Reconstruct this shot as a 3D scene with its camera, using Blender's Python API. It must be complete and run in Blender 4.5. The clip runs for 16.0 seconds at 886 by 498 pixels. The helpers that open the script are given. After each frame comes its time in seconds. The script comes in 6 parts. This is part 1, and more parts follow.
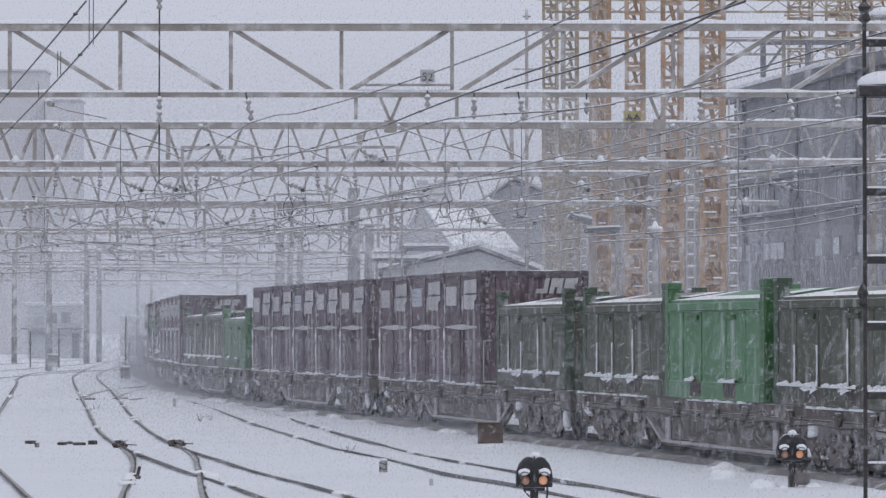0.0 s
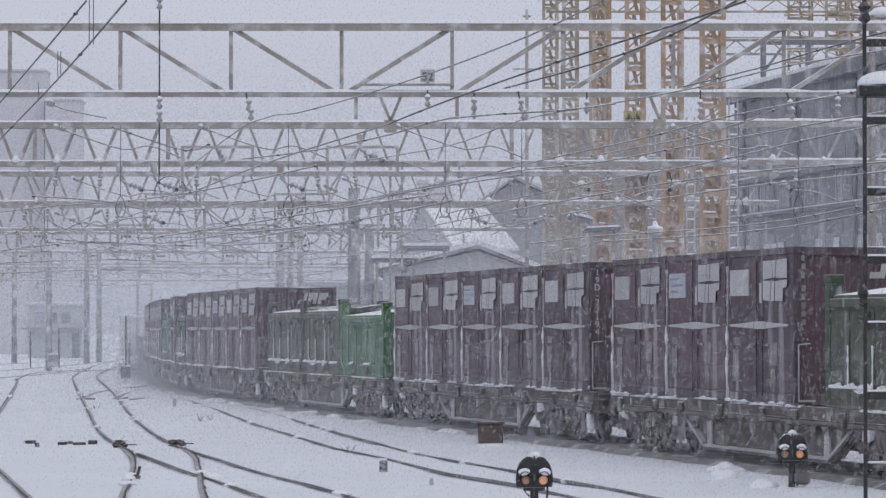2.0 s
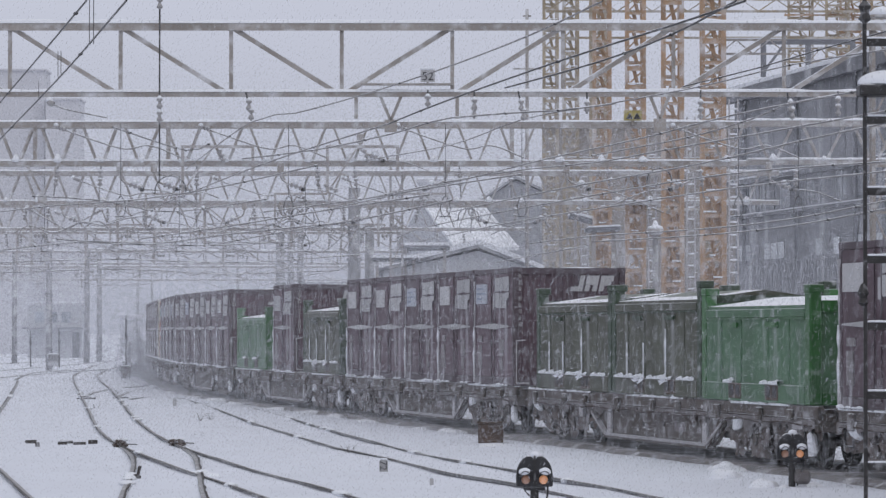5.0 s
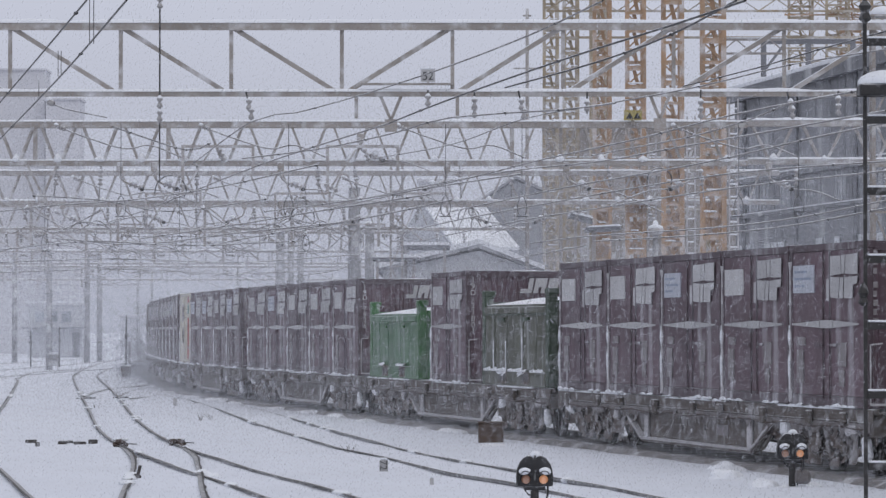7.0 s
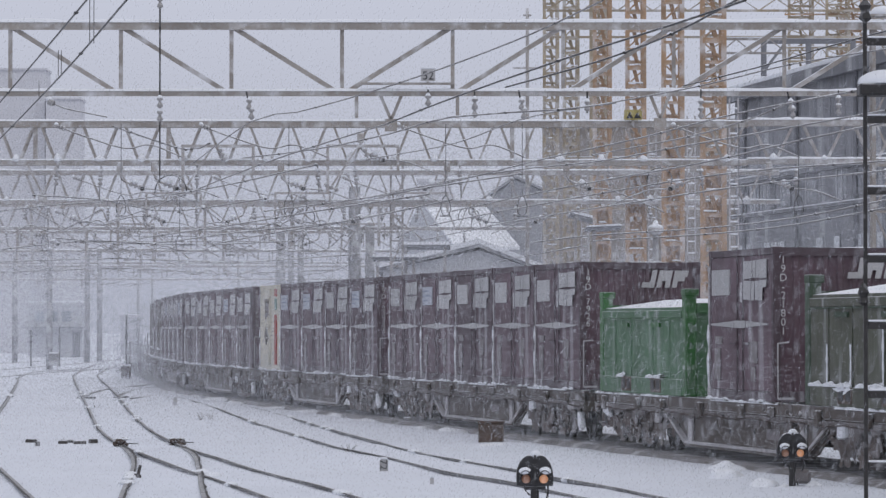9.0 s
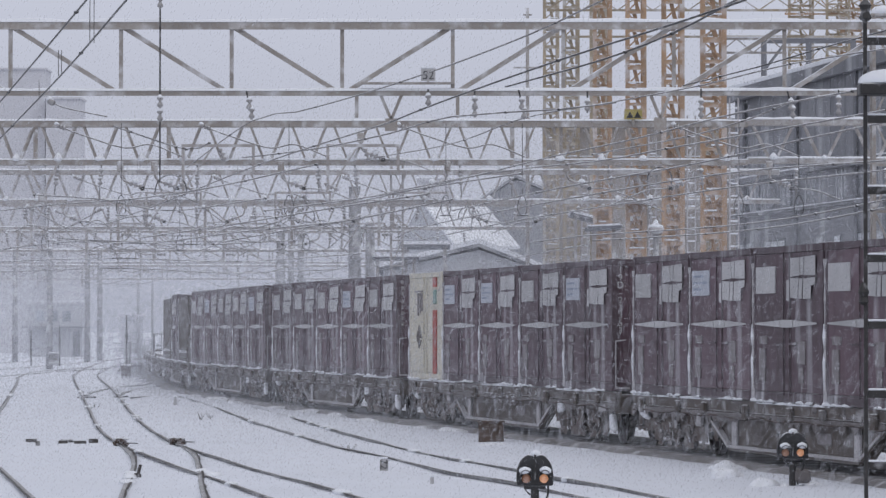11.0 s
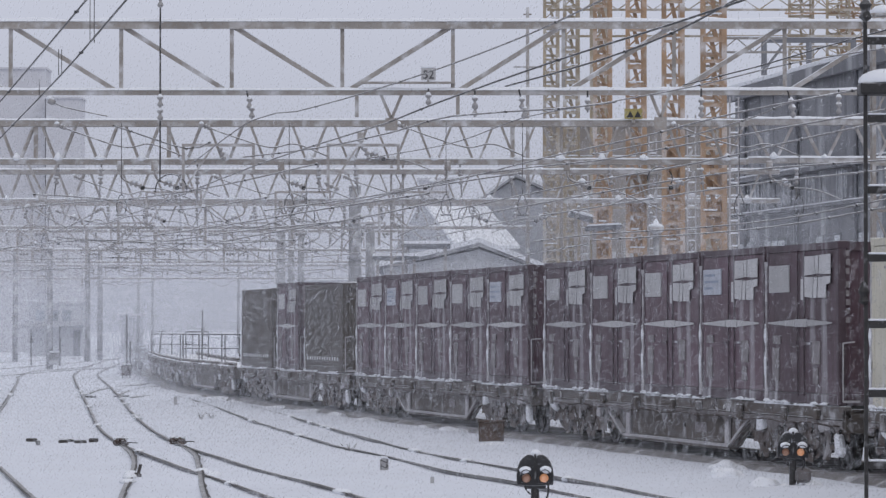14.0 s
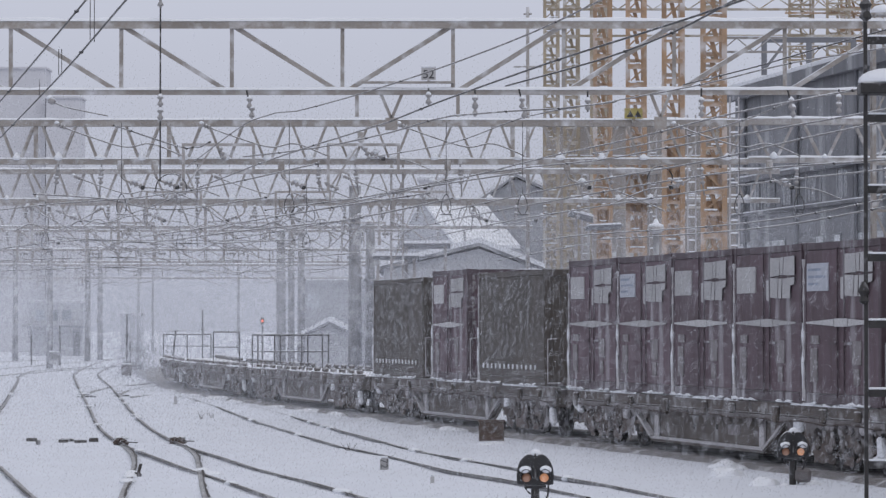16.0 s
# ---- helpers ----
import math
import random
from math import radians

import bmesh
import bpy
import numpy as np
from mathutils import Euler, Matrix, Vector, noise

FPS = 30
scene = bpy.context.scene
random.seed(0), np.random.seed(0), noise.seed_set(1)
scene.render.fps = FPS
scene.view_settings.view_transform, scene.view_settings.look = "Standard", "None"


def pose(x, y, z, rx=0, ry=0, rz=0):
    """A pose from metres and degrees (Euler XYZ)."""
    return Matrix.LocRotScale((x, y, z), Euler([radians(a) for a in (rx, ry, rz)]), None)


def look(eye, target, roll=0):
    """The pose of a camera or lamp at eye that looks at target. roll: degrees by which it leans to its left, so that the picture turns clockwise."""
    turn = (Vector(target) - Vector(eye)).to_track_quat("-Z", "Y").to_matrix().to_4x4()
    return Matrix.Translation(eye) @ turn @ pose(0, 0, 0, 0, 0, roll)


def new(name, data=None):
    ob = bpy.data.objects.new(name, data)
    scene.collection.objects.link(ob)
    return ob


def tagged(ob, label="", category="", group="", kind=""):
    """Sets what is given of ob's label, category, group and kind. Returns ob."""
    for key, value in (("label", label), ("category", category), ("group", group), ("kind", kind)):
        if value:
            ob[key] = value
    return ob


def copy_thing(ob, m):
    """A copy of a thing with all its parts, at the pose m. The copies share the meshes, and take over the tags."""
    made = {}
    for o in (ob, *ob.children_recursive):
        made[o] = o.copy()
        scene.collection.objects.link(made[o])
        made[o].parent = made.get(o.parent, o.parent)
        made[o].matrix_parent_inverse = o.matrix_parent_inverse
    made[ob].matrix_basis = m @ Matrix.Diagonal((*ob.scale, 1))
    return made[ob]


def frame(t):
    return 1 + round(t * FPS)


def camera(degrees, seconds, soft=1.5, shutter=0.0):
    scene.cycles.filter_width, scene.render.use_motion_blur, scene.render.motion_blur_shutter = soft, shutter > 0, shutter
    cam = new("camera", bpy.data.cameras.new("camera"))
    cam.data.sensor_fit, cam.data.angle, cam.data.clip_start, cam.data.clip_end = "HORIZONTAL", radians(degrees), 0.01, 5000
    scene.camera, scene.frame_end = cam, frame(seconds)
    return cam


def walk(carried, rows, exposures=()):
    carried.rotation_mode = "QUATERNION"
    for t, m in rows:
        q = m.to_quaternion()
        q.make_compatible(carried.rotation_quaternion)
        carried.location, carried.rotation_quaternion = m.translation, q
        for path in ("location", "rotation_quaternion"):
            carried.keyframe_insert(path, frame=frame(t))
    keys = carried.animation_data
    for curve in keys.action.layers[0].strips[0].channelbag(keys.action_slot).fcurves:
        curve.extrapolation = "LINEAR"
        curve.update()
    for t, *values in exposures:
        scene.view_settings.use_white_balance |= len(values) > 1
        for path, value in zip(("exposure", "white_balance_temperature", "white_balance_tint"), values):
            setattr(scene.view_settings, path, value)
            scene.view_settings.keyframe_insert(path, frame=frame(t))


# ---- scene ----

# A snowed-in railway yard: a container train comes round a curve towards the camera.
# x to the right, y away from the camera, z up; z = 0 is the top of the rails.
import itertools

EYE = (0.0, 0.0, 2.2)
cam = camera(13.986, 16.0, soft=1.4)
walk(cam, [(0.0, look(EYE, (0.0, 100.0, 4.486))), (4.0, look(EYE, (-0.006, 100.0, 4.475))),
           (8.0, look(EYE, (-0.014, 100.0, 4.458))), (12.0, look(EYE, (-0.022, 100.0, 4.436))),
           (16.0, look(EYE, (-0.028, 100.0, 4.418)))], exposures=[(0.0, -0.06), (16.0, -0.06)])

# ---------------------------------------------------------------- light
world = bpy.data.worlds.new("overcast_sky")
scene.world = world
world.use_nodes = True
wn, wl = world.node_tree.nodes, world.node_tree.links
sky = wn.new("ShaderNodeTexSky")
sky.sky_type, sky.sun_disc, sky.sun_elevation, sky.sun_rotation = "NISHITA", False, radians(40), radians(150)
mixw = wn.new("ShaderNodeMixRGB")
mixw.inputs["Fac"].default_value = 0.985
tcw, spw, rpw = wn.new("ShaderNodeTexCoord"), wn.new("ShaderNodeSeparateXYZ"), wn.new("ShaderNodeValToRGB")
wl.new(tcw.outputs["Generated"], spw.inputs["Vector"])
wl.new(spw.outputs["Z"], rpw.inputs["Fac"])
low, mid, high = rpw.color_ramp.elements[0], rpw.color_ramp.elements.new(0.10), rpw.color_ramp.elements[-1]
low.position, low.color = 0.0, (0.40, 0.42, 0.51, 1)
mid.color = (0.585, 0.61, 0.72, 1)
high.position, high.color = 1.0, (0.66, 0.68, 0.755, 1)
gain = wn.new("ShaderNodeVectorMath")
gain.operation, gain.inputs[1].default_value = "SCALE", (0, 0, 0)
gain.inputs["Scale"].default_value = 10.0
wl.new(rpw.outputs["Color"], gain.inputs[0])
wl.new(gain.outputs["Vector"], mixw.inputs["Color2"])
wl.new(sky.outputs["Color"], mixw.inputs["Color1"])
wl.new(mixw.outputs["Color"], wn["Background"].inputs["Color"])
wn["Background"].inputs["Strength"].default_value = 0.1
sun_data = bpy.data.lights.new("sun", "SUN")
sun_data.energy, sun_data.angle, sun_data.color = 0.5, radians(60), (1.0, 0.97, 0.93)
sun = new("sun", sun_data)
sun.matrix_world = look((0, 0, 50), (-20, 35, 0))


# ---------------------------------------------------------------- materials
def material(name, base, rough=0.6, metal=0.0, vary=0.25, scale=1.2, grain=14.0, bump=0.15, tint=None, snow=0.0, dust=0.0, streak=0.0, each=0.0):
    """Two scales of variation, grain bump; tint: colour of stains; snow: lying on upward faces; dust: patches of blown snow; streak: upright streaks."""
    m = bpy.data.materials.new(name)
    m.use_nodes = True
    n, l = m.node_tree.nodes, m.node_tree.links
    b = n["Principled BSDF"]
    b.inputs["Roughness"].default_value, b.inputs["Metallic"].default_value = rough, metal
    co = n.new("ShaderNodeTexCoord")
    mp = n.new("ShaderNodeMapping")
    mp.inputs["Scale"].default_value = (1, 1, 0.12 if streak else 1)
    l.new(co.outputs["Object"], mp.inputs["Vector"])

    def noise_at(s, detail=4, out=co.outputs["Object"]):
        t = n.new("ShaderNodeTexNoise")
        t.inputs["Scale"].default_value, t.inputs["Detail"].default_value = s, detail
        l.new(out, t.inputs["Vector"])
        return t.outputs["Fac"]

    def ramp(fac, a, z, ca=0.0, cz=1.0):
        r = n.new("ShaderNodeMapRange")
        r.inputs["From Min"].default_value, r.inputs["From Max"].default_value = a, z
        r.inputs["To Min"].default_value, r.inputs["To Max"].default_value = ca, cz
        l.new(fac, r.inputs["Value"])
        return r.outputs["Result"]

    def mix(fac, c1, c2):
        x = n.new("ShaderNodeMixRGB")
        for k, v in (("Fac", fac), ("Color1", c1), ("Color2", c2)):
            if isinstance(v, (tuple, list)):
                x.inputs[k].default_value = (*v[:3], 1)
            elif isinstance(v, float):
                x.inputs[k].default_value = v
            else:
                l.new(v, x.inputs[k])
        return x.outputs["Color"]

    dark = tuple(c * (1 - vary) for c in base)
    light = tuple(min(0.92, c * (1 + vary)) for c in base)
    big = noise_at(scale, 5)
    small = noise_at(grain, 3, mp.outputs["Vector"])
    col = mix(ramp(big, 0.3, 0.7), dark, light)
    col = mix(ramp(small, 0.35, 0.75, 0.0, 0.5), col, tint or dark)
    if each:
        oi = n.new("ShaderNodeObjectInfo")
        hsv = n.new("ShaderNodeHueSaturation")
        l.new(ramp(oi.outputs["Random"], 0, 1, 1 - each, 1 + each), hsv.inputs["Value"])
        l.new(col, hsv.inputs["Color"])
        col = hsv.outputs["Color"]
    if dust:
        d = ramp(noise_at(scale * 2.2, 6, mp.outputs["Vector"]), 0.62 - 0.3 * dust, 0.86 - 0.3 * dust, 0.0, 0.85)
        col = mix(d, col, (0.74, 0.75, 0.78))
    if snow:
        ge = n.new("ShaderNodeNewGeometry")
        sx = n.new("ShaderNodeSeparateXYZ")
        l.new(ge.outputs["Normal"], sx.inputs["Vector"])
        col = mix(ramp(sx.outputs["Z"], 0.75 - 0.3 * snow, 0.95 - 0.25 * snow), col, (0.83, 0.84, 0.87))
    l.new(col, b.inputs["Base Color"])
    l.new(ramp(small, 0.2, 0.8, max(0.05, rough - 0.12), min(1.0, rough + 0.12)), b.inputs["Roughness"])
    if bump:
        bp = n.new("ShaderNodeBump")
        bp.inputs["Strength"].default_value, bp.inputs["Distance"].default_value = bump, 0.02
        l.new(small, bp.inputs["Height"])
        l.new(bp.outputs["Normal"], b.inputs["Normal"])
    return m


def glowing(name, base, colour, power):
    m = material(name, base, 0.3, 0, 0.1, 3, 30, 0)
    b = m.node_tree.nodes["Principled BSDF"]
    b.inputs["Emission Color"].default_value, b.inputs["Emission Strength"].default_value = (*colour, 1), power
    return m


SNOW = material("packed_snow", (0.72, 0.742, 0.80), 0.85, 0, 0.04, 0.35, 3.0, 0.35, tint=(0.70, 0.72, 0.76))
CAP = material("snow_cap", (0.82, 0.835, 0.87), 0.9, 0, 0.04, 2.0, 12.0, 0.3, tint=(0.78, 0.80, 0.84))
RAIL = material("frosted_rail_steel", (0.29, 0.283, 0.285), 0.7, 0.0, 0.3, 3, 30, 0.2, dust=0.42)
SOIL = material("dark_brown_grey", (0.055, 0.048, 0.045), 0.8, 0, 0.4, 2, 20, 0.3, dust=0.1)
FROSTED = material("hoar_frost", (0.50, 0.49, 0.50), 0.9, 0, 0.2, 2.0, 12.0, 0.3, tint=(0.28, 0.25, 0.26))
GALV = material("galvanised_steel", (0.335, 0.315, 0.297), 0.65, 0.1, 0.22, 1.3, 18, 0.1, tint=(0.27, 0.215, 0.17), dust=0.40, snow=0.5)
# Far steel: frosted, with a paler base that puts distance haze into the colour.
GALVFAR = material("frosted_hazed_steel", (0.36, 0.345, 0.335), 0.75, 0.0, 0.15, 1.3, 18, 0.1, tint=(0.30, 0.25, 0.22), dust=0.42, snow=0.6)
CONC = material("concrete_pole", (0.28, 0.28, 0.29), 0.85, 0, 0.2, 0.8, 12, 0.2, dust=0.45)
WIRE = material("copper_catenary_wire", (0.05, 0.05, 0.05), 0.5, 0.5, 0.3, 3, 20, 0, dust=0.12, snow=0.75)
FROST = material("frosted_wire", (0.23, 0.222, 0.22), 0.6, 0.0, 0.3, 3, 20, 0, dust=0.3, snow=1.1)
PORC = material("grey_porcelain", (0.34, 0.33, 0.33), 0.3, 0, 0.1, 4, 20, 0, snow=0.5)
# Purple lifted and placards greyed: some haze before the train is in the colours.
PURPLE = material("purple_container_paint", (0.083, 0.046, 0.062), 0.6, 0, 0.25, 0.9, 9, 0.12, tint=(0.112, 0.082, 0.083), snow=0.4, dust=0.12, streak=1, each=0.2)
PURPLED = material("dark_purple_frame_paint", (0.070, 0.046, 0.056), 0.6, 0, 0.3, 0.9, 9, 0.12, snow=0.3, dust=0.22, streak=1)
LABEL = material("white_label_sheet", (0.45, 0.445, 0.45), 0.6, 0, 0.12, 2.5, 25, 0.05, tint=(0.37, 0.355, 0.355), each=0.15)
LABELB = material("bluish_label_sheet", (0.42, 0.44, 0.49), 0.55, 0, 0.15, 6, 25, 0.05, tint=(0.38, 0.40, 0.46))
BLUETXT = material("faded_blue_print", (0.26, 0.30, 0.38), 0.6, 0, 0.2, 5, 25, 0.05)
GREYTXT = material("faded_grey_stencil", (0.215, 0.195, 0.20), 0.6, 0, 0.3, 5, 25, 0.05, dust=0.2)
BRIGHT = material("fresh_green_container_paint", (0.048, 0.180, 0.068), 0.5, 0, 0.15, 0.9, 9, 0.12, tint=(0.075, 0.18, 0.09), snow=0.2, dust=0.12, streak=1)
DUSTED = material("snow_dusted_cover", (0.16, 0.18, 0.145), 0.8, 0, 0.3, 1.5, 9, 0.3, tint=(0.30, 0.31, 0.30), dust=0.30)
DUSTEDG = material("snow_dusted_green_cover", (0.10, 0.24, 0.13), 0.8, 0, 0.3, 1.5, 9, 0.3, tint=(0.20, 0.30, 0.22), dust=0.26)
GREEN = material("bright_green_container_paint", (0.058, 0.145, 0.070), 0.6, 0, 0.22, 0.9, 9, 0.12, tint=(0.085, 0.145, 0.085), snow=0.4, dust=0.07, streak=1)
OLIVE = material("grimy_green_container_paint", (0.070, 0.078, 0.052), 0.65, 0, 0.3, 0.9, 9, 0.15, tint=(0.082, 0.075, 0.056), snow=0.4, dust=0.08, streak=1)
OLIVED = material("dark_olive_post_paint", (0.040, 0.066, 0.040), 0.65, 0, 0.3, 1.5, 9, 0.12, snow=0.3, dust=0.16)
GREENP = material("green_post_paint", (0.032, 0.125, 0.034), 0.5, 0, 0.3, 1.5, 9, 0.12, snow=0.3, dust=0.1)
CREAM = material("cream_container_paint", (0.56, 0.53, 0.44), 0.55, 0, 0.12, 0.9, 9, 0.1, tint=(0.45, 0.41, 0.33), snow=0.4, dust=0.05, streak=1)
TEAL = material("faded_teal_seal", (0.16, 0.27, 0.24), 0.55, 0, 0.2, 2, 12, 0.1, dust=0.1)
RED = material("faded_red_stripe", (0.34, 0.055, 0.035), 0.55, 0, 0.2, 2, 12, 0.1, dust=0.1)
BROWN = material("dark_brown_container_paint", (0.074, 0.063, 0.055), 0.7, 0, 0.3, 0.8, 9, 0.15, tint=(0.088, 0.074, 0.062), snow=0.4, dust=0.08, streak=1)
FRAME = material("grimy_wagon_frame", (0.088, 0.075, 0.067), 0.75, 0, 0.3, 0.8, 8, 0.2, tint=(0.125, 0.098, 0.080), snow=0.5, dust=0.20)
BOGIE = material("snow_crusted_bogie_steel", (0.088, 0.077, 0.070), 0.8, 0, 0.35, 1.1, 6, 0.3, tint=(0.13, 0.104, 0.086), snow=0.5, dust=0.22)
WHEEL = material("wheel_steel", (0.05, 0.042, 0.038), 0.6, 0.4, 0.4, 2, 10, 0.1, dust=0.45)
# Ballast and slush, with the shade beside the train put into the colour.
SHADEBED = material("shaded_slush_on_ballast", (0.19, 0.175, 0.17), 0.85, 0, 0.3, 0.8, 5, 0.1, tint=(0.13, 0.12, 0.115), dust=0.40)
CRUST = material("dirty_ice_crust", (0.21, 0.195, 0.195), 0.85, 0, 0.35, 2, 9, 0.4, tint=(0.11, 0.095, 0.09))
GRIME = material("grimy_ice_on_running_gear", (0.128, 0.105, 0.095), 0.85, 0, 0.3, 1.1, 4, 0.2, tint=(0.098, 0.080, 0.071), dust=0.26)
BLACK = material("black_painted_metal", (0.030, 0.030, 0.033), 0.55, 0, 0.3, 3, 20, 0.1, snow=0.5)
DARK = material("weathered_dark_steel", (0.045, 0.043, 0.043), 0.65, 0.2, 0.3, 2, 14, 0.1, snow=0.5, dust=0.15)
ORANGE = material("orange_scaffold_paint", (0.42, 0.275, 0.17), 0.65, 0, 0.3, 0.5, 6, 0.15, tint=(0.30, 0.22, 0.16), snow=0.5, dust=0.38)
YELLOW = material("yellow_scaffold_paint", (0.39, 0.325, 0.235), 0.65, 0, 0.3, 0.5, 6, 0.15, tint=(0.30, 0.25, 0.19), snow=0.5, dust=0.42)
SIGNYELLOW = material("dull_yellow_sign_enamel", (0.36, 0.30, 0.10), 0.5, 0, 0.2, 3, 20, 0.05, dust=0.15)
CLAD = material("grey_metal_cladding", (0.232, 0.238, 0.258), 0.6, 0.1, 0.16, 0.25, 3, 0.05, tint=(0.20, 0.205, 0.225), streak=1, dust=0.2)
CLADD = material("dark_grey_cladding", (0.195, 0.20, 0.22), 0.6, 0.1, 0.14, 0.25, 3, 0.05, streak=1, dust=0.2, each=0.12)
# Pale distant walls: the base colour carries some of the haze.
PALE = material("haze_pale_wall", (0.52, 0.53, 0.56), 0.8, 0, 0.1, 0.2, 2, 0.05, streak=1)
TAN = material("tan_grey_wall", (0.30, 0.265, 0.235), 0.85, 0, 0.2, 0.3, 4, 0.1, tint=(0.36, 0.35, 0.345), streak=1, dust=0.25)
# Wall and roofing below are lightened so that far blocks fade as in haze.
HAZEWALL = material("haze_faded_wall", (0.60, 0.60, 0.63), 0.8, 0, 0.05, 0.1, 1, 0.05, tint=(0.57, 0.565, 0.59), streak=1)
ROOFD = material("haze_grey_roofing", (0.40, 0.41, 0.44), 0.7, 0, 0.15, 0.3, 4, 0.1)
WINDOW = material("dull_window_glass", (0.30, 0.33, 0.37), 0.15, 0, 0.25, 0.6, 5, 0, each=0.35)
# Panes kept near the cladding's grey, as haze would flatten them.
HAZEWIN = material("haze_grey_glass", (0.25, 0.265, 0.29), 0.25, 0, 0.2, 0.6, 5, 0, each=0.12)
WHITEWIN = material("white_window_glass", (0.62, 0.645, 0.685), 0.3, 0, 0.15, 0.6, 5, 0, each=0.2)
AMBER = glowing("amber_signal_lens", (0.55, 0.30, 0.22), (1.0, 0.47, 0.22), 0.30)
AMBERDIM = glowing("dim_amber_lens", (0.36, 0.24, 0.19), (1.0, 0.45, 0.25), 0.07)
REDLAMP = glowing("red_signal_lens", (0.7, 0.10, 0.04), (1.0, 0.16, 0.05), 1.6)
RUSTY = material("rusty_pocket_steel", (0.105, 0.072, 0.055), 0.8, 0, 0.35, 3, 12, 0.3, dust=0.1)
RUST = material("rusty_box", (0.062, 0.042, 0.034), 0.8, 0, 0.35, 3, 12, 0.3, dust=0.15)
FLAKE = bpy.data.materials.new("falling_snow")
FLAKE.use_nodes = True
fn, fl = FLAKE.node_tree.nodes, FLAKE.node_tree.links
fn["Principled BSDF"].inputs["Base Color"].default_value = (0.845, 0.865, 0.92, 1)
fn["Principled BSDF"].inputs["Roughness"].default_value = 1.0
tr, add = fn.new("ShaderNodeBsdfTranslucent"), fn.new("ShaderNodeMixShader")
tr.inputs["Color"].default_value = (0.845, 0.865, 0.92, 1)
fl.new(fn["Principled BSDF"].outputs[0], add.inputs[1])
fl.new(tr.outputs[0], add.inputs[2])
fl.new(add.outputs[0], fn["Material Output"].inputs["Surface"])
# large wet flakes let half of what is behind them through
def thin_snow(name, share):
    """Snow so thin that only a share of it covers what is behind."""
    m = FLAKE.copy()
    m.name = name
    n, l = m.node_tree.nodes, m.node_tree.links
    solid = n["Mix Shader"].outputs[0]
    clear, thin = n.new("ShaderNodeBsdfTransparent"), n.new("ShaderNodeMixShader")
    thin.inputs["Fac"].default_value = share
    l.new(clear.outputs[0], thin.inputs[1])
    l.new(solid, thin.inputs[2])
    l.new(thin.outputs[0], n["Material Output"].inputs["Surface"])
    return m


WISP = thin_snow("thin_falling_snow", 0.22)
MIST = thin_snow("fine_drifting_snow", 0.20)
POWDER = thin_snow("thin_powder_snow", 0.12)
VEIL = thin_snow("powder_snow_veil", 0.10)


# ---------------------------------------------------------------- mesh helpers
def box(bm, x0, x1, y0, y1, z0, z1, bevel=0.0, m=None):
    mat4 = Matrix.Translation(((x0 + x1) / 2, (y0 + y1) / 2, (z0 + z1) / 2)) @ Matrix.Diagonal((abs(x1 - x0), abs(y1 - y0), abs(z1 - z0), 1))
    made = bmesh.ops.create_cube(bm, size=1, matrix=(m or Matrix()) @ mat4)
    if bevel:
        edges = list({e for v in made["verts"] for e in v.link_edges})
        bmesh.ops.bevel(bm, geom=edges, offset=bevel, segments=1, affect="EDGES", clamp_overlap=True)


def bar(bm, p, q, w, h=None):
    """A straight bar of rectangular section from p to q; w across, h upright."""
    p, q = Vector(p), Vector(q)
    d = q - p
    turn = d.to_track_quat("Y", "Z").to_matrix().to_4x4()
    mat4 = Matrix.Translation((p + q) / 2) @ turn @ Matrix.Diagonal((w, d.length, h or w, 1))
    bmesh.ops.create_cube(bm, size=1, matrix=mat4)


def rod(bm, p, q, r, n=8, r2=None):
    p, q = Vector(p), Vector(q)
    d = q - p
    turn = d.to_track_quat("Z", "Y").to_matrix().to_4x4()
    bmesh.ops.create_cone(bm, cap_ends=True, segments=n, radius1=r, radius2=r if r2 is None else r2, depth=d.length,
                          matrix=Matrix.Translation((p + q) / 2) @ turn)


def prism(bm, pts, a, b, axis="y"):
    """A plate with the outline pts (u, v), between a and b along the axis."""
    def put(u, v, w):
        return {"y": (u, w, v), "x": (w, u, v), "z": (u, v, w)}[axis]
    lo = [bm.verts.new(put(u, v, a)) for u, v in pts]
    hi = [bm.verts.new(put(u, v, b)) for u, v in pts]
    faces = [bm.faces.new(lo), bm.faces.new(hi)]
    k = len(pts)
    for i in range(k):
        faces.append(bm.faces.new((lo[i], lo[(i + 1) % k], hi[(i + 1) % k], hi[i])))
    bmesh.ops.recalc_face_normals(bm, faces=faces)


def part(name, bm, mat, parent=None, label="", smooth=False):
    me = bpy.data.meshes.new(name)
    bm.to_mesh(me)
    bm.free()
    me.materials.append(mat)
    if smooth:
        for f in me.polygons:
            f.use_smooth = True
    ob = new(name, me)
    if parent:
        ob.parent = parent
    if label:
        tagged(ob, label)
    return ob


def thing(name, label, category, group="", m=None, kind=""):
    ob = new(name)
    if m is not None:
        ob.matrix_world = m
    return tagged(ob, label, category, group, kind)


def made(fn_, *args):
    bm = bmesh.new()
    fn_(bm, *args)
    return bm


def boxes(*rows, bevel=0.0):
    bm = bmesh.new()
    for r in rows:
        box(bm, *r, bevel=bevel)
    return bm


def bars(*rows):
    bm = bmesh.new()
    for r in rows:
        bar(bm, *r)
    return bm


def rods(*rows):
    bm = bmesh.new()
    for r in rows:
        rod(bm, *r)
    return bm


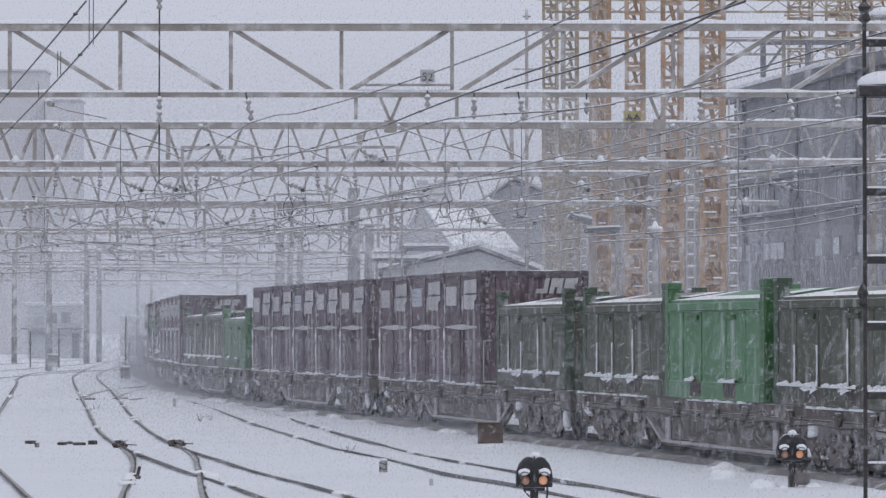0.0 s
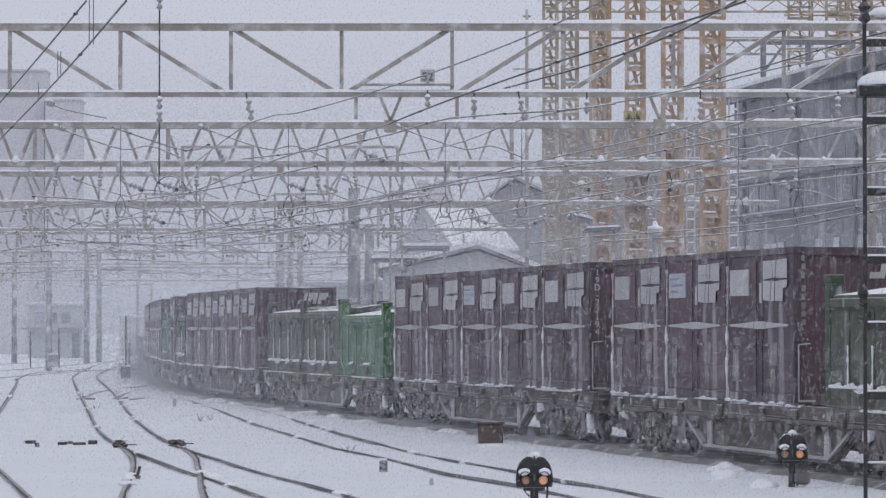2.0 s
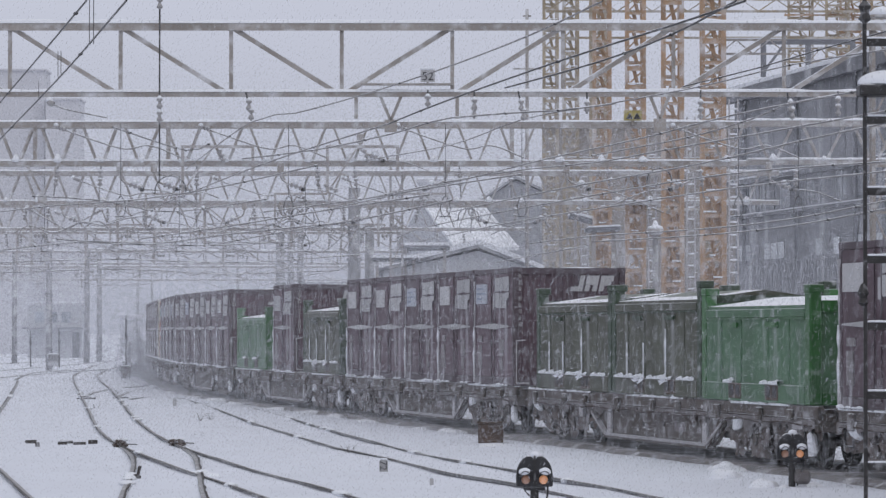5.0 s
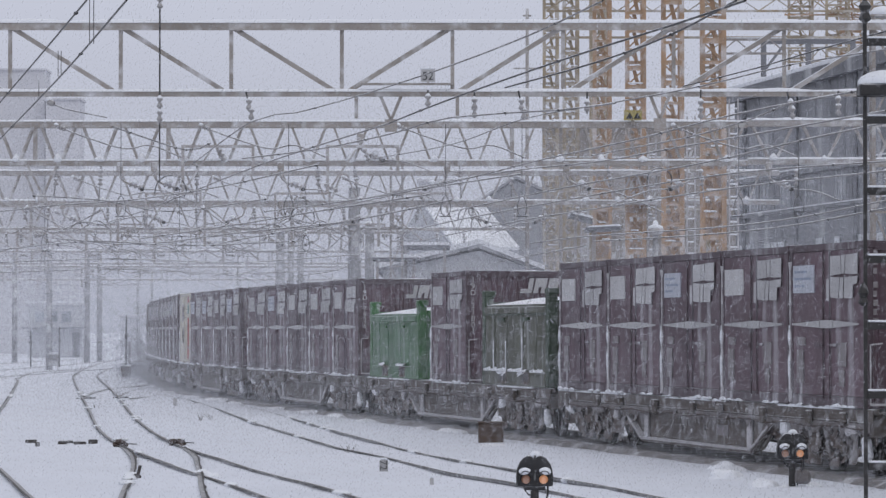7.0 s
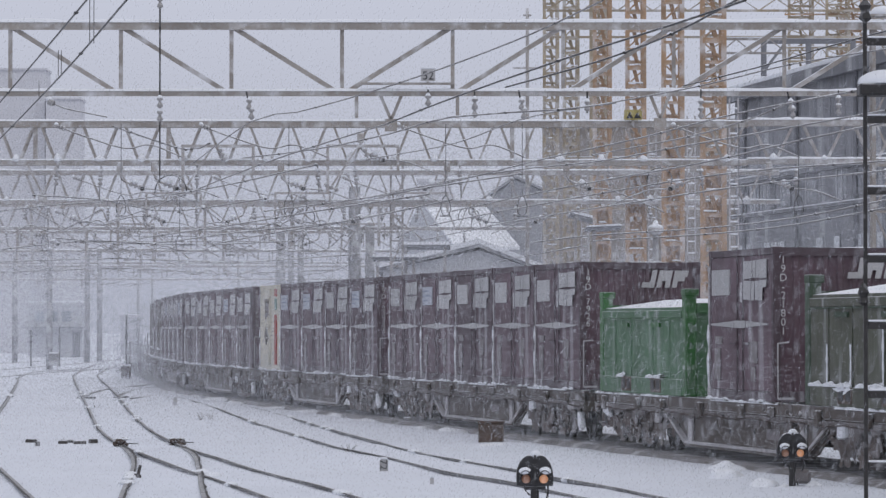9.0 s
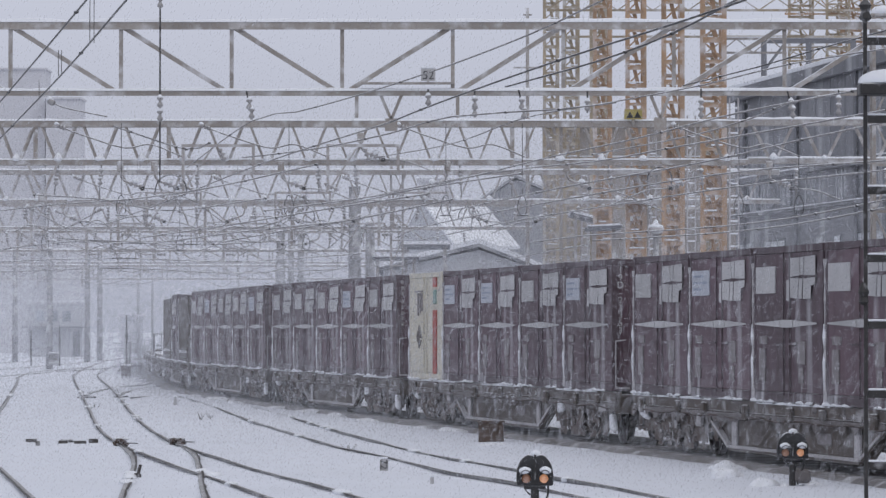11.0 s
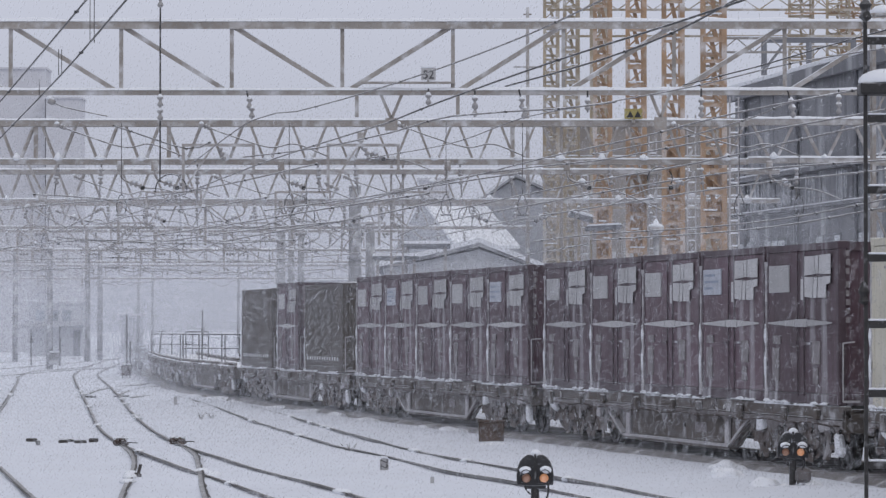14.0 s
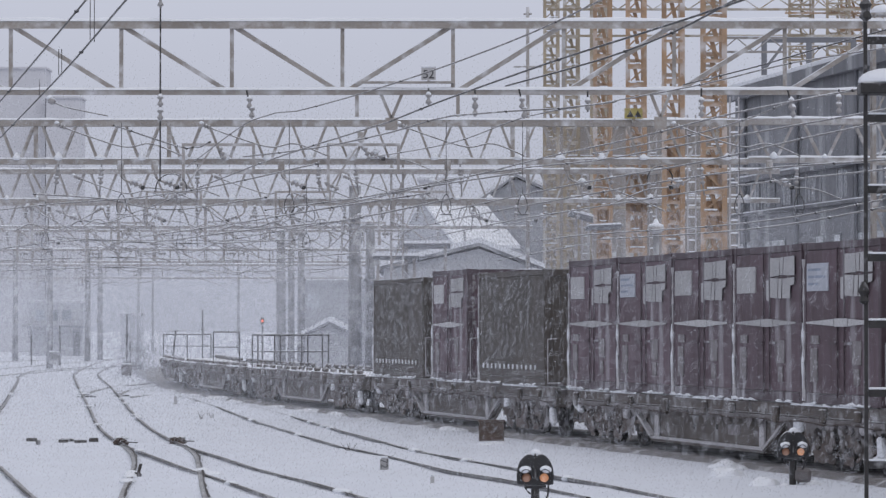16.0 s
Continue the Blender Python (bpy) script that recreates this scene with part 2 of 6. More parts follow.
def lathe(rows, n=12, m=None):
    """A turned body from (radius, height) rows."""
    bm = bmesh.new()
    rings = [[bm.verts.new((m or Matrix()) @ Vector((r * math.cos(a * math.tau / n), r * math.sin(a * math.tau / n), z))) for a in range(n)] for r, z in rows]
    for lo, hi in itertools.pairwise(rings):
        for i in range(n):
            bm.faces.new((lo[i], lo[(i + 1) % n], hi[(i + 1) % n], hi[i]))
    bm.faces.new(rings[0][::-1])
    bm.faces.new(rings[-1])
    return bm


def sweep(pts, section, closed=True):
    """A section of (across, up) points carried level along pts."""
    bm = bmesh.new()
    rings = []
    for i, p in enumerate(pts):
        d = Vector(pts[min(i + 1, len(pts) - 1)]) - Vector(pts[max(i - 1, 0)])
        d.z = 0
        d.normalize()
        side = Vector((d.y, -d.x, 0))
        rings.append([bm.verts.new(Vector(p) + side * a + Vector((0, 0, b))) for a, b in section])
    k = len(section)
    for lo, hi in itertools.pairwise(rings):
        for i in range(k if closed else k - 1):
            bm.faces.new((lo[i], lo[(i + 1) % k], hi[(i + 1) % k], hi[i]))
    bmesh.ops.recalc_face_normals(bm, faces=bm.faces[:])
    return bm


def spline(ctrl, step=0.5):
    """A smooth line through a few control points."""
    c = [Vector(p) for p in ctrl]
    c = [c[0] * 2 - c[1], *c, c[-1] * 2 - c[-2]]
    out = []
    for i in range(1, len(c) - 2):
        a, b, d, e = c[i - 1:i + 3]
        k = max(2, int((d - b).length / step))
        for j in range(k):
            t = j / k
            out.append(0.5 * (2 * b + (d - a) * t + (2 * a - 5 * b + 4 * d - e) * t * t + (3 * b - a - 3 * d + e) * t ** 3))
    return out + [c[-2]]


def wire_mesh(pts, r, n=5):
    """A thin round wire along pts."""
    bm = bmesh.new()
    rings = []
    for i, p in enumerate(pts):
        d = (Vector(pts[min(i + 1, len(pts) - 1)]) - Vector(pts[max(i - 1, 0)])).normalized()
        s = d.orthogonal().normalized()
        u = d.cross(s)
        rings.append([bm.verts.new(Vector(p) + (s * math.cos(a * math.tau / n) + u * math.sin(a * math.tau / n)) * r) for a in range(n)])
    for lo, hi in itertools.pairwise(rings):
        for i in range(n):
            bm.faces.new((lo[i], lo[(i + 1) % n], hi[(i + 1) % n], hi[i]))
    return bm


# ---------------------------------------------------------------- the line of the train
U = np.arange(-420.0, 140.0, 0.1)
bend = -0.000303 - 3.04e-5 * np.clip(U, -48.0, 0.0)
bend += np.where((U < -48.0) & (U > -72.0), 0.0021, 0.0) + np.where((U <= -72.0) & (U > -112.0), -0.0008, 0.0) + np.where(U <= -112.0, 0.0021, 0.0)
heading = np.cumsum(bend) * 0.1
heading += 0.2107 - np.interp(0, U, heading)
LINE_X = np.cumsum(np.sin(heading)) * 0.1
LINE_Y = -np.cumsum(np.cos(heading)) * 0.1
LINE_X += 2.79 - np.interp(0, U, LINE_X) + 1.225 * np.cos(heading)
LINE_Y += 70.0 - np.interp(0, U, LINE_Y) + 1.225 * np.sin(heading)


def on_line(u, side=0.0):
    """The place on the line, u metres along it, side metres to the far side."""
    h = np.interp(u, U, heading)
    return Vector((np.interp(u, U, LINE_X) + side * math.cos(h), np.interp(u, U, LINE_Y) + side * math.sin(h), 0.0))


def gone(t):
    """How far the train has come at t seconds."""
    return -0.733 + 11.27 * t + 0.03696 * t * t - 0.001707 * t ** 3


def wagon_pose(u):
    """The pose of a wagon whose middle is at u: both bogies on the line."""
    a, b = on_line(u - 7.1), on_line(u + 7.1)
    d = b - a
    return Matrix.Translation((a + b) / 2) @ Matrix.Rotation(math.atan2(d.y, d.x), 4, "Z")


def piece(name, source, parent, m):
    """Another object on the mesh of source."""
    ob = new(name, source.data)
    ob.parent = parent
    ob.matrix_local = m
    return ob


# ---------------------------------------------------------------- ground
def build_ground():
    xs = np.unique(np.concatenate([np.linspace(-1500, -40, 14), np.arange(-40, -16, 1.5), np.arange(-16, 13, 0.32), np.arange(13, 40, 1.5), np.linspace(40, 1500, 14)]))
    ys = np.unique(np.concatenate([np.linspace(-300, 30, 12), np.arange(30, 130, 0.45), np.arange(130, 320, 3.0), np.linspace(320, 3000, 16)]))
    bm = bmesh.new()
    grid = []
    for y in ys:
        row = []
        for x in xs:
            z = -0.034 + 0.026 * noise.noise((x * 0.35, y * 0.12, 0)) + 0.020 * noise.noise((x * 1.1, y * 0.4, 3))
            if 35 < y < 140:
                far = x - float(np.interp(y, LINE_Y[::-1], LINE_X[::-1]))
                z += -0.10 * math.exp(-(far / 1.5) ** 2) + 0.10 * math.exp(-((far + 2.6) / 0.8) ** 2) * (0.6 + 0.8 * noise.noise((y * 0.3, 0, 7)))
            row.append(bm.verts.new((float(x), float(y), min(z, 0.006))))
        grid.append(row)
    for lo, hi in itertools.pairwise(grid):
        for i in range(len(xs) - 1):
            bm.faces.new((lo[i], lo[i + 1], hi[i + 1], hi[i]))
    return tagged(part("ground", bm, SNOW, smooth=True), "trackside ground under deep fresh white snow", "snowy ground", kind="structure")


build_ground()

HEAD = [(-0.033, 0.0), (0.033, 0.0), (0.033, -0.035), (0.012, -0.05), (0.012, -0.13), (0.06, -0.15), (-0.06, -0.15), (-0.012, -0.13), (-0.012, -0.05), (-0.033, -0.035)]


def groove(track, pts, side):
    """A flat dark strip, with a jagged edge, between a rail and the snow on one side of it."""
    bm = bmesh.new()
    rows = []
    for k, (p, q) in enumerate(zip(pts, pts[1:])):
        d = q - p
        s = Vector((-d.y, d.x, 0)).normalized()
        s = s if s.x * side > 0 else -s
        w = max(0.004, 0.030 + 0.036 * noise.noise((k * 1.7, p.x, 5)) + 0.02 * noise.noise((k * 0.3, p.x, 9)))
        lift = Vector((0, 0, 0.009))
        rows.append((bm.verts.new(p + s * 0.030 + lift), bm.verts.new(p + s * (0.034 + w) + lift)))
    for (a, e), (c, d) in itertools.pairwise(rows):
        bm.faces.new((a, e, d, c))
    bmesh.ops.recalc_face_normals(bm, faces=bm.faces[:])
    return part("rail_groove", bm, SOIL, track, "dark jagged strip along the rail")


def rail(track, ctrl, lift=0.0, side=-1):
    pts = [Vector((p.x, p.y, lift + 0.012 * noise.noise((p.x, p.y * 0.3, 1)))) for p in spline([(x, y, 0) for x, y in ctrl], 0.7)]
    part("rail", sweep(pts, HEAD), RAIL, track)
    groove(track, pts, side)
    # lumps of snow that bridge the rail here and there
    rnd = random.Random(int(abs(ctrl[0][0]) * 100))
    for p, q in zip(pts, pts[1:]):
        if rnd.random() < 0.045 and p.y < 130:
            bm = lathe([(0.02, -0.06), (0.13, -0.05), (0.16, 0.0), (0.10, 0.03), (0.02, 0.04)], 8, Matrix.Translation(p) @ Matrix.Rotation(math.atan2(q.y - p.y, q.x - p.x), 4, "Z") @ Matrix.Diagonal((rnd.uniform(0.8, 3.6), rnd.uniform(0.6, 0.9), 0.9, 1)))
            part("snow_lump", bm, CAP, track, smooth=True)


def track(label, *rails, side=-1):
    t = thing("railway_track", label, "railway track", kind="structure")
    for r in rails:
        rail(t, r, side=side)
    return t


def line_rail(side):
    return [tuple(on_line(u, side)[:2]) for u in range(-230, 60, 10)]


track("single railway track carrying the freight train, half buried in snow", line_rail(-0.55), line_rail(0.55))


def track_bed():
    """The strip of ballast and grey slush along the train's track, darkened for the shade under the train, with an
    uneven edge.
    """
    bm = bmesh.new()
    rows = []
    for k in range(600):
        u = -150.0 + 0.36 * k
        edge = 1.62 + 0.20 * noise.noise((u * 0.35, 2, 0)) + 0.16 * noise.noise((u * 1.3, 7, 0))
        rows.append([bm.verts.new(on_line(u, side) + Vector((0, 0, z))) for side, z in ((-edge, -0.06), (-edge + 0.15, 0.020), (-0.80, 0.012), (0.80, 0.005), (1.5, -0.06))])
    for lo, hi in itertools.pairwise(rows):
        for i in range(4):
            bm.faces.new((lo[i], lo[i + 1], hi[i + 1], hi[i]))
    bmesh.ops.recalc_face_normals(bm, faces=bm.faces[:])
    if bm.faces[0].normal.z < 0:
        bmesh.ops.reverse_faces(bm, faces=bm.faces[:])
    tagged(part("track_bed", bm, SHADEBED, smooth=True), "grey slush and ballast along the train's track, shade put into its colour", "track bed", kind="structure")


track_bed()
track("curved railway track showing as two dark rails in snow", [(-10.16, 117.3), (-9.6, 121.3), (-8.45, 117.3), (-6.57, 103.5), (-4.56, 86.9), (-2.11, 69.0), (-0.94, 62.5), (-0.01, 56.7), (1.03, 52.3), (1.89, 47.4)], [(-5.93, 106.6), (-4.32, 95.1), (-2.62, 81.3), (-0.92, 68.6), (-0.02, 62.8), (1.13, 57.2), (2.46, 50.1), (3.05, 47.0)])
track("turnout track bending through snow, dark steel rails", [(-25.61, 293.6), (-23.87, 256.1), (-21.27, 216.7), (-18.8, 185.3), (-16.94, 165.6), (-12.37, 123.5), (-9.7, 99.1), (-8.09, 84.3), (-7.05, 75.6), (-6.22, 69.7), (-5.26, 63.9), (-4.08, 57.2), (-3.41, 53.7), (-2.18, 47.0)], [(-24.66, 299.8), (-21.94, 251.6), (-19.42, 210.2), (-17.61, 185.3), (-16.2, 169.6), (-12.88, 139.4), (-10.51, 117.3), (-8.25, 95.7), (-6.59, 80.9), (-5.51, 72.5), (-4.84, 68.0), (-3.71, 61.4), (-2.82, 56.3), (-1.82, 51.5), (-0.96, 46.9)])
track("diverging turnout branch in snow, dark steel rails", [(-6.31, 70.3), (-5.62, 64.8), (-5.14, 59.9), (-4.74, 54.7), (-4.45, 50.4), (-4.16, 46.4)], [(-4.95, 68.6), (-4.41, 63.9), (-3.86, 57.0), (-3.4, 50.8), (-3.05, 46.4)], side=1)
track("short crossover track partly buried in snow", [(-12.1, 121.3), (-12.42, 128.0), (-12.64, 138.0), (-12.16, 145.1), (-12.25, 156.4)], [(-10.83, 120.3), (-11.22, 128.0), (-11.35, 138.0), (-11.02, 145.1)])
track("distant crossing track half hidden by snow", [(-21.1, 171.7), (-20.76, 182.9), (-20.0, 201.2), (-19.26, 210.2), (-18.68, 227.2)], [(-19.58, 165.6), (-21.6, 190.3), (-21.26, 201.2), (-20.88, 213.4)])
track("distant siding track in snow", [(-24.73, 201.2), (-24.6, 216.7), (-24.49, 238.8), (-24.77, 265.8)], [(-29.85, 242.9), (-29.08, 256.1), (-28.34, 276.3), (-27.94, 299.8)])
track("single dark rail of a neighbouring track in snow", [(-7.14, 58.1), (-5.88, 50.4), (-5.26, 46.7)])
track("frosted rail of a siding in snow", [(-11.45, 92.6), (-12.01, 97.7), (-13.91, 115.4), (-17.16, 145.1), (-19.03, 161.8)])


# ---------------------------------------------------------------- overhead line gantries
def brace(name, parent, p, q, w, h, mat, snow=0.0):
    ob = part(name, bars((p, q, w, h)), mat, parent)
    if snow:
        up = Vector((0, 0, h / 2 + snow / 2))
        part("snow_cap", bars((Vector(p) + up, Vector(q) + up, w * 0.9, snow)), CAP, ob, "ridge of fresh snow")
    return ob


def snow_ridge(parent, x0, x1, y, z, w, h):
    """An uneven ridge of snow lying along a chord."""
    n = max(4, int((x1 - x0) / 0.35))
    bm = bmesh.new()
    rings = []
    for i in range(n + 1):
        x = x0 + (x1 - x0) * i / n
        k = h * (0.75 + 0.9 * noise.noise((x * 1.3, y, z)) * 0.6 + 0.25 * noise.noise((x * 5, y, 2)))
        k = max(k, 0.012)
        rings.append([bm.verts.new((x, y + a * w / 2, z + b * k)) for a, b in ((-1, 0), (-0.85, 0.7), (-0.3, 1), (0.4, 0.95), (0.9, 0.6), (1, 0))])
    for lo, hi in itertools.pairwise(rings):
        for i in range(5):
            bm.faces.new((lo[i], lo[i + 1], hi[i + 1], hi[i]))
    bm.faces.new(rings[0])
    bm.faces.new(rings[-1])
    bmesh.ops.recalc_face_normals(bm, faces=bm.faces[:])
    return part("snow_ridge", bm, CAP, parent, "ridge of fresh snow", smooth=True)


def insulator(parent, p, q, r=0.075, discs=3):
    """A string of porcelain discs from p to q."""
    p, q = Vector(p), Vector(q)
    d = q - p
    m = Matrix.Translation(p) @ d.to_track_quat("Z", "Y").to_matrix().to_4x4()
    rows, ln = [(0.02, 0.0)], d.length
    for i in range(discs):
        z = ln * (i + 0.5) / discs
        rows += [(0.025, z - 0.05), (r, z - 0.02), (r * 0.85, z + 0.015), (0.03, z + 0.05)]
    rows.append((0.02, ln))
    return part("insulator", lathe(rows, 10, m), PORC, parent, "snow-topped white porcelain insulator", smooth=True)


def gantry_single(y, x0, pitch, n, z0, z1, middle):
    """A plane lattice beam with uprights and one diagonal a panel, leaning away from its middle."""
    g = thing("catenary_gantry", "snow-topped galvanised lattice gantry beam spanning the tracks", "gantry", "overhead line gantries")
    x1 = x0 + pitch * n
    part("top_chord", boxes((x0 - 0.3, x1 + 0.2, y - 0.07, y + 0.07, z1 - 0.06, z1 + 0.06)), GALV, g)
    part("top_chord_flange", boxes((x0 - 0.3, x1 + 0.2, y - 0.10, y - 0.073, z1 - 0.085, z1 - 0.045)), GALV, g)
    part("bottom_chord", boxes((x0 - 0.3, x1 + 0.2, y - 0.06, y + 0.06, z0 - 0.045, z0 + 0.045)), GALV, g)
    snow_ridge(g, x0 - 0.3, x1 + 0.2, y, z1 + 0.06, 0.17, 0.085)
    snow_ridge(g, x0 - 0.3, x1 + 0.2, y, z0 + 0.045, 0.16, 0.075)
    for i in range(n + 1):
        x = x0 + pitch * i
        brace("upright", g, (x, y, z0), (x, y, z1), 0.075, 0.06, GALV)
        if i < n:
            a, b = ((x + 0.06, z1 - 0.05), (x + pitch - 0.12, z0 + 0.05)) if i < middle else ((x + 0.12, z0 + 0.05), (x + pitch - 0.06, z1 - 0.05))
            brace("diagonal", g, (a[0], y + 0.02, a[1]), (b[0], y + 0.02, b[1]), 0.075, 0.085, GALV, 0.02)
    return g


def gantry_warren(y, x0, x1, pitch, z0, z1, mat, chord=0.16, deep=0.3, snow=0.07, single=False):
    """A box beam of two lattice faces: zigzag, or with uprights and single diagonals."""
    g = thing("catenary_gantry", "frosted lattice box gantry beam with snow along its chords", "gantry", "overhead line gantries")
    for k, yy in enumerate((y, y + deep)):
        part("top_chord", boxes((x0, x1, yy - 0.06, yy + 0.06, z1 - chord / 2, z1 + chord / 2)), mat, g)
        part("bottom_chord", boxes((x0, x1, yy - 0.06, yy + 0.06, z0 - chord * 0.42, z0 + chord * 0.42)), mat, g)
        snow_ridge(g, x0, x1, yy, z1 + chord / 2, 0.16, snow)
        snow_ridge(g, x0, x1, yy, z0 + chord * 0.42, 0.16, snow * 0.8)
    w = max(0.055, chord * 0.36)
    dx = pitch * 0.42
    first = {}
    for yy in (y, y + deep):
        n = int((x1 - x0) / pitch)
        for i in range(n):
            x = x0 + pitch * (i + 0.5)
            for s in (-1, 1):
                if s not in first:
                    leg = ((-pitch / 2, 0, z0), (-pitch / 2, 0, z1)) if single and s < 0 else ((pitch / 2, 0, z0), (-pitch / 2, 0, z1)) if single else ((s * 0.07, 0, z0), (s * dx, 0, z1))
                    first[s] = part("diagonal", bars((*leg, w, w)), mat, g)
                    first[s].matrix_local = Matrix.Translation((x, yy, 0))
                else:
                    piece("diagonal", first[s], g, Matrix.Translation((x, yy, 0)))
            if yy == y and y < 140 and noise.noise((x * 0.7, y, 3)) > -0.25:
                spot = Matrix.Translation((x, y - 0.03, z0 + chord * 0.42)) @ Matrix.Diagonal((1.0 + 0.6 * noise.noise((x, y, 1)), 1, 1.0 + 0.7 * noise.noise((x, y, 8)), 1))
                if "lump" not in first:
                    first["lump"] = part("snow_lump", lathe([(0.02, -0.04), (0.11, -0.02), (0.13, 0.03), (0.09, 0.10), (0.04, 0.16), (0.01, 0.18)], 9), CAP, g, "clump of snow at a lattice joint", smooth=True)
                    first["lump"].matrix_local = spot
                else:
                    piece("snow_lump", first["lump"], g, spot)
            if not i % 2 and yy == y:
                if "tie" not in first:
                    first["tie"] = part("cross_tie", bars(((0, 0, z1), (0, deep, z1), 0.05, 0.05)), mat, g)
                    first["tie"].matrix_local = Matrix.Translation((x, y, 0))
                else:
                    piece("cross_tie", first["tie"], g, Matrix.Translation((x, y, 0)))
    return g


gantry_single(70.0, -10.555, 2.146, 9, 6.79, 8.11, 4)
G2 = gantry_warren(100.0, -24.0, 8.43, 1.158, 6.84, 7.91, GALV, 0.165)
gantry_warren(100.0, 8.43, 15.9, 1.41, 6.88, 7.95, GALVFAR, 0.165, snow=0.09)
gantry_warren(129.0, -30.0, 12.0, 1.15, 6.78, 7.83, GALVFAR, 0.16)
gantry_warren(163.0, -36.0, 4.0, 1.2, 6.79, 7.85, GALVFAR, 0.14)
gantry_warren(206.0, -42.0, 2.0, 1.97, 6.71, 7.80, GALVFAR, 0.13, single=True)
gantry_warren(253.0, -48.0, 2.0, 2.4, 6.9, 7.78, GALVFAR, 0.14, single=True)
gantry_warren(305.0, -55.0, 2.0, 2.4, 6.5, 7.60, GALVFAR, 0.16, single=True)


# ---------------------------------------------------------------- poles
def lattice_pole(name, x, y, z1, w, mat, label, step=0.9):
    t = thing(name, label, "pole", "line-side poles")
    h = w / 2
    for a, b in ((-h, -h), (h, -h), (-h, h), (h, h)):
        part("leg", boxes((x + a - 0.035, x + a + 0.035, y + b - 0.035, y + b + 0.035, -0.3, z1)), mat, t)
    n = int(z1 / step)
    for i in range(n):
        z = i * step
        s = 1 if i % 2 else -1
        brace("lacing", t, (x - h * s, y - h, z), (x + h * s, y - h, z + step), 0.04, 0.04, mat)
        brace("batten", t, (x - h, y - h, z + step), (x + h, y - h, z + step), 0.04, 0.05, mat)
    part("cap_plate", boxes((x - h - 0.06, x + h + 0.06, y - h - 0.06, y + h + 0.06, z1, z1 + 0.04)), mat, t)
    part("snow_cap", lathe([(h * 1.2, z1 + 0.04), (h * 1.3, z1 + 0.09), (h * 0.8, z1 + 0.19), (0.03, z1 + 0.22)], 10, Matrix.Translation((x, y, 0))), CAP, t, smooth=True)
    return t


def round_pole(x, y, z1, r, mat=None, z0=-0.3, label="frosted round concrete catenary pole"):
    t = thing("catenary_pole", label, "pole", "line-side poles")
    part("shaft", rods(((x, y, z0), (x, y, z1), r, 14, r * 0.8)), mat or CONC, t, smooth=True)
    part("band", rods(((x, y, z1 * 0.62), (x, y, z1 * 0.62 + 0.12), r * 1.12, 14)), mat or CONC, t)
    part("snow_cap", lathe([(r * 0.85, z1), (r, z1 + 0.05), (r * 0.5, z1 + 0.14), (0.02, z1 + 0.16)], 10, Matrix.Translation((x, y, 0))), CAP, t, smooth=True)
    return t


for px_x, px_y, top, rr in [(-29.67, 250.0, 7.6, 0.2), (-22.48, 206.0, 6.81, 0.2), (-24.96, 253.0, 7.86, 0.22), (-24.95, 262.0, 8.07, 0.22), (-27.91, 330.0, 8.04, 0.16), (-29.04, 360.0, 8.01, 0.14), (-19.34, 340.0, 8.48, 0.17), (-9.3, 206.0, 7.78, 0.3), (-9.1, 215.0, 8.19, 0.22), (-8.38, 212.0, 8.11, 0.24), (-4.02, 163.0, 8.65, 0.33), (-3.39, 166.0, 7.08, 0.26)]:
    round_pole(px_x, px_y, top, rr)
lattice_pole("catenary_pole", 8.55, 70.2, 8.3, 0.4, GALV, "lattice steel gantry post rising behind the passing train")
lattice_pole("catenary_pole", -1.68, 129.4, 8.2, 0.42, GALVFAR, "frosted lattice steel gantry post")


# ---------------------------------------------------------------- overhead wires
def wire(mat, r, z, ctrl):
    """An overhead wire at about z metres, through a few points of its plan."""
    label = "frost-covered overhead line wire above the tracks" if mat is FROST else "dark overhead line wire above the tracks"
    pts = spline([(x, y, z) for x, y in ctrl], 1.5)
    ob = tagged(part("overhead_wire", wire_mesh(pts, r * (1.0 if mat is WIRE else 1.1)), mat, smooth=True), label, "overhead wire", "overhead wires")
    rnd = random.Random(len(pts) + int(z * 100))
    many = 2 if mat is WIRE else 5
    for k in range(many):
        p = pts[min(len(pts) - 1, int(len(pts) * (k + 0.15 + 0.7 * rnd.random()) / many))]
        bm = bmesh.new()
        bmesh.ops.create_icosphere(bm, subdivisions=1, radius=r * 2.0, matrix=Matrix.Translation(p) @ Matrix.Diagonal((1.4, 1.0, 1.0, 1)))
        part("clamp", bm, DARK, ob, "dark wire clamp")
    return ob


wire(WIRE, 0.0115, 5.6, [(-8.02, 64.9), (-5.05, 47.8), (-3.26, 37.1)])
wire(WIRE, 0.0120, 6.0, [(-7.53, 60.9), (-5.57, 49.8), (-4.11, 41.5)])
wire(FROST, 0.0115, 6.2, [(-6.35, 89.1), (-3.68, 69.1), (-2.7, 66.2), (-1.39, 61.2), (-0.01, 55.0), (1.18, 48.7), (1.93, 43.7)])
wire(FROST, 0.0125, 5.25, [(-9.51, 102.0), (-7.21, 89.4), (-3.39, 66.5), (-0.79, 53.0)])
wire(WIRE, 0.0125, 5.25, [(-0.79, 53.0), (-0.01, 48.1), (1.3, 40.8), (2.28, 36.0), (2.79, 33.3)])
wire(WIRE, 0.0140, 5.9, [(0.94, 54.9), (2.13, 49.6), (2.85, 45.0), (3.28, 40.4)])
wire(FROST, 0.0125, 6.5, [(-1.92, 90.7), (0.19, 83.3), (1.65, 73.1), (3.14, 68.2), (4.51, 63.5), (5.61, 58.3), (6.78, 55.1)])
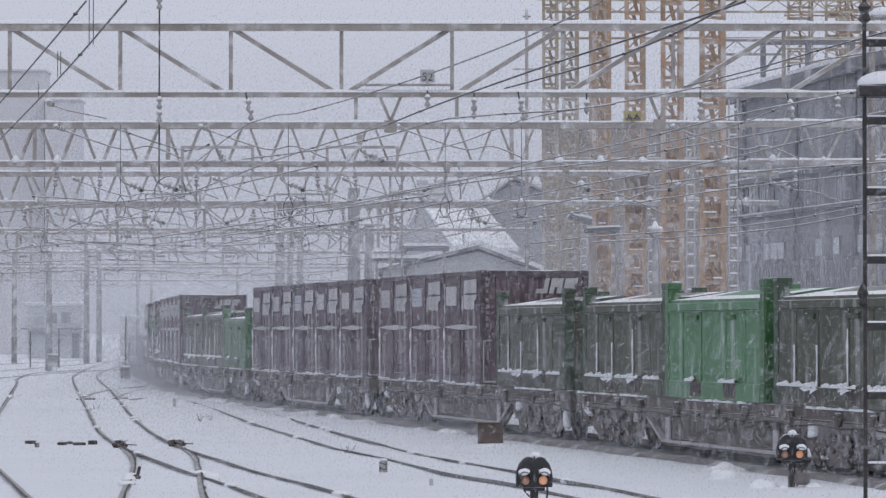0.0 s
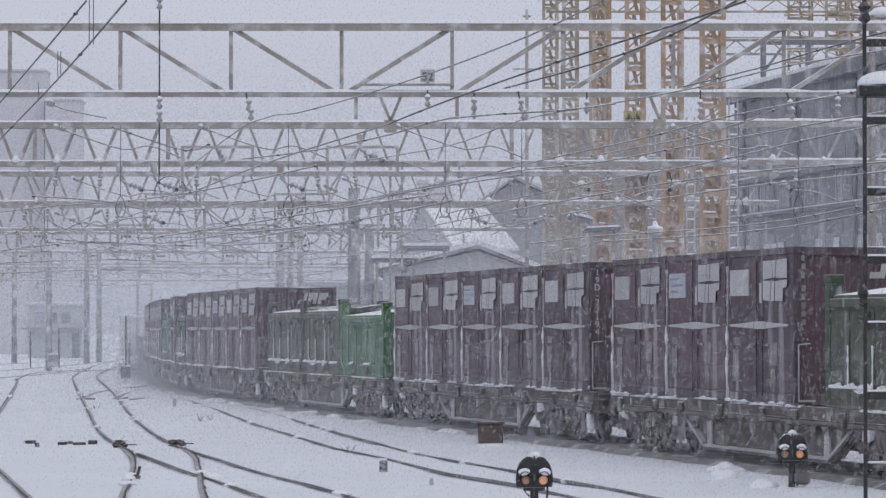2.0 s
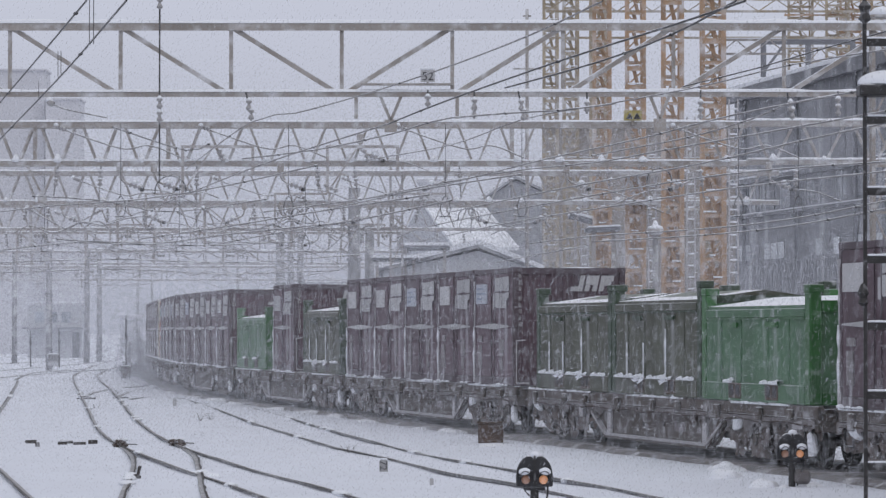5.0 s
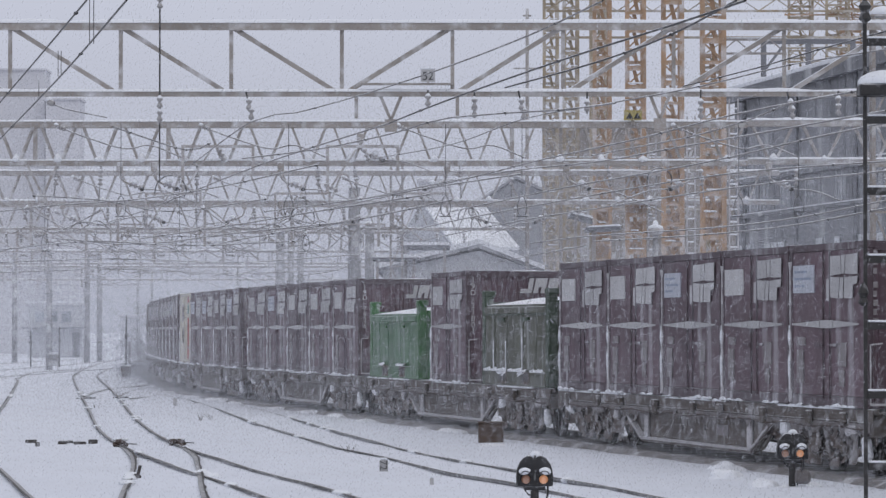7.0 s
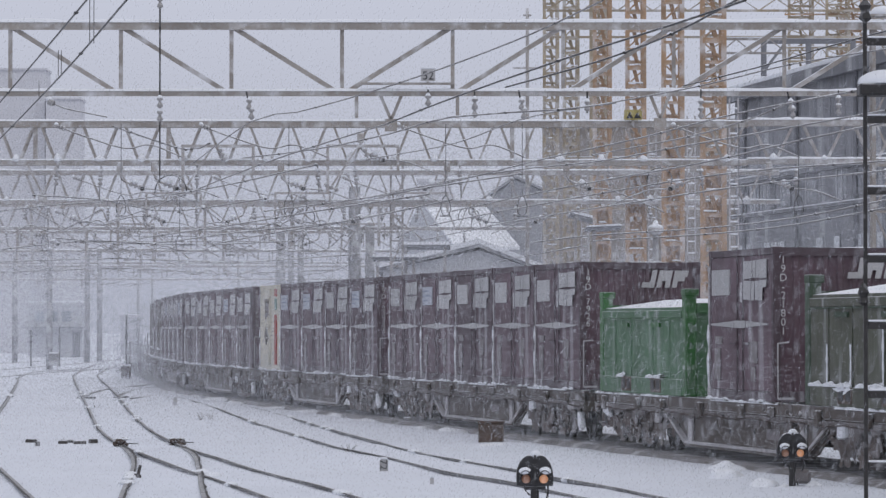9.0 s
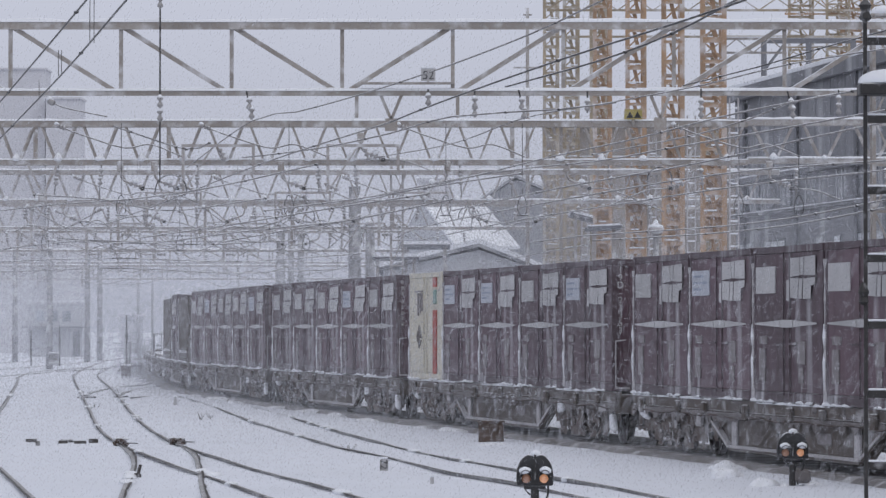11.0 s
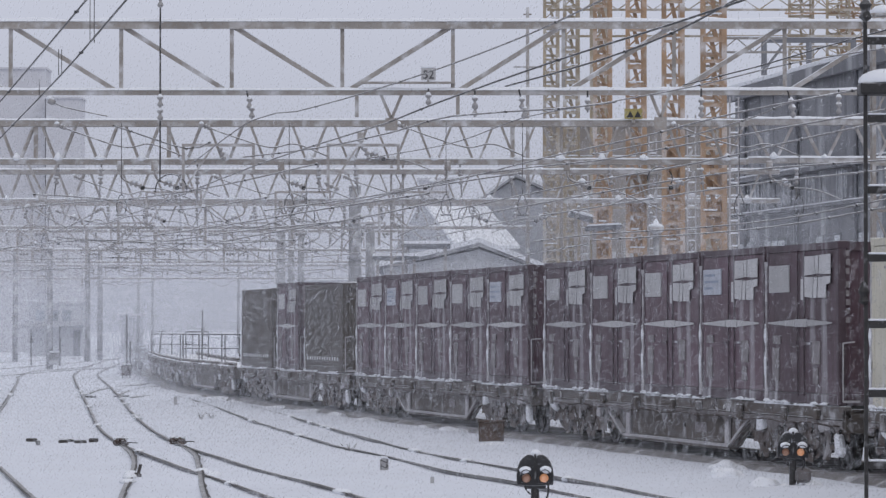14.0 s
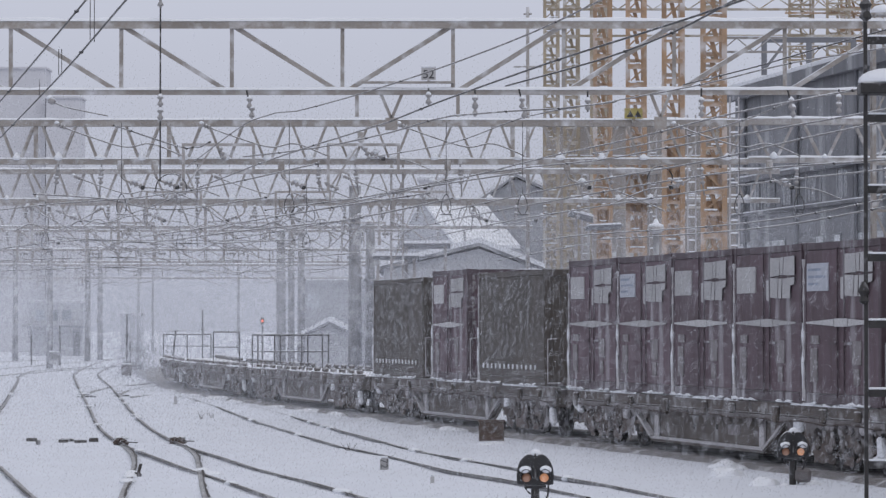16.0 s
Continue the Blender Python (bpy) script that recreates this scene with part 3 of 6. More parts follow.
wire(FROST, 0.0135, 5.6, [(-3.96, 71.2), (-2.39, 67.7), (-0.93, 62.4), (0.13, 57.5), (1.78, 55.6), (2.57, 53.9)])
wire(FROST, 0.0125, 5.2, [(-3.21, 90.8), (0.16, 72.9), (1.73, 63.3), (3.04, 56.4), (4.03, 50.1), (5.14, 45.3), (5.43, 44.2)])
wire(FROST, 0.0135, 5.3, [(-1.94, 85.0), (0.94, 71.3), (2.84, 66.2), (3.81, 61.7), (4.86, 57.1), (6.25, 50.8)])
wire(FROST, 0.0135, 5.0, [(0.19, 84.8), (2.37, 70.7), (4.3, 60.4), (5.27, 53.1), (5.97, 48.5)])
wire(FROST, 0.0135, 6.0, [(3.23, 78.1), (4.81, 70.8), (5.57, 64.2), (5.79, 60.3), (6.51, 57.4)])
wire(WIRE, 0.0120, 6.3, [(4.02, 60.5), (4.89, 56.3), (5.47, 52.6), (6.07, 49.3)])
wire(FROST, 0.0162, 4.6, [(2.39, 98.9), (3.77, 91.3), (6.15, 84.7), (7.44, 77.4), (8.17, 66.4)])
wire(FROST, 0.0162, 4.5, [(3.85, 93.0), (6.28, 86.4), (7.59, 79.0), (8.33, 67.7)])
wire(FROST, 0.0135, 4.8, [(-1.36, 101.9), (-0.36, 89.8), (2.41, 71.9), (4.72, 59.8), (6.81, 55.4)])
wire(FROST, 0.0135, 4.7, [(-0.72, 101.1), (1.5, 83.6), (3.16, 73.6), (5.08, 63.1), (6.94, 56.4)])
wire(FROST, 0.0135, 5.0, [(-10.42, 84.8), (-8.48, 80.2), (-6.73, 77.4), (-4.49, 70.7), (-2.16, 61.1)])
wire(FROST, 0.0135, 5.0, [(-8.5, 74.9), (-7.34, 77.4), (-6.44, 84.8), (-3.79, 76.8)])
wire(FROST, 0.0162, 4.7, [(-8.21, 98.0), (-4.86, 85.0), (-2.67, 75.7), (-0.27, 66.3)])
wire(FROST, 0.0162, 4.7, [(-6.62, 104.4), (-4.08, 91.3), (-1.84, 80.7), (0.16, 69.1)])
wire(FROST, 0.0162, 4.7, [(-10.51, 98.0), (-8.75, 104.4), (-5.28, 92.3), (-2.43, 83.6)])
wire(FROST, 0.0162, 4.6, [(-13.18, 107.2), (-9.5, 97.0), (-7.24, 101.5), (-4.03, 97.0)])
wire(FROST, 0.0162, 4.5, [(-14.92, 121.4), (-10.6, 115.7), (-6.94, 121.4), (-2.48, 108.8)])
wire(FROST, 0.0162, 4.4, [(-16.76, 136.4), (-11.41, 128.9), (-8.39, 139.1), (-3.81, 131.3)])
wire(FROST, 0.0135, 4.9, [(-4.04, 81.8), (-1.69, 74.0), (-0.27, 68.2), (1.31, 62.3)])
wire(FROST, 0.0135, 4.5, [(1.79, 121.4), (2.67, 110.5), (3.87, 97.3)])
wire(FROST, 0.0135, 5.9, [(-6.0, 65.5), (-5.27, 73.9), (-4.64, 71.4)])

for z, dip in ((7.75, 0.5), (7.42, 0.9), (7.12, 0.6)):
    wire(FROST, 0.026, 2.2 + 1.03 * (z - 2.2), [(-18.1, 205.95), (-13.4, 205.95 + 0.1 * dip), (-9.1, 205.95)])


def hanger(x, y, z0, z1, discs, rod_mat=None, r=0.016, lean=0.0, size=0.062):
    """A rod hanging from a gantry with porcelain insulators at the given heights."""
    t = thing("wire_hanger", "steel hanger rod with snowy porcelain insulators under a gantry", "insulator", "hangers and insulators")
    part("rod", rods(((x, y, z0), (x + lean, y, z1), r, 8)), rod_mat or DARK, t)
    for z in discs:
        k = (z - z0) / (z1 - z0) if z1 != z0 else 0
        insulator(t, (x + lean * k, y, z - 0.13), (x + lean * k, y, z + 0.13), size, 2)
        part("snow_cap", lathe([(size * 0.9, z + 0.07), (size * 0.9, z + 0.09), (size * 0.4, z + 0.13), (0.01, z + 0.14)], 8, Matrix.Translation((x + lean * k, y, 0))), CAP, t, smooth=True)
    return t


# along the first gantry
hanger(-5.49, 69.8, 5.05, 8.9, [6.62, 6.36, 8.55])
hanger(-3.82, 69.8, 6.82, 6.32, [6.58, 6.40], lean=0.12)
hanger(-0.30, 69.8, 6.86, 6.52, [6.66])
hanger(0.60, 69.8, 6.82, 6.36, [6.60, 6.44])
hanger(1.45, 69.8, 6.84, 6.32, [6.58, 6.40], lean=0.12)
hanger(4.98, 69.8, 6.86, 6.36, [6.56, 6.42])
hanger(6.65, 69.8, 6.82, 6.36, [6.56, 6.42], lean=0.12)
hanger(7.64, 69.8, 6.84, 6.42, [6.62, 6.48])
hanger(2.78, 69.8, 6.82, 6.4, [6.55])
hanger(8.15, 69.92, 8.5, 7.2, [8.2, 7.9])


def drop_bracket(x, y, z0, z1, spread):
    t = thing("gantry_bracket", "galvanised drop bracket below a gantry beam", "bracket", "gantry brackets")
    part("arm", bars(((x - spread, y, z0), (x, y, z1), 0.06, 0.06)), GALV, t)
    part("arm", bars(((x + spread, y, z0), (x, y, z1), 0.06, 0.06)), GALV, t)
    part("foot", boxes((x - 0.12, x + 0.12, y - 0.05, y + 0.05, z1 - 0.22, z1 + 0.02)), GALV, t)
    return t


for x, y, z0, z1, s in ((-1.02, 70.0, 6.75, 6.28, 0.20), (4.2, 70.0, 6.75, 6.3, 0.18)):
    drop_bracket(x, y, z0, z1, s)
for x, z0, z1 in ((-1.69, 6.75, 6.32), (0.27, 6.75, 6.32), (-10.2, 6.75, 6.45)):
    tagged(part("gantry_bracket", boxes((x - 0.035, x + 0.035, 69.95, 70.05, z1, z0)), GALV), "short galvanised upright under a gantry beam", "bracket", "gantry brackets")


def registration_arm(pts, r=0.022, mat=None, cap=True):
    t = thing("registration_arm", "curved frosted registration arm holding the overhead wire", "registration arm", "registration arms")
    p = spline(pts, 0.12)
    part("tube", wire_mesh(p, r, 6), mat or FROST, t, smooth=True)
    insulator(t, pts[0], Vector(pts[0]) * 0.72 + Vector(pts[1]) * 0.28, 0.07, 3)
    if cap:
        lump_at = Vector(pts[0])
        part("snow_cap", lathe([(0.05, 0.02), (0.07, 0.05), (0.04, 0.09), (0.01, 0.10)], 8, Matrix.Translation(lump_at)), CAP, t, smooth=True)
    return t


def loop_dropper(x, y, z_top, z_loop, w, hgt):
    """A dropper wire that opens into a tear-shaped loop."""
    t = thing("loop_dropper", "thin dropper wire ending in a tear-shaped loop", "dropper", "loop droppers")
    part("dropper_wire", rods(((x, y, z_loop), (x, y, z_top), 0.011, 6)), DARK, t)
    ring = [Vector((x + w / 2 * math.sin(a) * (0.75 + 0.25 * math.cos(a + math.pi)), y, z_loop - hgt / 2 + hgt / 2 * math.cos(a))) for a in np.linspace(0, math.tau, 25)]
    part("loop", wire_mesh(ring, 0.013), DARK, t)
    part("clamp", boxes((x - 0.16, x + 0.16, y - 0.02, y + 0.02, z_loop - hgt - 0.03, z_loop - hgt), bevel=0.005), DARK, t)
    return t


for x in (-8.9, -4.27, 0.06, 2.17, 8.15, 9.8):
    loop_dropper(x, 99.6, 7.9, 5.92, 0.34, 0.55)
for x in (-14.2, -9.4, -4.9):
    loop_dropper(x, 128.6, 7.7, 5.6, 0.34, 0.55)


registration_arm([(-7.62, 69.7, 6.62), (-7.35, 69.7, 6.50), (-6.9, 69.7, 6.40), (-6.5, 69.7, 6.32)], 0.014)


def on_gantry(y, z0, ctrl):
    """Points given as (x, height over z0)."""
    return [(x, y, z0 + k) for x, k in ctrl]


for y, z0, x in ((99.7, 6.9, -6.7), (99.7, 6.9, -1.25), (99.7, 6.9, 6.35), (99.7, 6.9, -10.7), (128.7, 6.7, -13.2), (128.7, 6.7, -8.2), (128.7, 6.7, -3.6), (162.7, 6.6, -17.5), (162.7, 6.6, -12.0), (162.7, 6.6, -7.5), (205.6, 6.4, -22.0), (205.6, 6.4, -15.0), (205.6, 6.4, -10.0)):
    registration_arm(on_gantry(y, z0, [(x, 0.95), (x + 0.9, 0.62), (x + 1.9, 0.33), (x + 2.6, 0.42), (x + 3.5, 0.08)]))
for y, z0, x in ((99.7, 6.5, -7.2), (99.7, 6.5, -3.2), (128.7, 6.3, -10.6), (128.7, 6.3, -6.0), (128.7, 6.3, -1.8), (162.7, 6.2, -15.0), (162.7, 6.2, -9.8), (162.7, 6.2, -4.6), (205.6, 6.0, -18.5), (205.6, 6.0, -12.5)):
    g = thing("wire_support_frame", "frosted rectangular steel frame under a gantry beam", "bracket", "gantry brackets")
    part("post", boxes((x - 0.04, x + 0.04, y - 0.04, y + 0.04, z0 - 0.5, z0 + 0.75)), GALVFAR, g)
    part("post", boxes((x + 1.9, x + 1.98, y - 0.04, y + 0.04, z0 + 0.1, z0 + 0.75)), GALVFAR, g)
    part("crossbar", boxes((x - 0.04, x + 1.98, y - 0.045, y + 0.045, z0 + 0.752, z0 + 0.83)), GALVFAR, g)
    part("stay", bars(((x + 0.05, y, z0 - 0.4), (x + 0.8, y, z0 + 0.72), 0.05, 0.05)), GALVFAR, g)
    insulator(g, (x + 1.0, y, z0 + 0.72), (x + 1.15, y, z0 + 0.36), 0.08, 3)
    insulator(g, (x + 0.3, y, z0 - 0.45), (x - 0.1, y, z0 - 0.25), 0.08, 3)
rg = random.Random(3)
for y, z0, x0, x1, n in ((100.0, 6.75, -14, 13, 12), (129.0, 6.7, -16, 8, 15), (163.0, 6.7, -21, 2, 15), (206.0, 6.6, -26, 0, 15), (253.0, 6.5, -32, -1, 14)):
    for i in range(n):
        x = x0 + (x1 - x0) * (i + rg.random() * 0.8) / n
        hanger(x, y, z0 + 0.12, z0 - rg.uniform(0.5, 1.0), [z0 - 0.2, z0 - 0.42], FROST, 0.02, rg.uniform(-0.15, 0.15), 0.075)
for y, n, zz in ((129.0, 7, 5.2), (163.0, 6, 5.2), (206.0, 6, 5.2), (253.0, 6, 5.2)):
    for i in range(n):
        x = -0.19 * (y - 60) * 0.9 + (i - n * 0.42) * 3.1
        c = thing("cantilever_bracket", "frosted cantilever bracket carrying overhead wires", "bracket", "gantry brackets")
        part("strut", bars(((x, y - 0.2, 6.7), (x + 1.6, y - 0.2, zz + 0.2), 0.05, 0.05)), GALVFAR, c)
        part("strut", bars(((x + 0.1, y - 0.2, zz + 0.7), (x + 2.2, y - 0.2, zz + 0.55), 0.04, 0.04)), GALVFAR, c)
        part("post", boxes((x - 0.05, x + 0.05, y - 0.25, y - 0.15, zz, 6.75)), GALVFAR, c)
        insulator(c, (x + 0.1, y - 0.2, zz + 0.4), (x + 0.5, y - 0.2, zz + 0.4), 0.09, 3)


for x in (-11.31, -7.62, 1.9):
    brace("upright", G2, (x, 100.0, 6.84), (x, 100.0, 7.91), 0.12, 0.05, GALV)


def hook_bracket(x, y, z, side, drop):
    """A plate under a chord from which a curved arm carries a pair of insulators and a wire clamp."""
    t = thing("hook_bracket", "galvanised hook bracket with snowy insulators under a gantry", "bracket", "gantry brackets")
    part("plate", boxes((x - 0.09, x + 0.09, y - 0.05, y + 0.05, z - 0.22, z + 0.06), bevel=0.02), GALV, t)
    arm = spline([(x, y, z - 0.2), (x + side * 0.05, y, z - 0.42), (x + side * 0.28, y, z - 0.55)], 0.06)
    part("arm", wire_mesh(arm, 0.035, 6), GALVFAR, t, smooth=True)
    insulator(t, (x + side * 0.25, y, z - 0.54), (x + side * 0.62, y, z - 0.66), 0.085, 3)
    part("snow_cap", lathe([(0.09, 0.0), (0.10, 0.05), (0.05, 0.10), (0.01, 0.11)], 8, Matrix.Translation((x + side * 0.42, y, z - 0.53))), CAP, t, smooth=True)
    part("clamp", boxes((x + side * 0.62 - 0.06, x + side * 0.62 + 0.06, y - 0.05, y + 0.05, z - 0.74, z - 0.62), bevel=0.02), DARK, t)
    part("tail", wire_mesh(spline([(x + side * 0.64, y, z - 0.68), (x + side * 1.3, y, z - 0.75), (x + side * (1.3 + drop), y, z - 0.70 - 0.45 * drop)], 0.15), 0.02, 5), FROST, t, smooth=True)
    return t


for x, y, z, side, drop in ((-8.95, 99.8, 6.8, 1, 0.8), (-8.0, 99.8, 6.8, 1, 0.5), (-4.5, 99.8, 6.8, 1, 0.9), (-2.3, 99.8, 7.6, 1, 0.7), (0.1, 99.8, 6.8, -1, 0.6), (3.4, 99.8, 6.8, 1, 1.4), (6.9, 99.8, 6.8, -1, 1.0), (9.0, 99.8, 6.8, 1, 0.7),
                            (-13.6, 128.8, 6.75, 1, 0.9), (-10.6, 128.8, 6.75, 1, 0.7), (-7.1, 128.8, 6.75, -1, 0.8), (-5.8, 128.8, 6.75, 1, 1.2), (-2.6, 128.8, 6.75, -1, 0.6), (0.9, 128.8, 6.75, 1, 0.9), (3.9, 128.8, 6.75, -1, 0.9),
                            (-18.0, 162.8, 6.75, 1, 1.0), (-14.2, 162.8, 6.75, -1, 1.0), (-11.0, 162.8, 6.75, 1, 0.8), (-7.9, 162.8, 6.75, 1, 1.2), (-5.6, 162.8, 6.75, -1, 0.7)):
    hook_bracket(x, y, z, side, drop)
for x, y, z, r in ((6.05, 99.5, 6.42, 0.24), (-7.4, 99.5, 6.15, 0.30), (-4.9, 128.4, 6.3, 0.3), (1.0, 128.4, 6.3, 0.26)):
    j = thing("jumper_wire", "dark looping jumper wire between overhead wires", "jumper wire", "jumper wires")
    part("cable", wire_mesh([Vector((x + r * math.cos(a) - 0.25 * r * a, y, z + r * 1.1 * math.sin(a))) for a in np.linspace(-0.9, 3.6, 22)], 0.017, 6), DARK, j, smooth=True)
    part("clamp", boxes((x - 1.95 * r, x - 1.75 * r, y - 0.03, y + 0.03, z - 0.55 * r, z - 0.40 * r), bevel=0.01), DARK, j)
drop_bracket(-11.1, 99.9, 6.8, 5.95, 0.42)
rs = random.Random(21)
for y, z0, xa, xb, n in ((128.6, 5.9, -15.0, -1.0, 7), (162.6, 5.7, -19.0, -3.0, 9), (205.5, 5.5, -24.0, -3.5, 11), (252.5, 5.4, -29.0, -6.0, 10)):
    for k in range(n):
        x, way = xa + (xb - xa) * (k + 0.5 * rs.random()) / n, rs.choice((-1, 1))
        registration_arm([(x, y, z0 + rs.uniform(0.3, 0.9)), (x + way * 0.8, y, z0 + rs.uniform(0.1, 0.4)), (x + way * 1.7, y, z0 + rs.uniform(-0.2, 0.1)), (x + way * 2.5, y, z0 + rs.uniform(-0.1, 0.3)), (x + way * 3.1, y, z0 - 0.2)], 0.024 if y < 180 else 0.032)


# ---------------------------------------------------------------- signs on the gantries
sg = thing("number_sign", "white number sign on a bracket above the gantry chord", "sign")
part("bracket", boxes((-1.6, 0.2, 69.86, 69.99, 6.96, 7.0), (-0.32, -0.28, 69.86, 69.90, 7.0, 7.1)), GALV, sg)
part("plate", boxes((-0.44, -0.16, 69.83, 69.85, 7.02, 7.26)), LABEL, sg)
part("snow_cap", boxes((-0.45, -0.15, 69.82, 69.88, 7.26, 7.30), bevel=0.01), CAP, sg)
ys = thing("warning_sign", "small yellow warning plate with black triangles on a gantry", "sign")
part("plate", boxes((4.99, 5.49, 99.75, 99.79, 8.02, 8.30)), SIGNYELLOW, ys)
part("stay", boxes((5.2, 5.28, 99.79, 100.0, 7.9, 8.1)), GALV, ys)
part("symbol", made(prism, [(5.05, 8.06), (5.15, 8.24), (5.25, 8.06)], 99.74, 99.752), BLACK, ys)
part("symbol", made(prism, [(5.26, 8.06), (5.36, 8.24), (5.46, 8.06)], 99.74, 99.752), BLACK, ys)


# ---------------------------------------------------------------- scaffold towers of the building site
def scaffold_tower(x, y, w, z1, mat, solid, seed):
    """A plated steel tower: broad legs, a slanting ladder leg, rungs of plate, with sheeted bays up to the height solid."""
    rnd = random.Random(seed)
    t = thing("scaffold_tower", "tall orange steel scaffold tower flecked with snow", "scaffold", "scaffold towers")
    if mat is YELLOW:
        tagged(t, "tall pale yellow steel scaffold tower flecked with snow")
    h, d = w / 2, 0.9
    for a in (-h, h):
        part("leg", boxes((x + a - 0.078, x + a + 0.078, y - 0.06, y + 0.06, -0.2, z1)), mat, t)
        part("leg", boxes((x + a * 0.9 - 0.05, x + a * 0.9 + 0.05, y + d - 0.05, y + d + 0.05, -0.2, z1)), mat, t)
    src, z, i = {}, 0.4, 0

    def put(name, bm_fn, m, label="", cover=None):
        if name not in src:
            src[name] = part(name, bm_fn(), cover or mat, t, label)
            src[name].matrix_local = m
        else:
            piece(name, src[name], t, m)

    while z < z1 - 0.6:
        m = Matrix.Translation((x, y, z))
        put("rung", lambda: boxes((-h, h, -0.07, -0.03, -0.065, 0.065)), m @ Matrix.Diagonal((1, 1, rnd.uniform(0.7, 1.35), 1)))
        flip = Matrix.Diagonal((-1 if i % 2 else 1, 1, 1, 1))
        put("brace", lambda: bars(((-h, -0.03, 0.05), (h, -0.03, 0.62), 0.05, 0.055)), m @ flip)
        put("inner_leg", lambda: bars(((0.10, 0.1, 0.0), (-0.06, 0.1, 0.66), 0.12, 0.13)), m)
        if i % 2:
            put("back_rung", lambda: boxes((-h, h, d + 0.05, d + 0.09, 0.22, 0.34)), m)
        if z < solid and rnd.random() < (0.9 if mat is ORANGE else 0.6):
            part("panel", boxes((x - h + 0.06, x + h - 0.06, y + 0.17, y + 0.20, z, z + rnd.uniform(0.35, 0.62))), mat, t)
        if rnd.random() < 0.6:
            a, e = rnd.uniform(-h, 0), rnd.uniform(0, h)
            part("snow_cap", boxes((x + a, x + e, y - 0.10, y - 0.02, z + 0.10, z + 0.15), bevel=0.012), CAP, t)
        z += 0.66
        i += 1
    # a ladder of snowy rungs up one side
    if seed in (1, 3, 4, 5):
        for a in (h + 0.16, h + 0.42):
            part("ladder_rail", boxes((x + a - 0.025, x + a + 0.025, y - 0.12, y - 0.08, 3.0, 9.2)), FROSTED, t, "frosted ladder rail")
        for k in range(16):
            put("ladder_rung", lambda: boxes((h + 0.185, h + 0.395, -0.12, -0.09, -0.02, 0.03)), Matrix.Translation((x, y, 3.2 + 0.38 * k)), "snowy ladder rung", CAP)
    return t


TOWERS = [(5.33, 179.0, 0.66, 19.5, YELLOW, 4), (5.55, 157.0, 0.58, 18, YELLOW, 5), (6.25, 142.0, 0.60, 17.5, ORANGE, 7), (6.9, 129.5, 0.60, 16, ORANGE, 7), (7.5, 118.0, 0.60, 15, ORANGE, 8), (8.15, 109.0, 0.64, 14, ORANGE, 8),
          (7.1, 165.0, 0.7, 18, YELLOW, 9), (11.2, 150.0, 0.8, 18, YELLOW, 6), (21.3, 215.0, 1.4, 25, YELLOW, 6), (23.4, 214.0, 1.3, 25, YELLOW, 6), (24.6, 217.0, 1.4, 25, ORANGE, 6), (26.2, 215.0, 1.3, 25, YELLOW, 6)]
for i, (x, y, w, z1, mat, solid) in enumerate(TOWERS):
    scaffold_tower(x, y, w, z1, mat, solid, i)


def scaffold_deck(p, q, mat, tall=0.55, lace=True):
    """A level lattice girder, or a pair of plain rails, between towers."""
    kind = "yellow lattice girder linking the scaffold towers, snow on top" if lace else "pair of pale level scaffold rails topped with snow"
    t = thing("scaffold_girder", kind, "scaffold", "scaffold girders")
    p, q = Vector(p), Vector(q)
    for dz in (0.0, tall):
        part("chord", bars((p + Vector((0, 0, dz)), q + Vector((0, 0, dz)), 0.10, 0.09)), mat, t)
    up = Vector((0, 0, tall + 0.07))
    part("snow_cap", bars((p + up, q + up, 0.13, 0.05)), CAP, t)
    n = max(3, int((q - p).length / 0.7)) if lace else 0
    for i in range(n):
        a, b = p.lerp(q, i / n), p.lerp(q, (i + 1) / n)
        part("lacing", bars((a + Vector((0, 0, tall * (i % 2))), b + Vector((0, 0, tall * ((i + 1) % 2))), 0.05, 0.05)), mat, t)
    return t


for p, q, mat, tall, lace in (((4.3, 150.6, 15.55), (17.6, 150.6, 15.55), YELLOW, 0.5, True), ((4.3, 166.0, 17.5), (19.0, 166.0, 17.5), ORANGE, 0.7, True), ((4.4, 150.3, 14.42), (17.6, 150.3, 14.42), YELLOW, 0.44, False),
                              ((11.5, 150.3, 13.75), (14.3, 150.3, 13.75), GALVFAR, 0.58, True), ((20.3, 214.4, 19.6), (27.4, 214.4, 19.6), YELLOW, 0.8, True), ((20.3, 214.4, 18.2), (27.4, 214.4, 18.2), YELLOW, 0.8, True), ((20.3, 214.6, 21.0), (27.4, 214.6, 21.0), ORANGE, 0.9, True),
                              ((4.7, 157.4, 9.2), (12.0, 157.4, 9.2), YELLOW, 0.5, True), ((5.0, 142.5, 7.0), (11.0, 142.5, 7.0), YELLOW, 0.4, False)):
    scaffold_deck(p, q, mat, tall, lace)


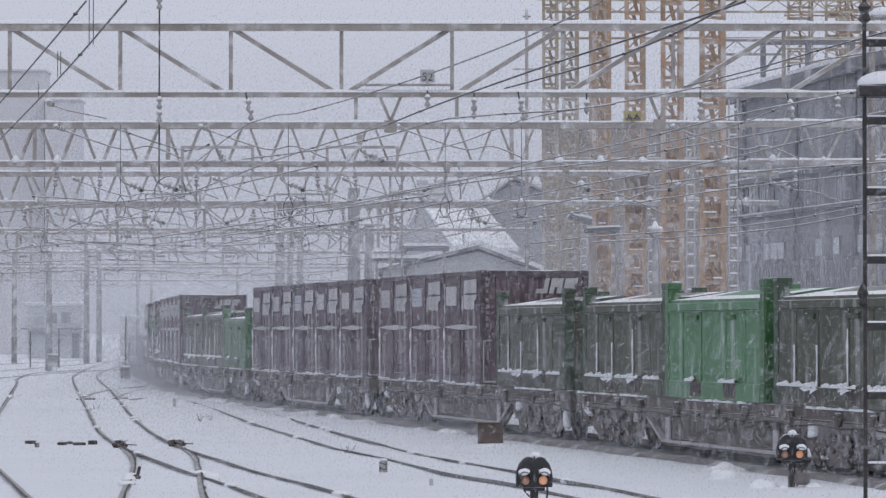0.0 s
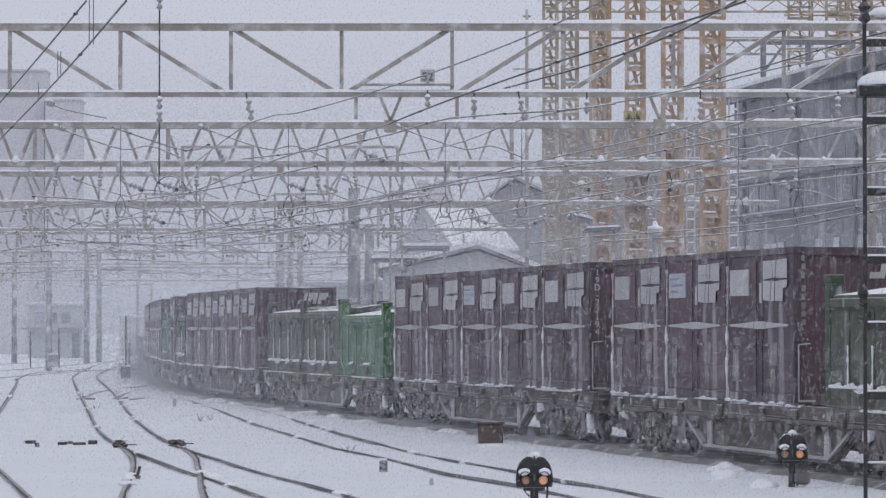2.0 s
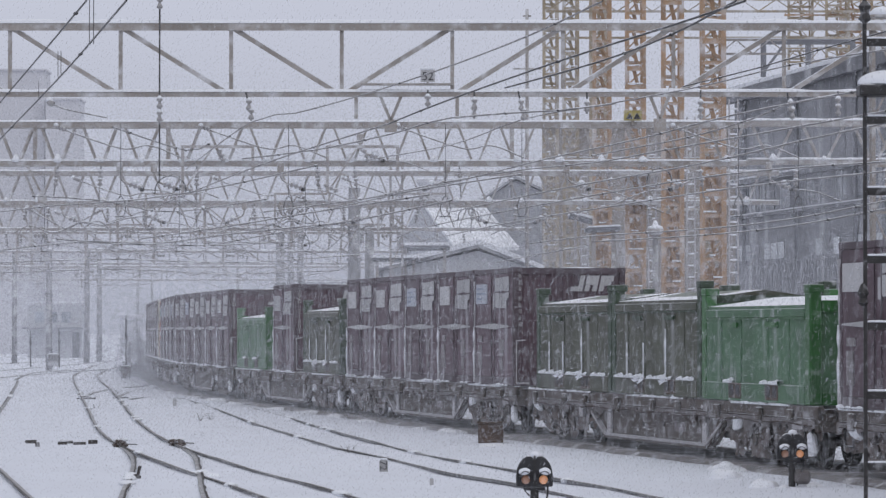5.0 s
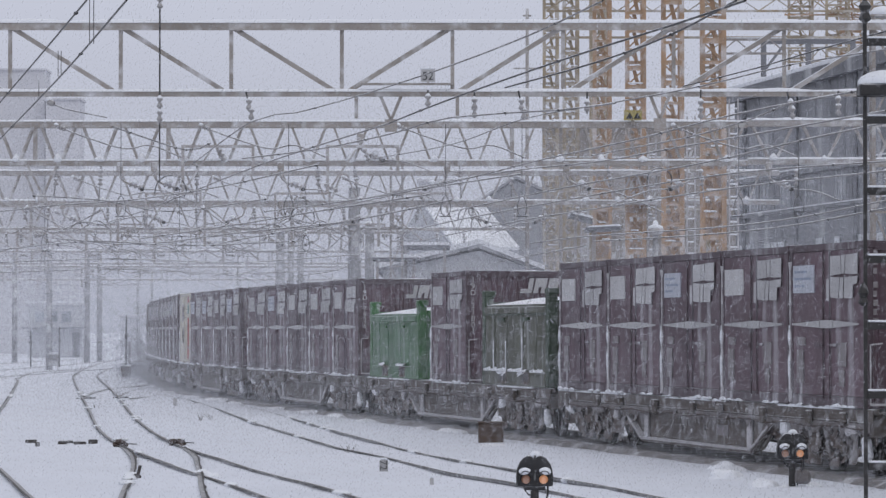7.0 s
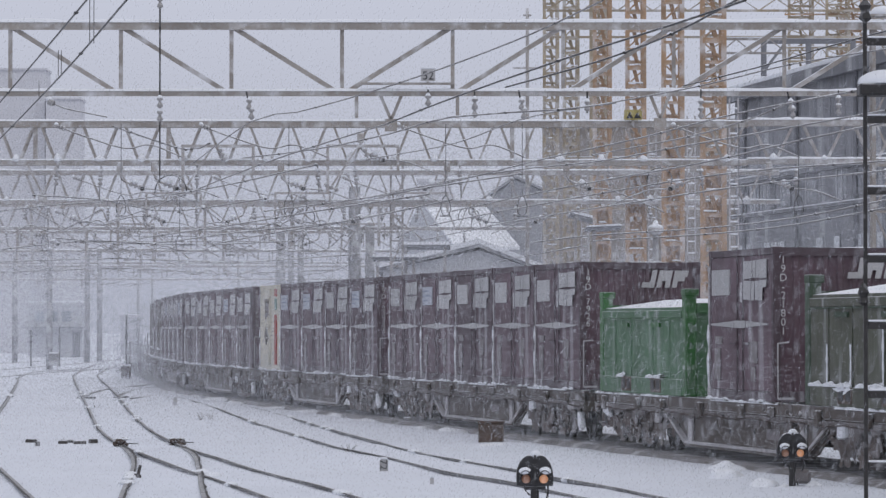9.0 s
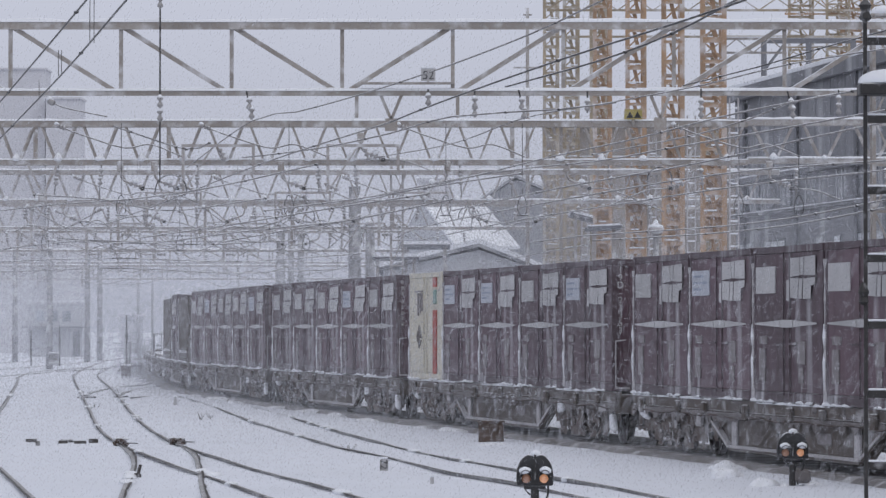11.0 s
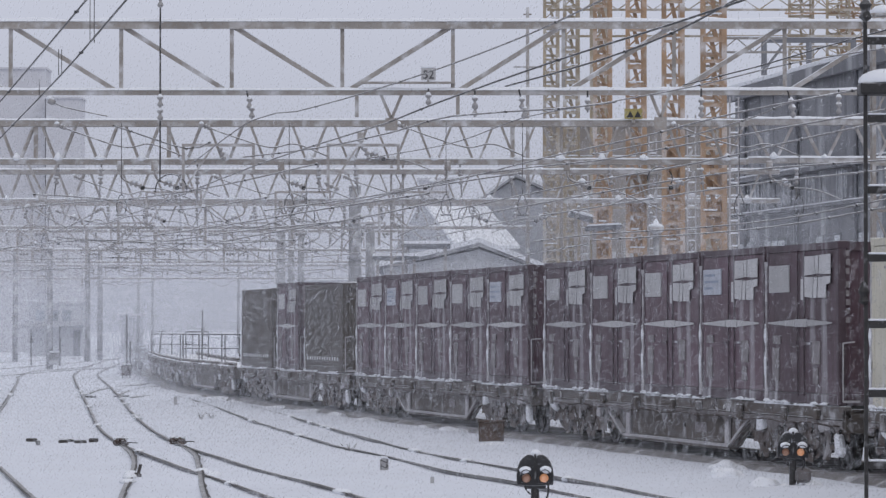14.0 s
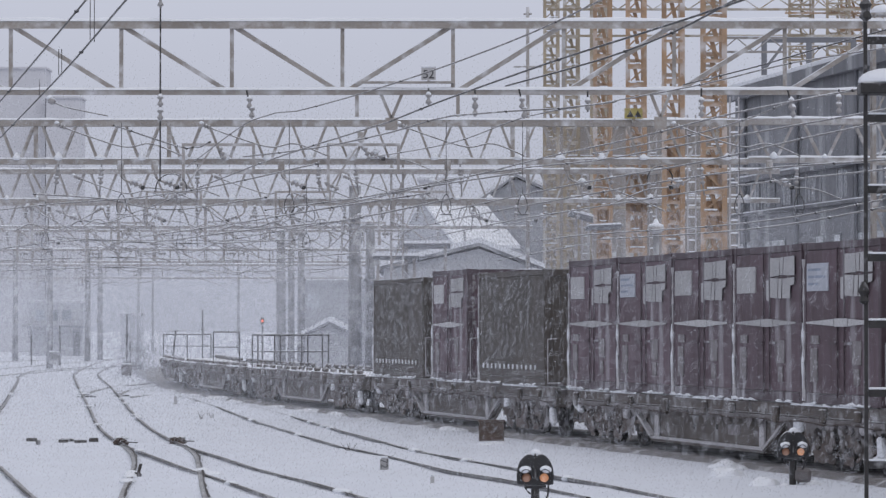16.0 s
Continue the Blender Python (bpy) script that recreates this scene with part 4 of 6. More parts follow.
# ---------------------------------------------------------------- buildings
def shed_wall(name, label, a, b, z1, depth, mat, trim, snow=True, z0=-0.2):
    """A long building: its near wall from a to b (plan), going back by depth to the right."""
    t = thing(name, label, "building", "buildings by the yard")
    a, b = Vector((*a, 0)), Vector((*b, 0))
    d = (b - a).normalized()
    n = Vector((-d.y, d.x, 0))
    if n.x < 0:
        n = -n
    turn = Matrix.Translation(a) @ Matrix(((d.x, n.x, 0, 0), (d.y, n.y, 0, 0), (0, 0, 1, 0), (0, 0, 0, 1)))
    ln = (b - a).length
    t.matrix_world = turn
    for rows in ((0, ln, 0, 0.25, z0, z1), (0, 0.25, 0.25, depth, z0, z1), (ln - 0.25, ln, 0.25, depth, z0, z1)):
        part("wall", boxes(rows), mat, t)
    part("roof", boxes((-0.15, ln + 0.15, -0.2, depth, z1, z1 + 0.18)), trim, t)
    if snow:
        part("roof_snow", boxes((-0.2, ln + 0.2, -0.22, depth, z1 + 0.18, z1 + 0.27), bevel=0.03), CAP, t, "deep layer of snow")
    return t, ln


bld, ln = shed_wall("station_building", "long grey metal-clad building with rows of windows, snow on its roof", (13.6, 168.0), (24.6, 99.75), 13.3, 21.0, CLAD, CLADD)
for i in range(int(ln / 2.4)):
    part("panel", boxes((i * 2.4 + 0.02, i * 2.4 + 2.36, -0.04, 0.0, 9.15, 13.25)), CLADD if i % 3 == 1 else CLAD, bld)
for i in range(int(ln / 0.8)):
    part("panel", boxes((i * 0.8 + 0.02, i * 0.8 + 0.76, -0.035, 0.0, 2.0, 5.2)), CLAD, bld)
for x in (2.2, 11.5, 21.0, 31.0, 42.0, 54.0):
    part("downpipe", rods(((x, -0.14, 5.3), (x, -0.14, 13.2), 0.09, 8)), CLADD, bld)
part("ledge", boxes((0, ln, -0.45, -0.045, 8.92, 9.12)), CLADD, bld)
part("ledge_snow", boxes((0, ln, -0.47, -0.045, 9.12, 9.19), bevel=0.02), CAP, bld)
part("ledge", boxes((0, ln, -0.3, -0.045, 7.36, 7.5)), CLADD, bld)
part("ledge_snow", boxes((0, ln, -0.31, -0.045, 7.5, 7.55), bevel=0.01), CAP, bld)
part("eaves_board", boxes((-0.2, ln + 0.2, -0.5, -0.205, 12.75, 13.3)), CLADD, bld)
part("eaves_snow", boxes((-0.2, ln + 0.2, -0.52, -0.24, 13.3, 13.5), bevel=0.03), CAP, bld)
rb = random.Random(8)
xx = 1.0
while xx < ln - 4:
    wd = rb.choice((1.6, 2.4, 3.2))
    wf = part("window", boxes((xx, xx + wd, -0.05, 0.0, 7.62, 8.86)), CLADD, bld, "grey framed window with pale mullions")
    n = int(wd / 0.8)
    for k in range(n):
        part("pane", boxes((xx + 0.06 + k * 0.8, xx + 0.74 + k * 0.8, -0.06, -0.051, 7.68, 8.80)), HAZEWIN, wf)
        if rb.random() < 0.6:
            part("mullion", boxes((xx + 0.02 + k * 0.8, xx + rb.choice((0.10, 0.16, 0.30)) + k * 0.8, -0.09, -0.061, 7.62, 8.86)), PALE, wf, "pale upright")
    xx += wd + rb.choice((0.4, 1.2, 2.6))
for xa, xb, n in ((0.9, 3.1, 2), (5.5, 9.2, 3), (14.4, 15.6, 1), (17.3, 18.3, 1), (20.6, 24.8, 4), (29.0, 31.2, 2), (35.0, 38.6, 3), (44.0, 48.0, 4)):
    wf = part("window", boxes((xa, xb, -0.05, 0.0, 5.36, 6.19)), CLADD, bld, "framed window with white panes")
    wd = (xb - xa) / n
    for k in range(n):
        part("pane", boxes((xa + k * wd + 0.09, xa + (k + 1) * wd - 0.09, -0.06, -0.051, 5.42, 6.13)), WHITEWIN, wf)
pf = thing("roof_frame", "dark steel box frame standing on the station building roof", "steel frame")
part("beam", boxes((14.2, 18.4, 161.0, 161.2, 15.0, 15.22)), CLADD, pf)
for x in (14.3, 16.3, 18.3):
    part("post", boxes((x - 0.12, x + 0.12, 161.0, 161.2, 13.55, 15.0)), CLADD, pf)
part("brace", bars(((14.4, 161.1, 13.9), (15.2, 161.1, 14.95), 0.12, 0.12)), CLADD, pf)
part("snow_cap", boxes((14.2, 18.4, 160.97, 161.23, 15.22, 15.34), bevel=0.02), CAP, pf)


def gabled(name, label, x0, x1, y0, y1, zw, zr, wall, roof, ridge=0.5, over=0.35):
    """A house with its gable to the camera."""
    t = thing(name, label, "building", "buildings by the yard")
    xr = x0 + (x1 - x0) * ridge
    part("wall", made(prism, [(x0, -0.2), (x1, -0.2), (x1, zw), (xr, zr - 0.12), (x0, zw)], y0, y1), wall, t)
    for xa in (x0, x1):
        s = -1 if xa == x0 else 1
        q = [(xa + s * over, zw - over * (zr - zw) / abs(xr - xa)), (xr, zr), (xr, zr + 0.14), (xa + s * over, zw + 0.14 - over * (zr - zw) / abs(xr - xa))]
        part("roof", made(prism, q, y0 - 0.3, y1), roof, t)
        q2 = [(u, v + 0.14) for u, v in q[:2]] + [(xr, zr + 0.36), (xa + s * over * 0.98, q[3][1] + 0.2)]
        part("roof_snow", made(prism, q2, y0 - 0.33, y1), CAP, t, "deep layer of snow")
    return t


gabled("shed", "low grey gabled shed with a snow-covered roof", -2.5, 3.9, 150.0, 168.0, 4.7, 5.65, PALE, CLADD, 0.62, 0.3)
gabled("shed", "small grey shed with a snowy gable roof", -7.5, -4.9, 195.0, 203.0, 1.85, 2.5, PALE, CLADD, 0.5, 0.2)


def skew_house(name, label, front, ridge, back, axis, z0, wall, roof):
    """A house turned to the camera: its gable runs from front over ridge to back, its length along axis."""
    t = thing(name, label, "building", "buildings by the yard")
    f, r, b, ax = Vector(front), Vector(ridge), Vector(back), Vector(axis)

    def slab(p, q, s, u, thick, mat, nm, lab=""):
        bm = bmesh.new()
        lo = [bm.verts.new(v) for v in (p, q, s, u)]
        hi = [bm.verts.new(v + Vector((0, 0, thick))) for v in (p, q, s, u)]
        bm.faces.new(lo), bm.faces.new(hi)
        for k in range(4):
            bm.faces.new((lo[k], lo[(k + 1) % 4], hi[(k + 1) % 4], hi[k]))
        bmesh.ops.recalc_face_normals(bm, faces=bm.faces[:])
        part(nm, bm, mat, t, lab)

    down = lambda v: Vector((v.x, v.y, z0))
    for end in (Vector(), ax):
        bm = bmesh.new()
        pts = [down(f), f, r, b, down(b)]
        d2 = ax.normalized() * (0.25 if end.length == 0 else -0.25)
        lo = [bm.verts.new(v + end) for v in pts]
        hi = [bm.verts.new(v + end + d2) for v in pts]
        bm.faces.new(lo), bm.faces.new(hi)
        for k in range(5):
            bm.faces.new((lo[k], lo[(k + 1) % 5], hi[(k + 1) % 5], hi[k]))
        bmesh.ops.recalc_face_normals(bm, faces=bm.faces[:])
        part("wall", bm, wall, t)
    slab(down(f), down(f) + ax, down(f) + ax + Vector((0, 0.3, 0)), down(f) + Vector((0, 0.3, 0)), f.z - z0 - 0.02, wall, "wall")
    for e_ in (f, b):
        slab(e_, e_ + ax, r + ax, r, 0.14, roof, "roof")
        slab(e_ + Vector((0, 0, 0.14)), e_ + ax + Vector((0, 0, 0.14)), r + ax + Vector((0, 0, 0.14)), r + Vector((0, 0, 0.14)), 0.16, CAP, "roof_snow", "layer of snow")
    for k in (0.86, 0.93):
        o = ax * k + Vector((0, 0, 0.30))
        part("snow_guard", bars((f + o, r + o, 0.03, 0.03)), PALE, t)
    return t


skew_house("warehouse", "large grey warehouse with a broad snow-covered roof slope", (0.6, 185.0, 6.2), (-1.25, 200.0, 9.15), (-3.2, 216.0, 6.3), (3.3, 0.3, 0.0), -0.2, PALE, ROOFD)
gabled("warehouse", "dark grey gabled warehouse block behind the yard", 1.9, 7.4, 206.0, 224.0, 9.4, 10.9, ROOFD, ROOFD, 0.4, 0.2)
t, ln2 = shed_wall("office_block", "flat-roofed pale grey building with snow on its roof", (-8.4, 215.0), (-4.0, 212.0), 4.9, 8.0, PALE, PALE)
part("window", boxes((0.3, 1.2, -0.03, 0.0, 3.4, 4.3)), WHITEWIN, t)
# Plain wall added to give the hazy tan fill between the towers.
shed_wall("unfinished_building", "tan grey wall added to fill the hazy space behind the scaffold towers", (5.2, 190.0), (15.4, 186.0), 12.9, 10.0, TAN, TAN)
# These tall blocks rise above the snow clouds; their pale colour holds the haze.
shed_wall("apartment_block", "tall apartment block, the haze of the snowfall put into its pale colour", (-60.0, 352.0), (-38.9, 352.0), 27.6, 5.0, HAZEWALL, HAZEWALL, False)
shed_wall("apartment_block", "apartment block, the haze of the snowfall put into its pale colour", (-38.6, 350.0), (-35.3, 350.0), 24.6, 5.0, HAZEWALL, HAZEWALL, False)
shed_wall("office_block", "office block behind a warehouse, the haze put into its pale colour", (-1.8, 262.0), (0.6, 262.0), 13.0, 4.0, HAZEWALL, HAZEWALL)
t, ln3 = shed_wall("platform_building", "low platform building fading in the snowfall", (-34.5, 300.0), (-30.0, 300.0), 4.35, 5.0, PALE, HAZEWALL)
for x in (0.6, 1.7, 2.8):
    part("window", boxes((x, x + 0.75, -0.03, 0.0, 2.9, 3.8)), WINDOW, t)
part("door", boxes((3.7, 4.3, -0.03, 0.0, 0.0, 2.1)), CLADD, t)
part("canopy", boxes((-0.4, ln3 + 0.4, -1.2, -0.03, 2.35, 2.5)), CLADD, t)
shed_wall("signal_hut", "small trackside hut fading in the snowfall", (-29.5, 330.0), (-27.7, 330.0), 3.4, 3.0, PALE, HAZEWALL)


def canopy(x0, x1, y, z, deep, lean=0.0, snow=0.12):
    """A platform roof: a thin slab on two posts under a layer of snow."""
    t = thing("platform_canopy", "grey platform canopy with a layer of snow on its roof", "canopy", "platform canopies")
    part("roof", made(prism, [(x0, z), (x1, z + lean), (x1, z + lean + 0.10), (x0, z + 0.10)], y, y + deep), CLADD, t)
    part("roof_snow", made(prism, [(x0 - 0.02, z + 0.10), (x1 + 0.02, z + lean + 0.10), (x1 - 0.05, z + lean + 0.10 + snow), (x0 + 0.05, z + 0.09 + snow)], y - 0.03, y + deep), CAP, t, "layer of snow")
    for x, h in ((x0 + 0.2, z), (x1 - 0.2, z + lean * 0.9)):
        part("post", boxes((x - 0.06, x + 0.06, y + 0.3, y + 0.42, -0.2, h)), GALVFAR, t)
    return t


canopy(-1.67, 0.25, 140.0, 5.42, 5.0)
canopy(-2.75, -0.95, 139.0, 4.92, 4.0)
canopy(4.0, 4.95, 100.5, 4.98, 2.0, 0.04, 0.05)
canopy(5.3, 6.62, 150.0, 7.0, 4.0, -0.35)


# ---------------------------------------------------------------- trackside things
def dwarf_signal(x, y, z, s=1.0, label="black dwarf shunting signal with two amber lamps, capped with snow"):
    t = thing("dwarf_signal", label, "railway signal", "dwarf signals", Matrix.Translation((x, y, z)) @ Matrix.Diagonal((s, s, s, 1)))
    bm = bmesh.new()
    lobe = [(0.235, -0.14), (0.24, -0.02), (0.228, 0.08), (0.195, 0.165), (0.14, 0.23), (0.085, 0.262), (0.045, 0.255), (0.02, 0.225)]
    prism(bm, lobe + [(-u, v) for u, v in lobe[::-1]], -0.05, 0.12)
    bmesh.ops.bevel(bm, geom=bm.edges[:], offset=0.012, segments=1, affect="EDGES", clamp_overlap=True)
    part("backboard", bm, BLACK, t)
    for e in (-1, 1):
        lean = Matrix.Translation((e * 0.118, -0.06, -0.035)) @ Matrix.Rotation(e * 0.15, 4, "Y")
        bm = bmesh.new()
        rings = []
        for k in range(15):
            a = radians(-35 + 250 * k / 14)
            c, d = math.cos(a), math.sin(a)
            out = 0.05 + 0.12 * max(0.0, d) ** 0.7
            rings.append([bm.verts.new(lean @ Vector((r * c, -o, r * 1.3 * d))) for r, o in ((0.082, 0.0), (0.082, out), (0.072, out), (0.072, 0.0))])
        for lo, hi in itertools.pairwise(rings):
            for k in range(3):
                bm.faces.new((lo[k], lo[k + 1], hi[k + 1], hi[k]))
        bmesh.ops.recalc_face_normals(bm, faces=bm.faces[:])
        part("hood", bm, BLACK, t)
        part("lens", lathe([(0.058, 0.0), (0.052, 0.02), (0.03, 0.032), (0.005, 0.035)], 16, Matrix.Translation((e * 0.115, -0.055, -0.05)) @ Matrix.Rotation(radians(90), 4, "X")), AMBER if e > 0 else AMBERDIM, t, "amber lens", smooth=True)
        sn = bmesh.new()
        bmesh.ops.create_icosphere(sn, subdivisions=3, radius=0.085, matrix=lean @ Matrix.Translation((0, -0.09, 0.098)) @ Matrix.Diagonal((0.92, 0.9, 0.55, 1)))
        for v in sn.verts:
            v.co.z += 0.012 * noise.noise(v.co * 14)
        part("snow_cap", sn, CAP, t, smooth=True)
    sn = bmesh.new()
    bmesh.ops.create_icosphere(sn, subdivisions=3, radius=0.068, matrix=Matrix.Translation((0.01, 0.03, 0.265)) @ Matrix.Diagonal((1.0, 1.0, 0.8, 1)))
    part("snow_cap", sn, CAP, t, smooth=True)
    part("door_seam", boxes((-0.012, 0.012, -0.062, -0.05, -0.12, 0.26)), DARK, t)
    part("bracket", boxes((-0.14, 0.14, -0.03, 0.08, -0.19, -0.14), bevel=0.01), BLACK, t)
    part("post", rods(((0, 0.03, -z / s - 0.1), (0, 0.03, -0.14), 0.055, 12)), DARK, t)
    part("cable", wire_mesh(spline([(0.17, 0.0, -0.14), (0.16, -0.02, -0.28), (0.07, -0.03, -0.42), (0.08, 0, -z / s)], 0.04), 0.014), BLACK, t)
    part("cable", wire_mesh(spline([(-0.13, 0.0, -0.14), (-0.12, -0.02, -0.2), (-0.06, -0.03, -0.26)], 0.04), 0.012), BLACK, t)
    return t


dwarf_signal(1.135, 45.0, 0.40, 0.96)
s2 = dwarf_signal(4.97, 51.5, 0.50, 0.93, "black dwarf shunting signal with two amber lamps beside the train")
part("junction_box", boxes((0.03, 0.28, -0.06, 0.1, -0.52, -0.30), bevel=0.05), CRUST, s2, "snow-crusted junction box")


def near_mast():
    t = thing("ladder_mast", "dark steel mast with rungs and a snow-capped box", "mast", m=Matrix.Translation((5.14, 44.0, 0)))
    for x in (0.0, 0.52):
        part("leg", boxes((x - 0.023, x + 0.023, -0.023, 0.023, -0.3, 7.2)), DARK, t)
    for z in (0.55, 1.42, 2.26, 3.07, 3.90, 4.77, 5.72, 6.6):
        part("rung", boxes((0.03, 0.49, -0.035, 0.035, z - 0.045, z + 0.045)), DARK, t)
        part("snow_cap", boxes((0.03, 0.49, -0.03, 0.03, z + 0.045, z + 0.07), bevel=0.008), CAP, t)
    b = part("box", boxes((-0.08, 0.6, -0.22, 0.2, 5.06, 5.20), bevel=0.015), DARK, t, "dark metal box")
    bm = bmesh.new()
    bmesh.ops.create_icosphere(bm, subdivisions=3, radius=0.36, matrix=Matrix.Translation((0.27, 0, 5.22)) @ Matrix.Diagonal((1.0, 0.7, 0.45, 1)))
    bmesh.ops.bisect_plane(bm, geom=bm.verts[:] + bm.edges[:] + bm.faces[:], plane_co=(0, 0, 5.205), plane_no=(0, 0, -1), clear_outer=True)
    part("snow_cap", bm, CAP, b, "rounded cap of snow", smooth=True)
    part("clamp", lathe([(0.02, 2.50), (0.065, 2.54), (0.04, 2.60), (0.07, 2.66), (0.05, 2.72), (0.02, 2.78)], 10, Matrix.Translation((-0.03, -0.04, 0))), DARK, t)
    part("clamp", lathe([(0.02, 5.95), (0.08, 6.0), (0.05, 6.08), (0.08, 6.16), (0.03, 6.22)], 10, Matrix.Translation((0.0, -0.04, 0))), DARK, t)
    return t


near_mast()


def antenna(x, y, z1):
    t = thing("antenna_mast", "slim grey antenna mast with short cross arms", "mast")
    part("shaft", rods(((x, y, -0.2), (x, y, z1), 0.09, 8, 0.06)), GALVFAR, t, smooth=True)
    for z, w in ((z1 - 0.3, 0.16), (z1 - 1.6, 0.14), (z1 - 2.35, 0.55), (z1 - 3.4, 0.2)):
        part("cross_arm", boxes((x - w, x + w, y - 0.04, y + 0.04, z, z + 0.06)), GALVFAR, t)
    return t


antenna(3.25, 140.0, 14.7)
for x, y, z0, z1 in ((-4.22, 43.0, 5.62, 6.25), (-4.17, 43.0, 5.62, 6.25), (-5.16, 48.3, 5.6, 5.95), (-5.12, 48.3, 5.6, 5.95), (-5.9, 52.6, 5.6, 5.85)):
    tagged(part("dropper_wire", rods(((x, y, z0), (x, y, z1), 0.005, 5)), DARK), "thin dropper hanging between overhead wires", "dropper", "dropper wires")


def lamp_post(x, y, z1):
    t = thing("lamp_post", "grey post with a snow-capped lamp behind the train", "lamp post")
    part("shaft", rods(((x, y, -0.2), (x, y, z1 - 0.25), 0.075, 12)), CONC, t, smooth=True)
    part("lamp_head", lathe([(0.07, z1 - 0.30), (0.20, z1 - 0.22), (0.22, z1 - 0.12), (0.10, z1 - 0.04)], 14, Matrix.Translation((x, y, 0))), GALVFAR, t, smooth=True)
    part("snow_cap", lathe([(0.21, z1 - 0.12), (0.19, z1 - 0.05), (0.08, z1 - 0.01), (0.05, z1 + 0.08), (0.01, z1 + 0.11)], 12, Matrix.Translation((x, y, 0))), CAP, t, smooth=True)
    return t


lamp_post(5.58, 95.0, 5.0)


def marker(x, y, w, h, text=""):
    t = thing("marker_post", "small white trackside marker stone in the snow", "marker post", "marker posts")
    bm = bmesh.new()
    prism(bm, [(x - w / 2, -0.15), (x + w / 2, -0.15), (x + w / 2, h * 0.85), (x + w * 0.3, h), (x - w * 0.3, h), (x - w / 2, h * 0.85)], y, y + w * 0.8)
    part("stone", bm, LABEL, t)
    part("snow_cap", boxes((x - w * 0.42, x + w * 0.42, y - 0.01, y + w * 0.8, h, h + 0.03), bevel=0.01), CAP, t)
    if text:
        lettering(text, w * 1.2, Matrix.Translation((x - w * 0.42, y - 0.004, h * 0.42)) @ Matrix.Rotation(radians(90), 4, "X") @ Matrix.Rotation(radians(-90), 4, "Z"), t, BLACK)
    return t


def lettering(text, size, m, parent, mat):
    """Raised flat characters on a thing, as a mesh."""
    cu = bpy.data.curves.new("lettering", "FONT")
    cu.body, cu.size, cu.extrude, cu.align_x, cu.space_line = text, size, 0.002, "CENTER", 0.82
    tmp = bpy.data.objects.new("lettering", cu)
    me = bpy.data.meshes.new_from_object(tmp)
    bpy.data.objects.remove(tmp)
    me.materials.append(mat)
    ob = new("lettering", me)
    ob.parent = parent
    ob.matrix_local = m
    return ob


marker(-0.95, 57.5, 0.135, 0.15, "72")
marker(-7.95, 107.0, 0.10, 0.22)
marker(-0.17, 52.8, 0.06, 0.05)
lettering("52", 0.23, Matrix.Translation((-0.30, 69.826, 7.055)) @ Matrix.Rotation(radians(90), 4, "X"), sg, BLACK)


def crate(x, y, z0, w, d, h, mat, label, legs=0.0, snow=True):
    t = thing("relay_box", label, "relay box", "relay boxes")
    part("case", boxes((x - w / 2, x + w / 2, y, y + d, z0 + legs, z0 + legs + h), bevel=0.02), mat, t)
    part("lid", boxes((x - w / 2 - 0.02, x + w / 2 + 0.02, y - 0.02, y + d, z0 + legs + h, z0 + legs + h + 0.03)), mat, t)
    if snow:
        part("snow_cap", boxes((x - w / 2, x + w / 2, y, y + d, z0 + legs + h + 0.03, z0 + legs + h + 0.11), bevel=0.03), CAP, t)
    if legs:
        for a in (-1, 1):
            part("leg", boxes((x + a * w * 0.4 - 0.02, x + a * w * 0.4 + 0.02, y + 0.05, y + 0.09, z0 - 0.1, z0 + legs)), mat, t)
    return t


crate(-21.6, 200.0, -0.05, 0.55, 0.4, 0.62, CONC, "grey relay box on short legs in the snow", 0.3)
crate(-14.6, 166.0, -0.05, 0.45, 0.35, 0.45, RUST, "rusty red relay box in the snow", 0.12)
crate(-16.6, 195.0, -0.05, 0.65, 0.5, 0.35, DARK, "dark box half buried in snow", 0.1)
crate(0.94, 71.5, -0.05, 0.50, 0.35, 0.42, RUSTY, "rusty brown steel box beside the train", 0.0, False)
for x, y, z1, r in ((-14.75, 168.0, 2.9, 0.04), (-16.5, 190.0, 1.6, 0.04), (-12.7, 190.0, 3.2, 0.04), (-23.6, 222.0, 2.4, 0.05), (-25.7, 225.0, 2.2, 0.05)):
    t = thing("trackside_stake", "thin dark steel stake standing in the snow", "stake", "trackside stakes")
    part("rod", rods(((x, y, -0.2), (x, y, z1), r, 8)), DARK, t)
    part("collar", rods(((x, y, z1 * 0.62), (x, y, z1 * 0.62 + 0.25), r * 1.6, 8)), DARK, t)
for x, y, z in ((-10.36, 206.0, 2.68), (-3.08, 160.0, 2.88)):
    t = thing("red_signal_lamp", "small red railway signal lamp glowing in the snowfall", "railway signal", "red signal lamps")
    part("lens", lathe([(0.005, 0.0), (0.065, 0.03), (0.065, 0.06)], 12, Matrix.Translation((x, y, z)) @ Matrix.Rotation(radians(90), 4, "X")), REDLAMP, t, "glowing red lens")
    part("housing", boxes((x - 0.10, x + 0.10, y + 0.01, y + 0.2, z - 0.2, z + 0.2), bevel=0.03), DARK, t)
    part("post", rods(((x, y + 0.15, -0.2), (x, y + 0.15, z - 0.3), 0.05, 8)), DARK, t)


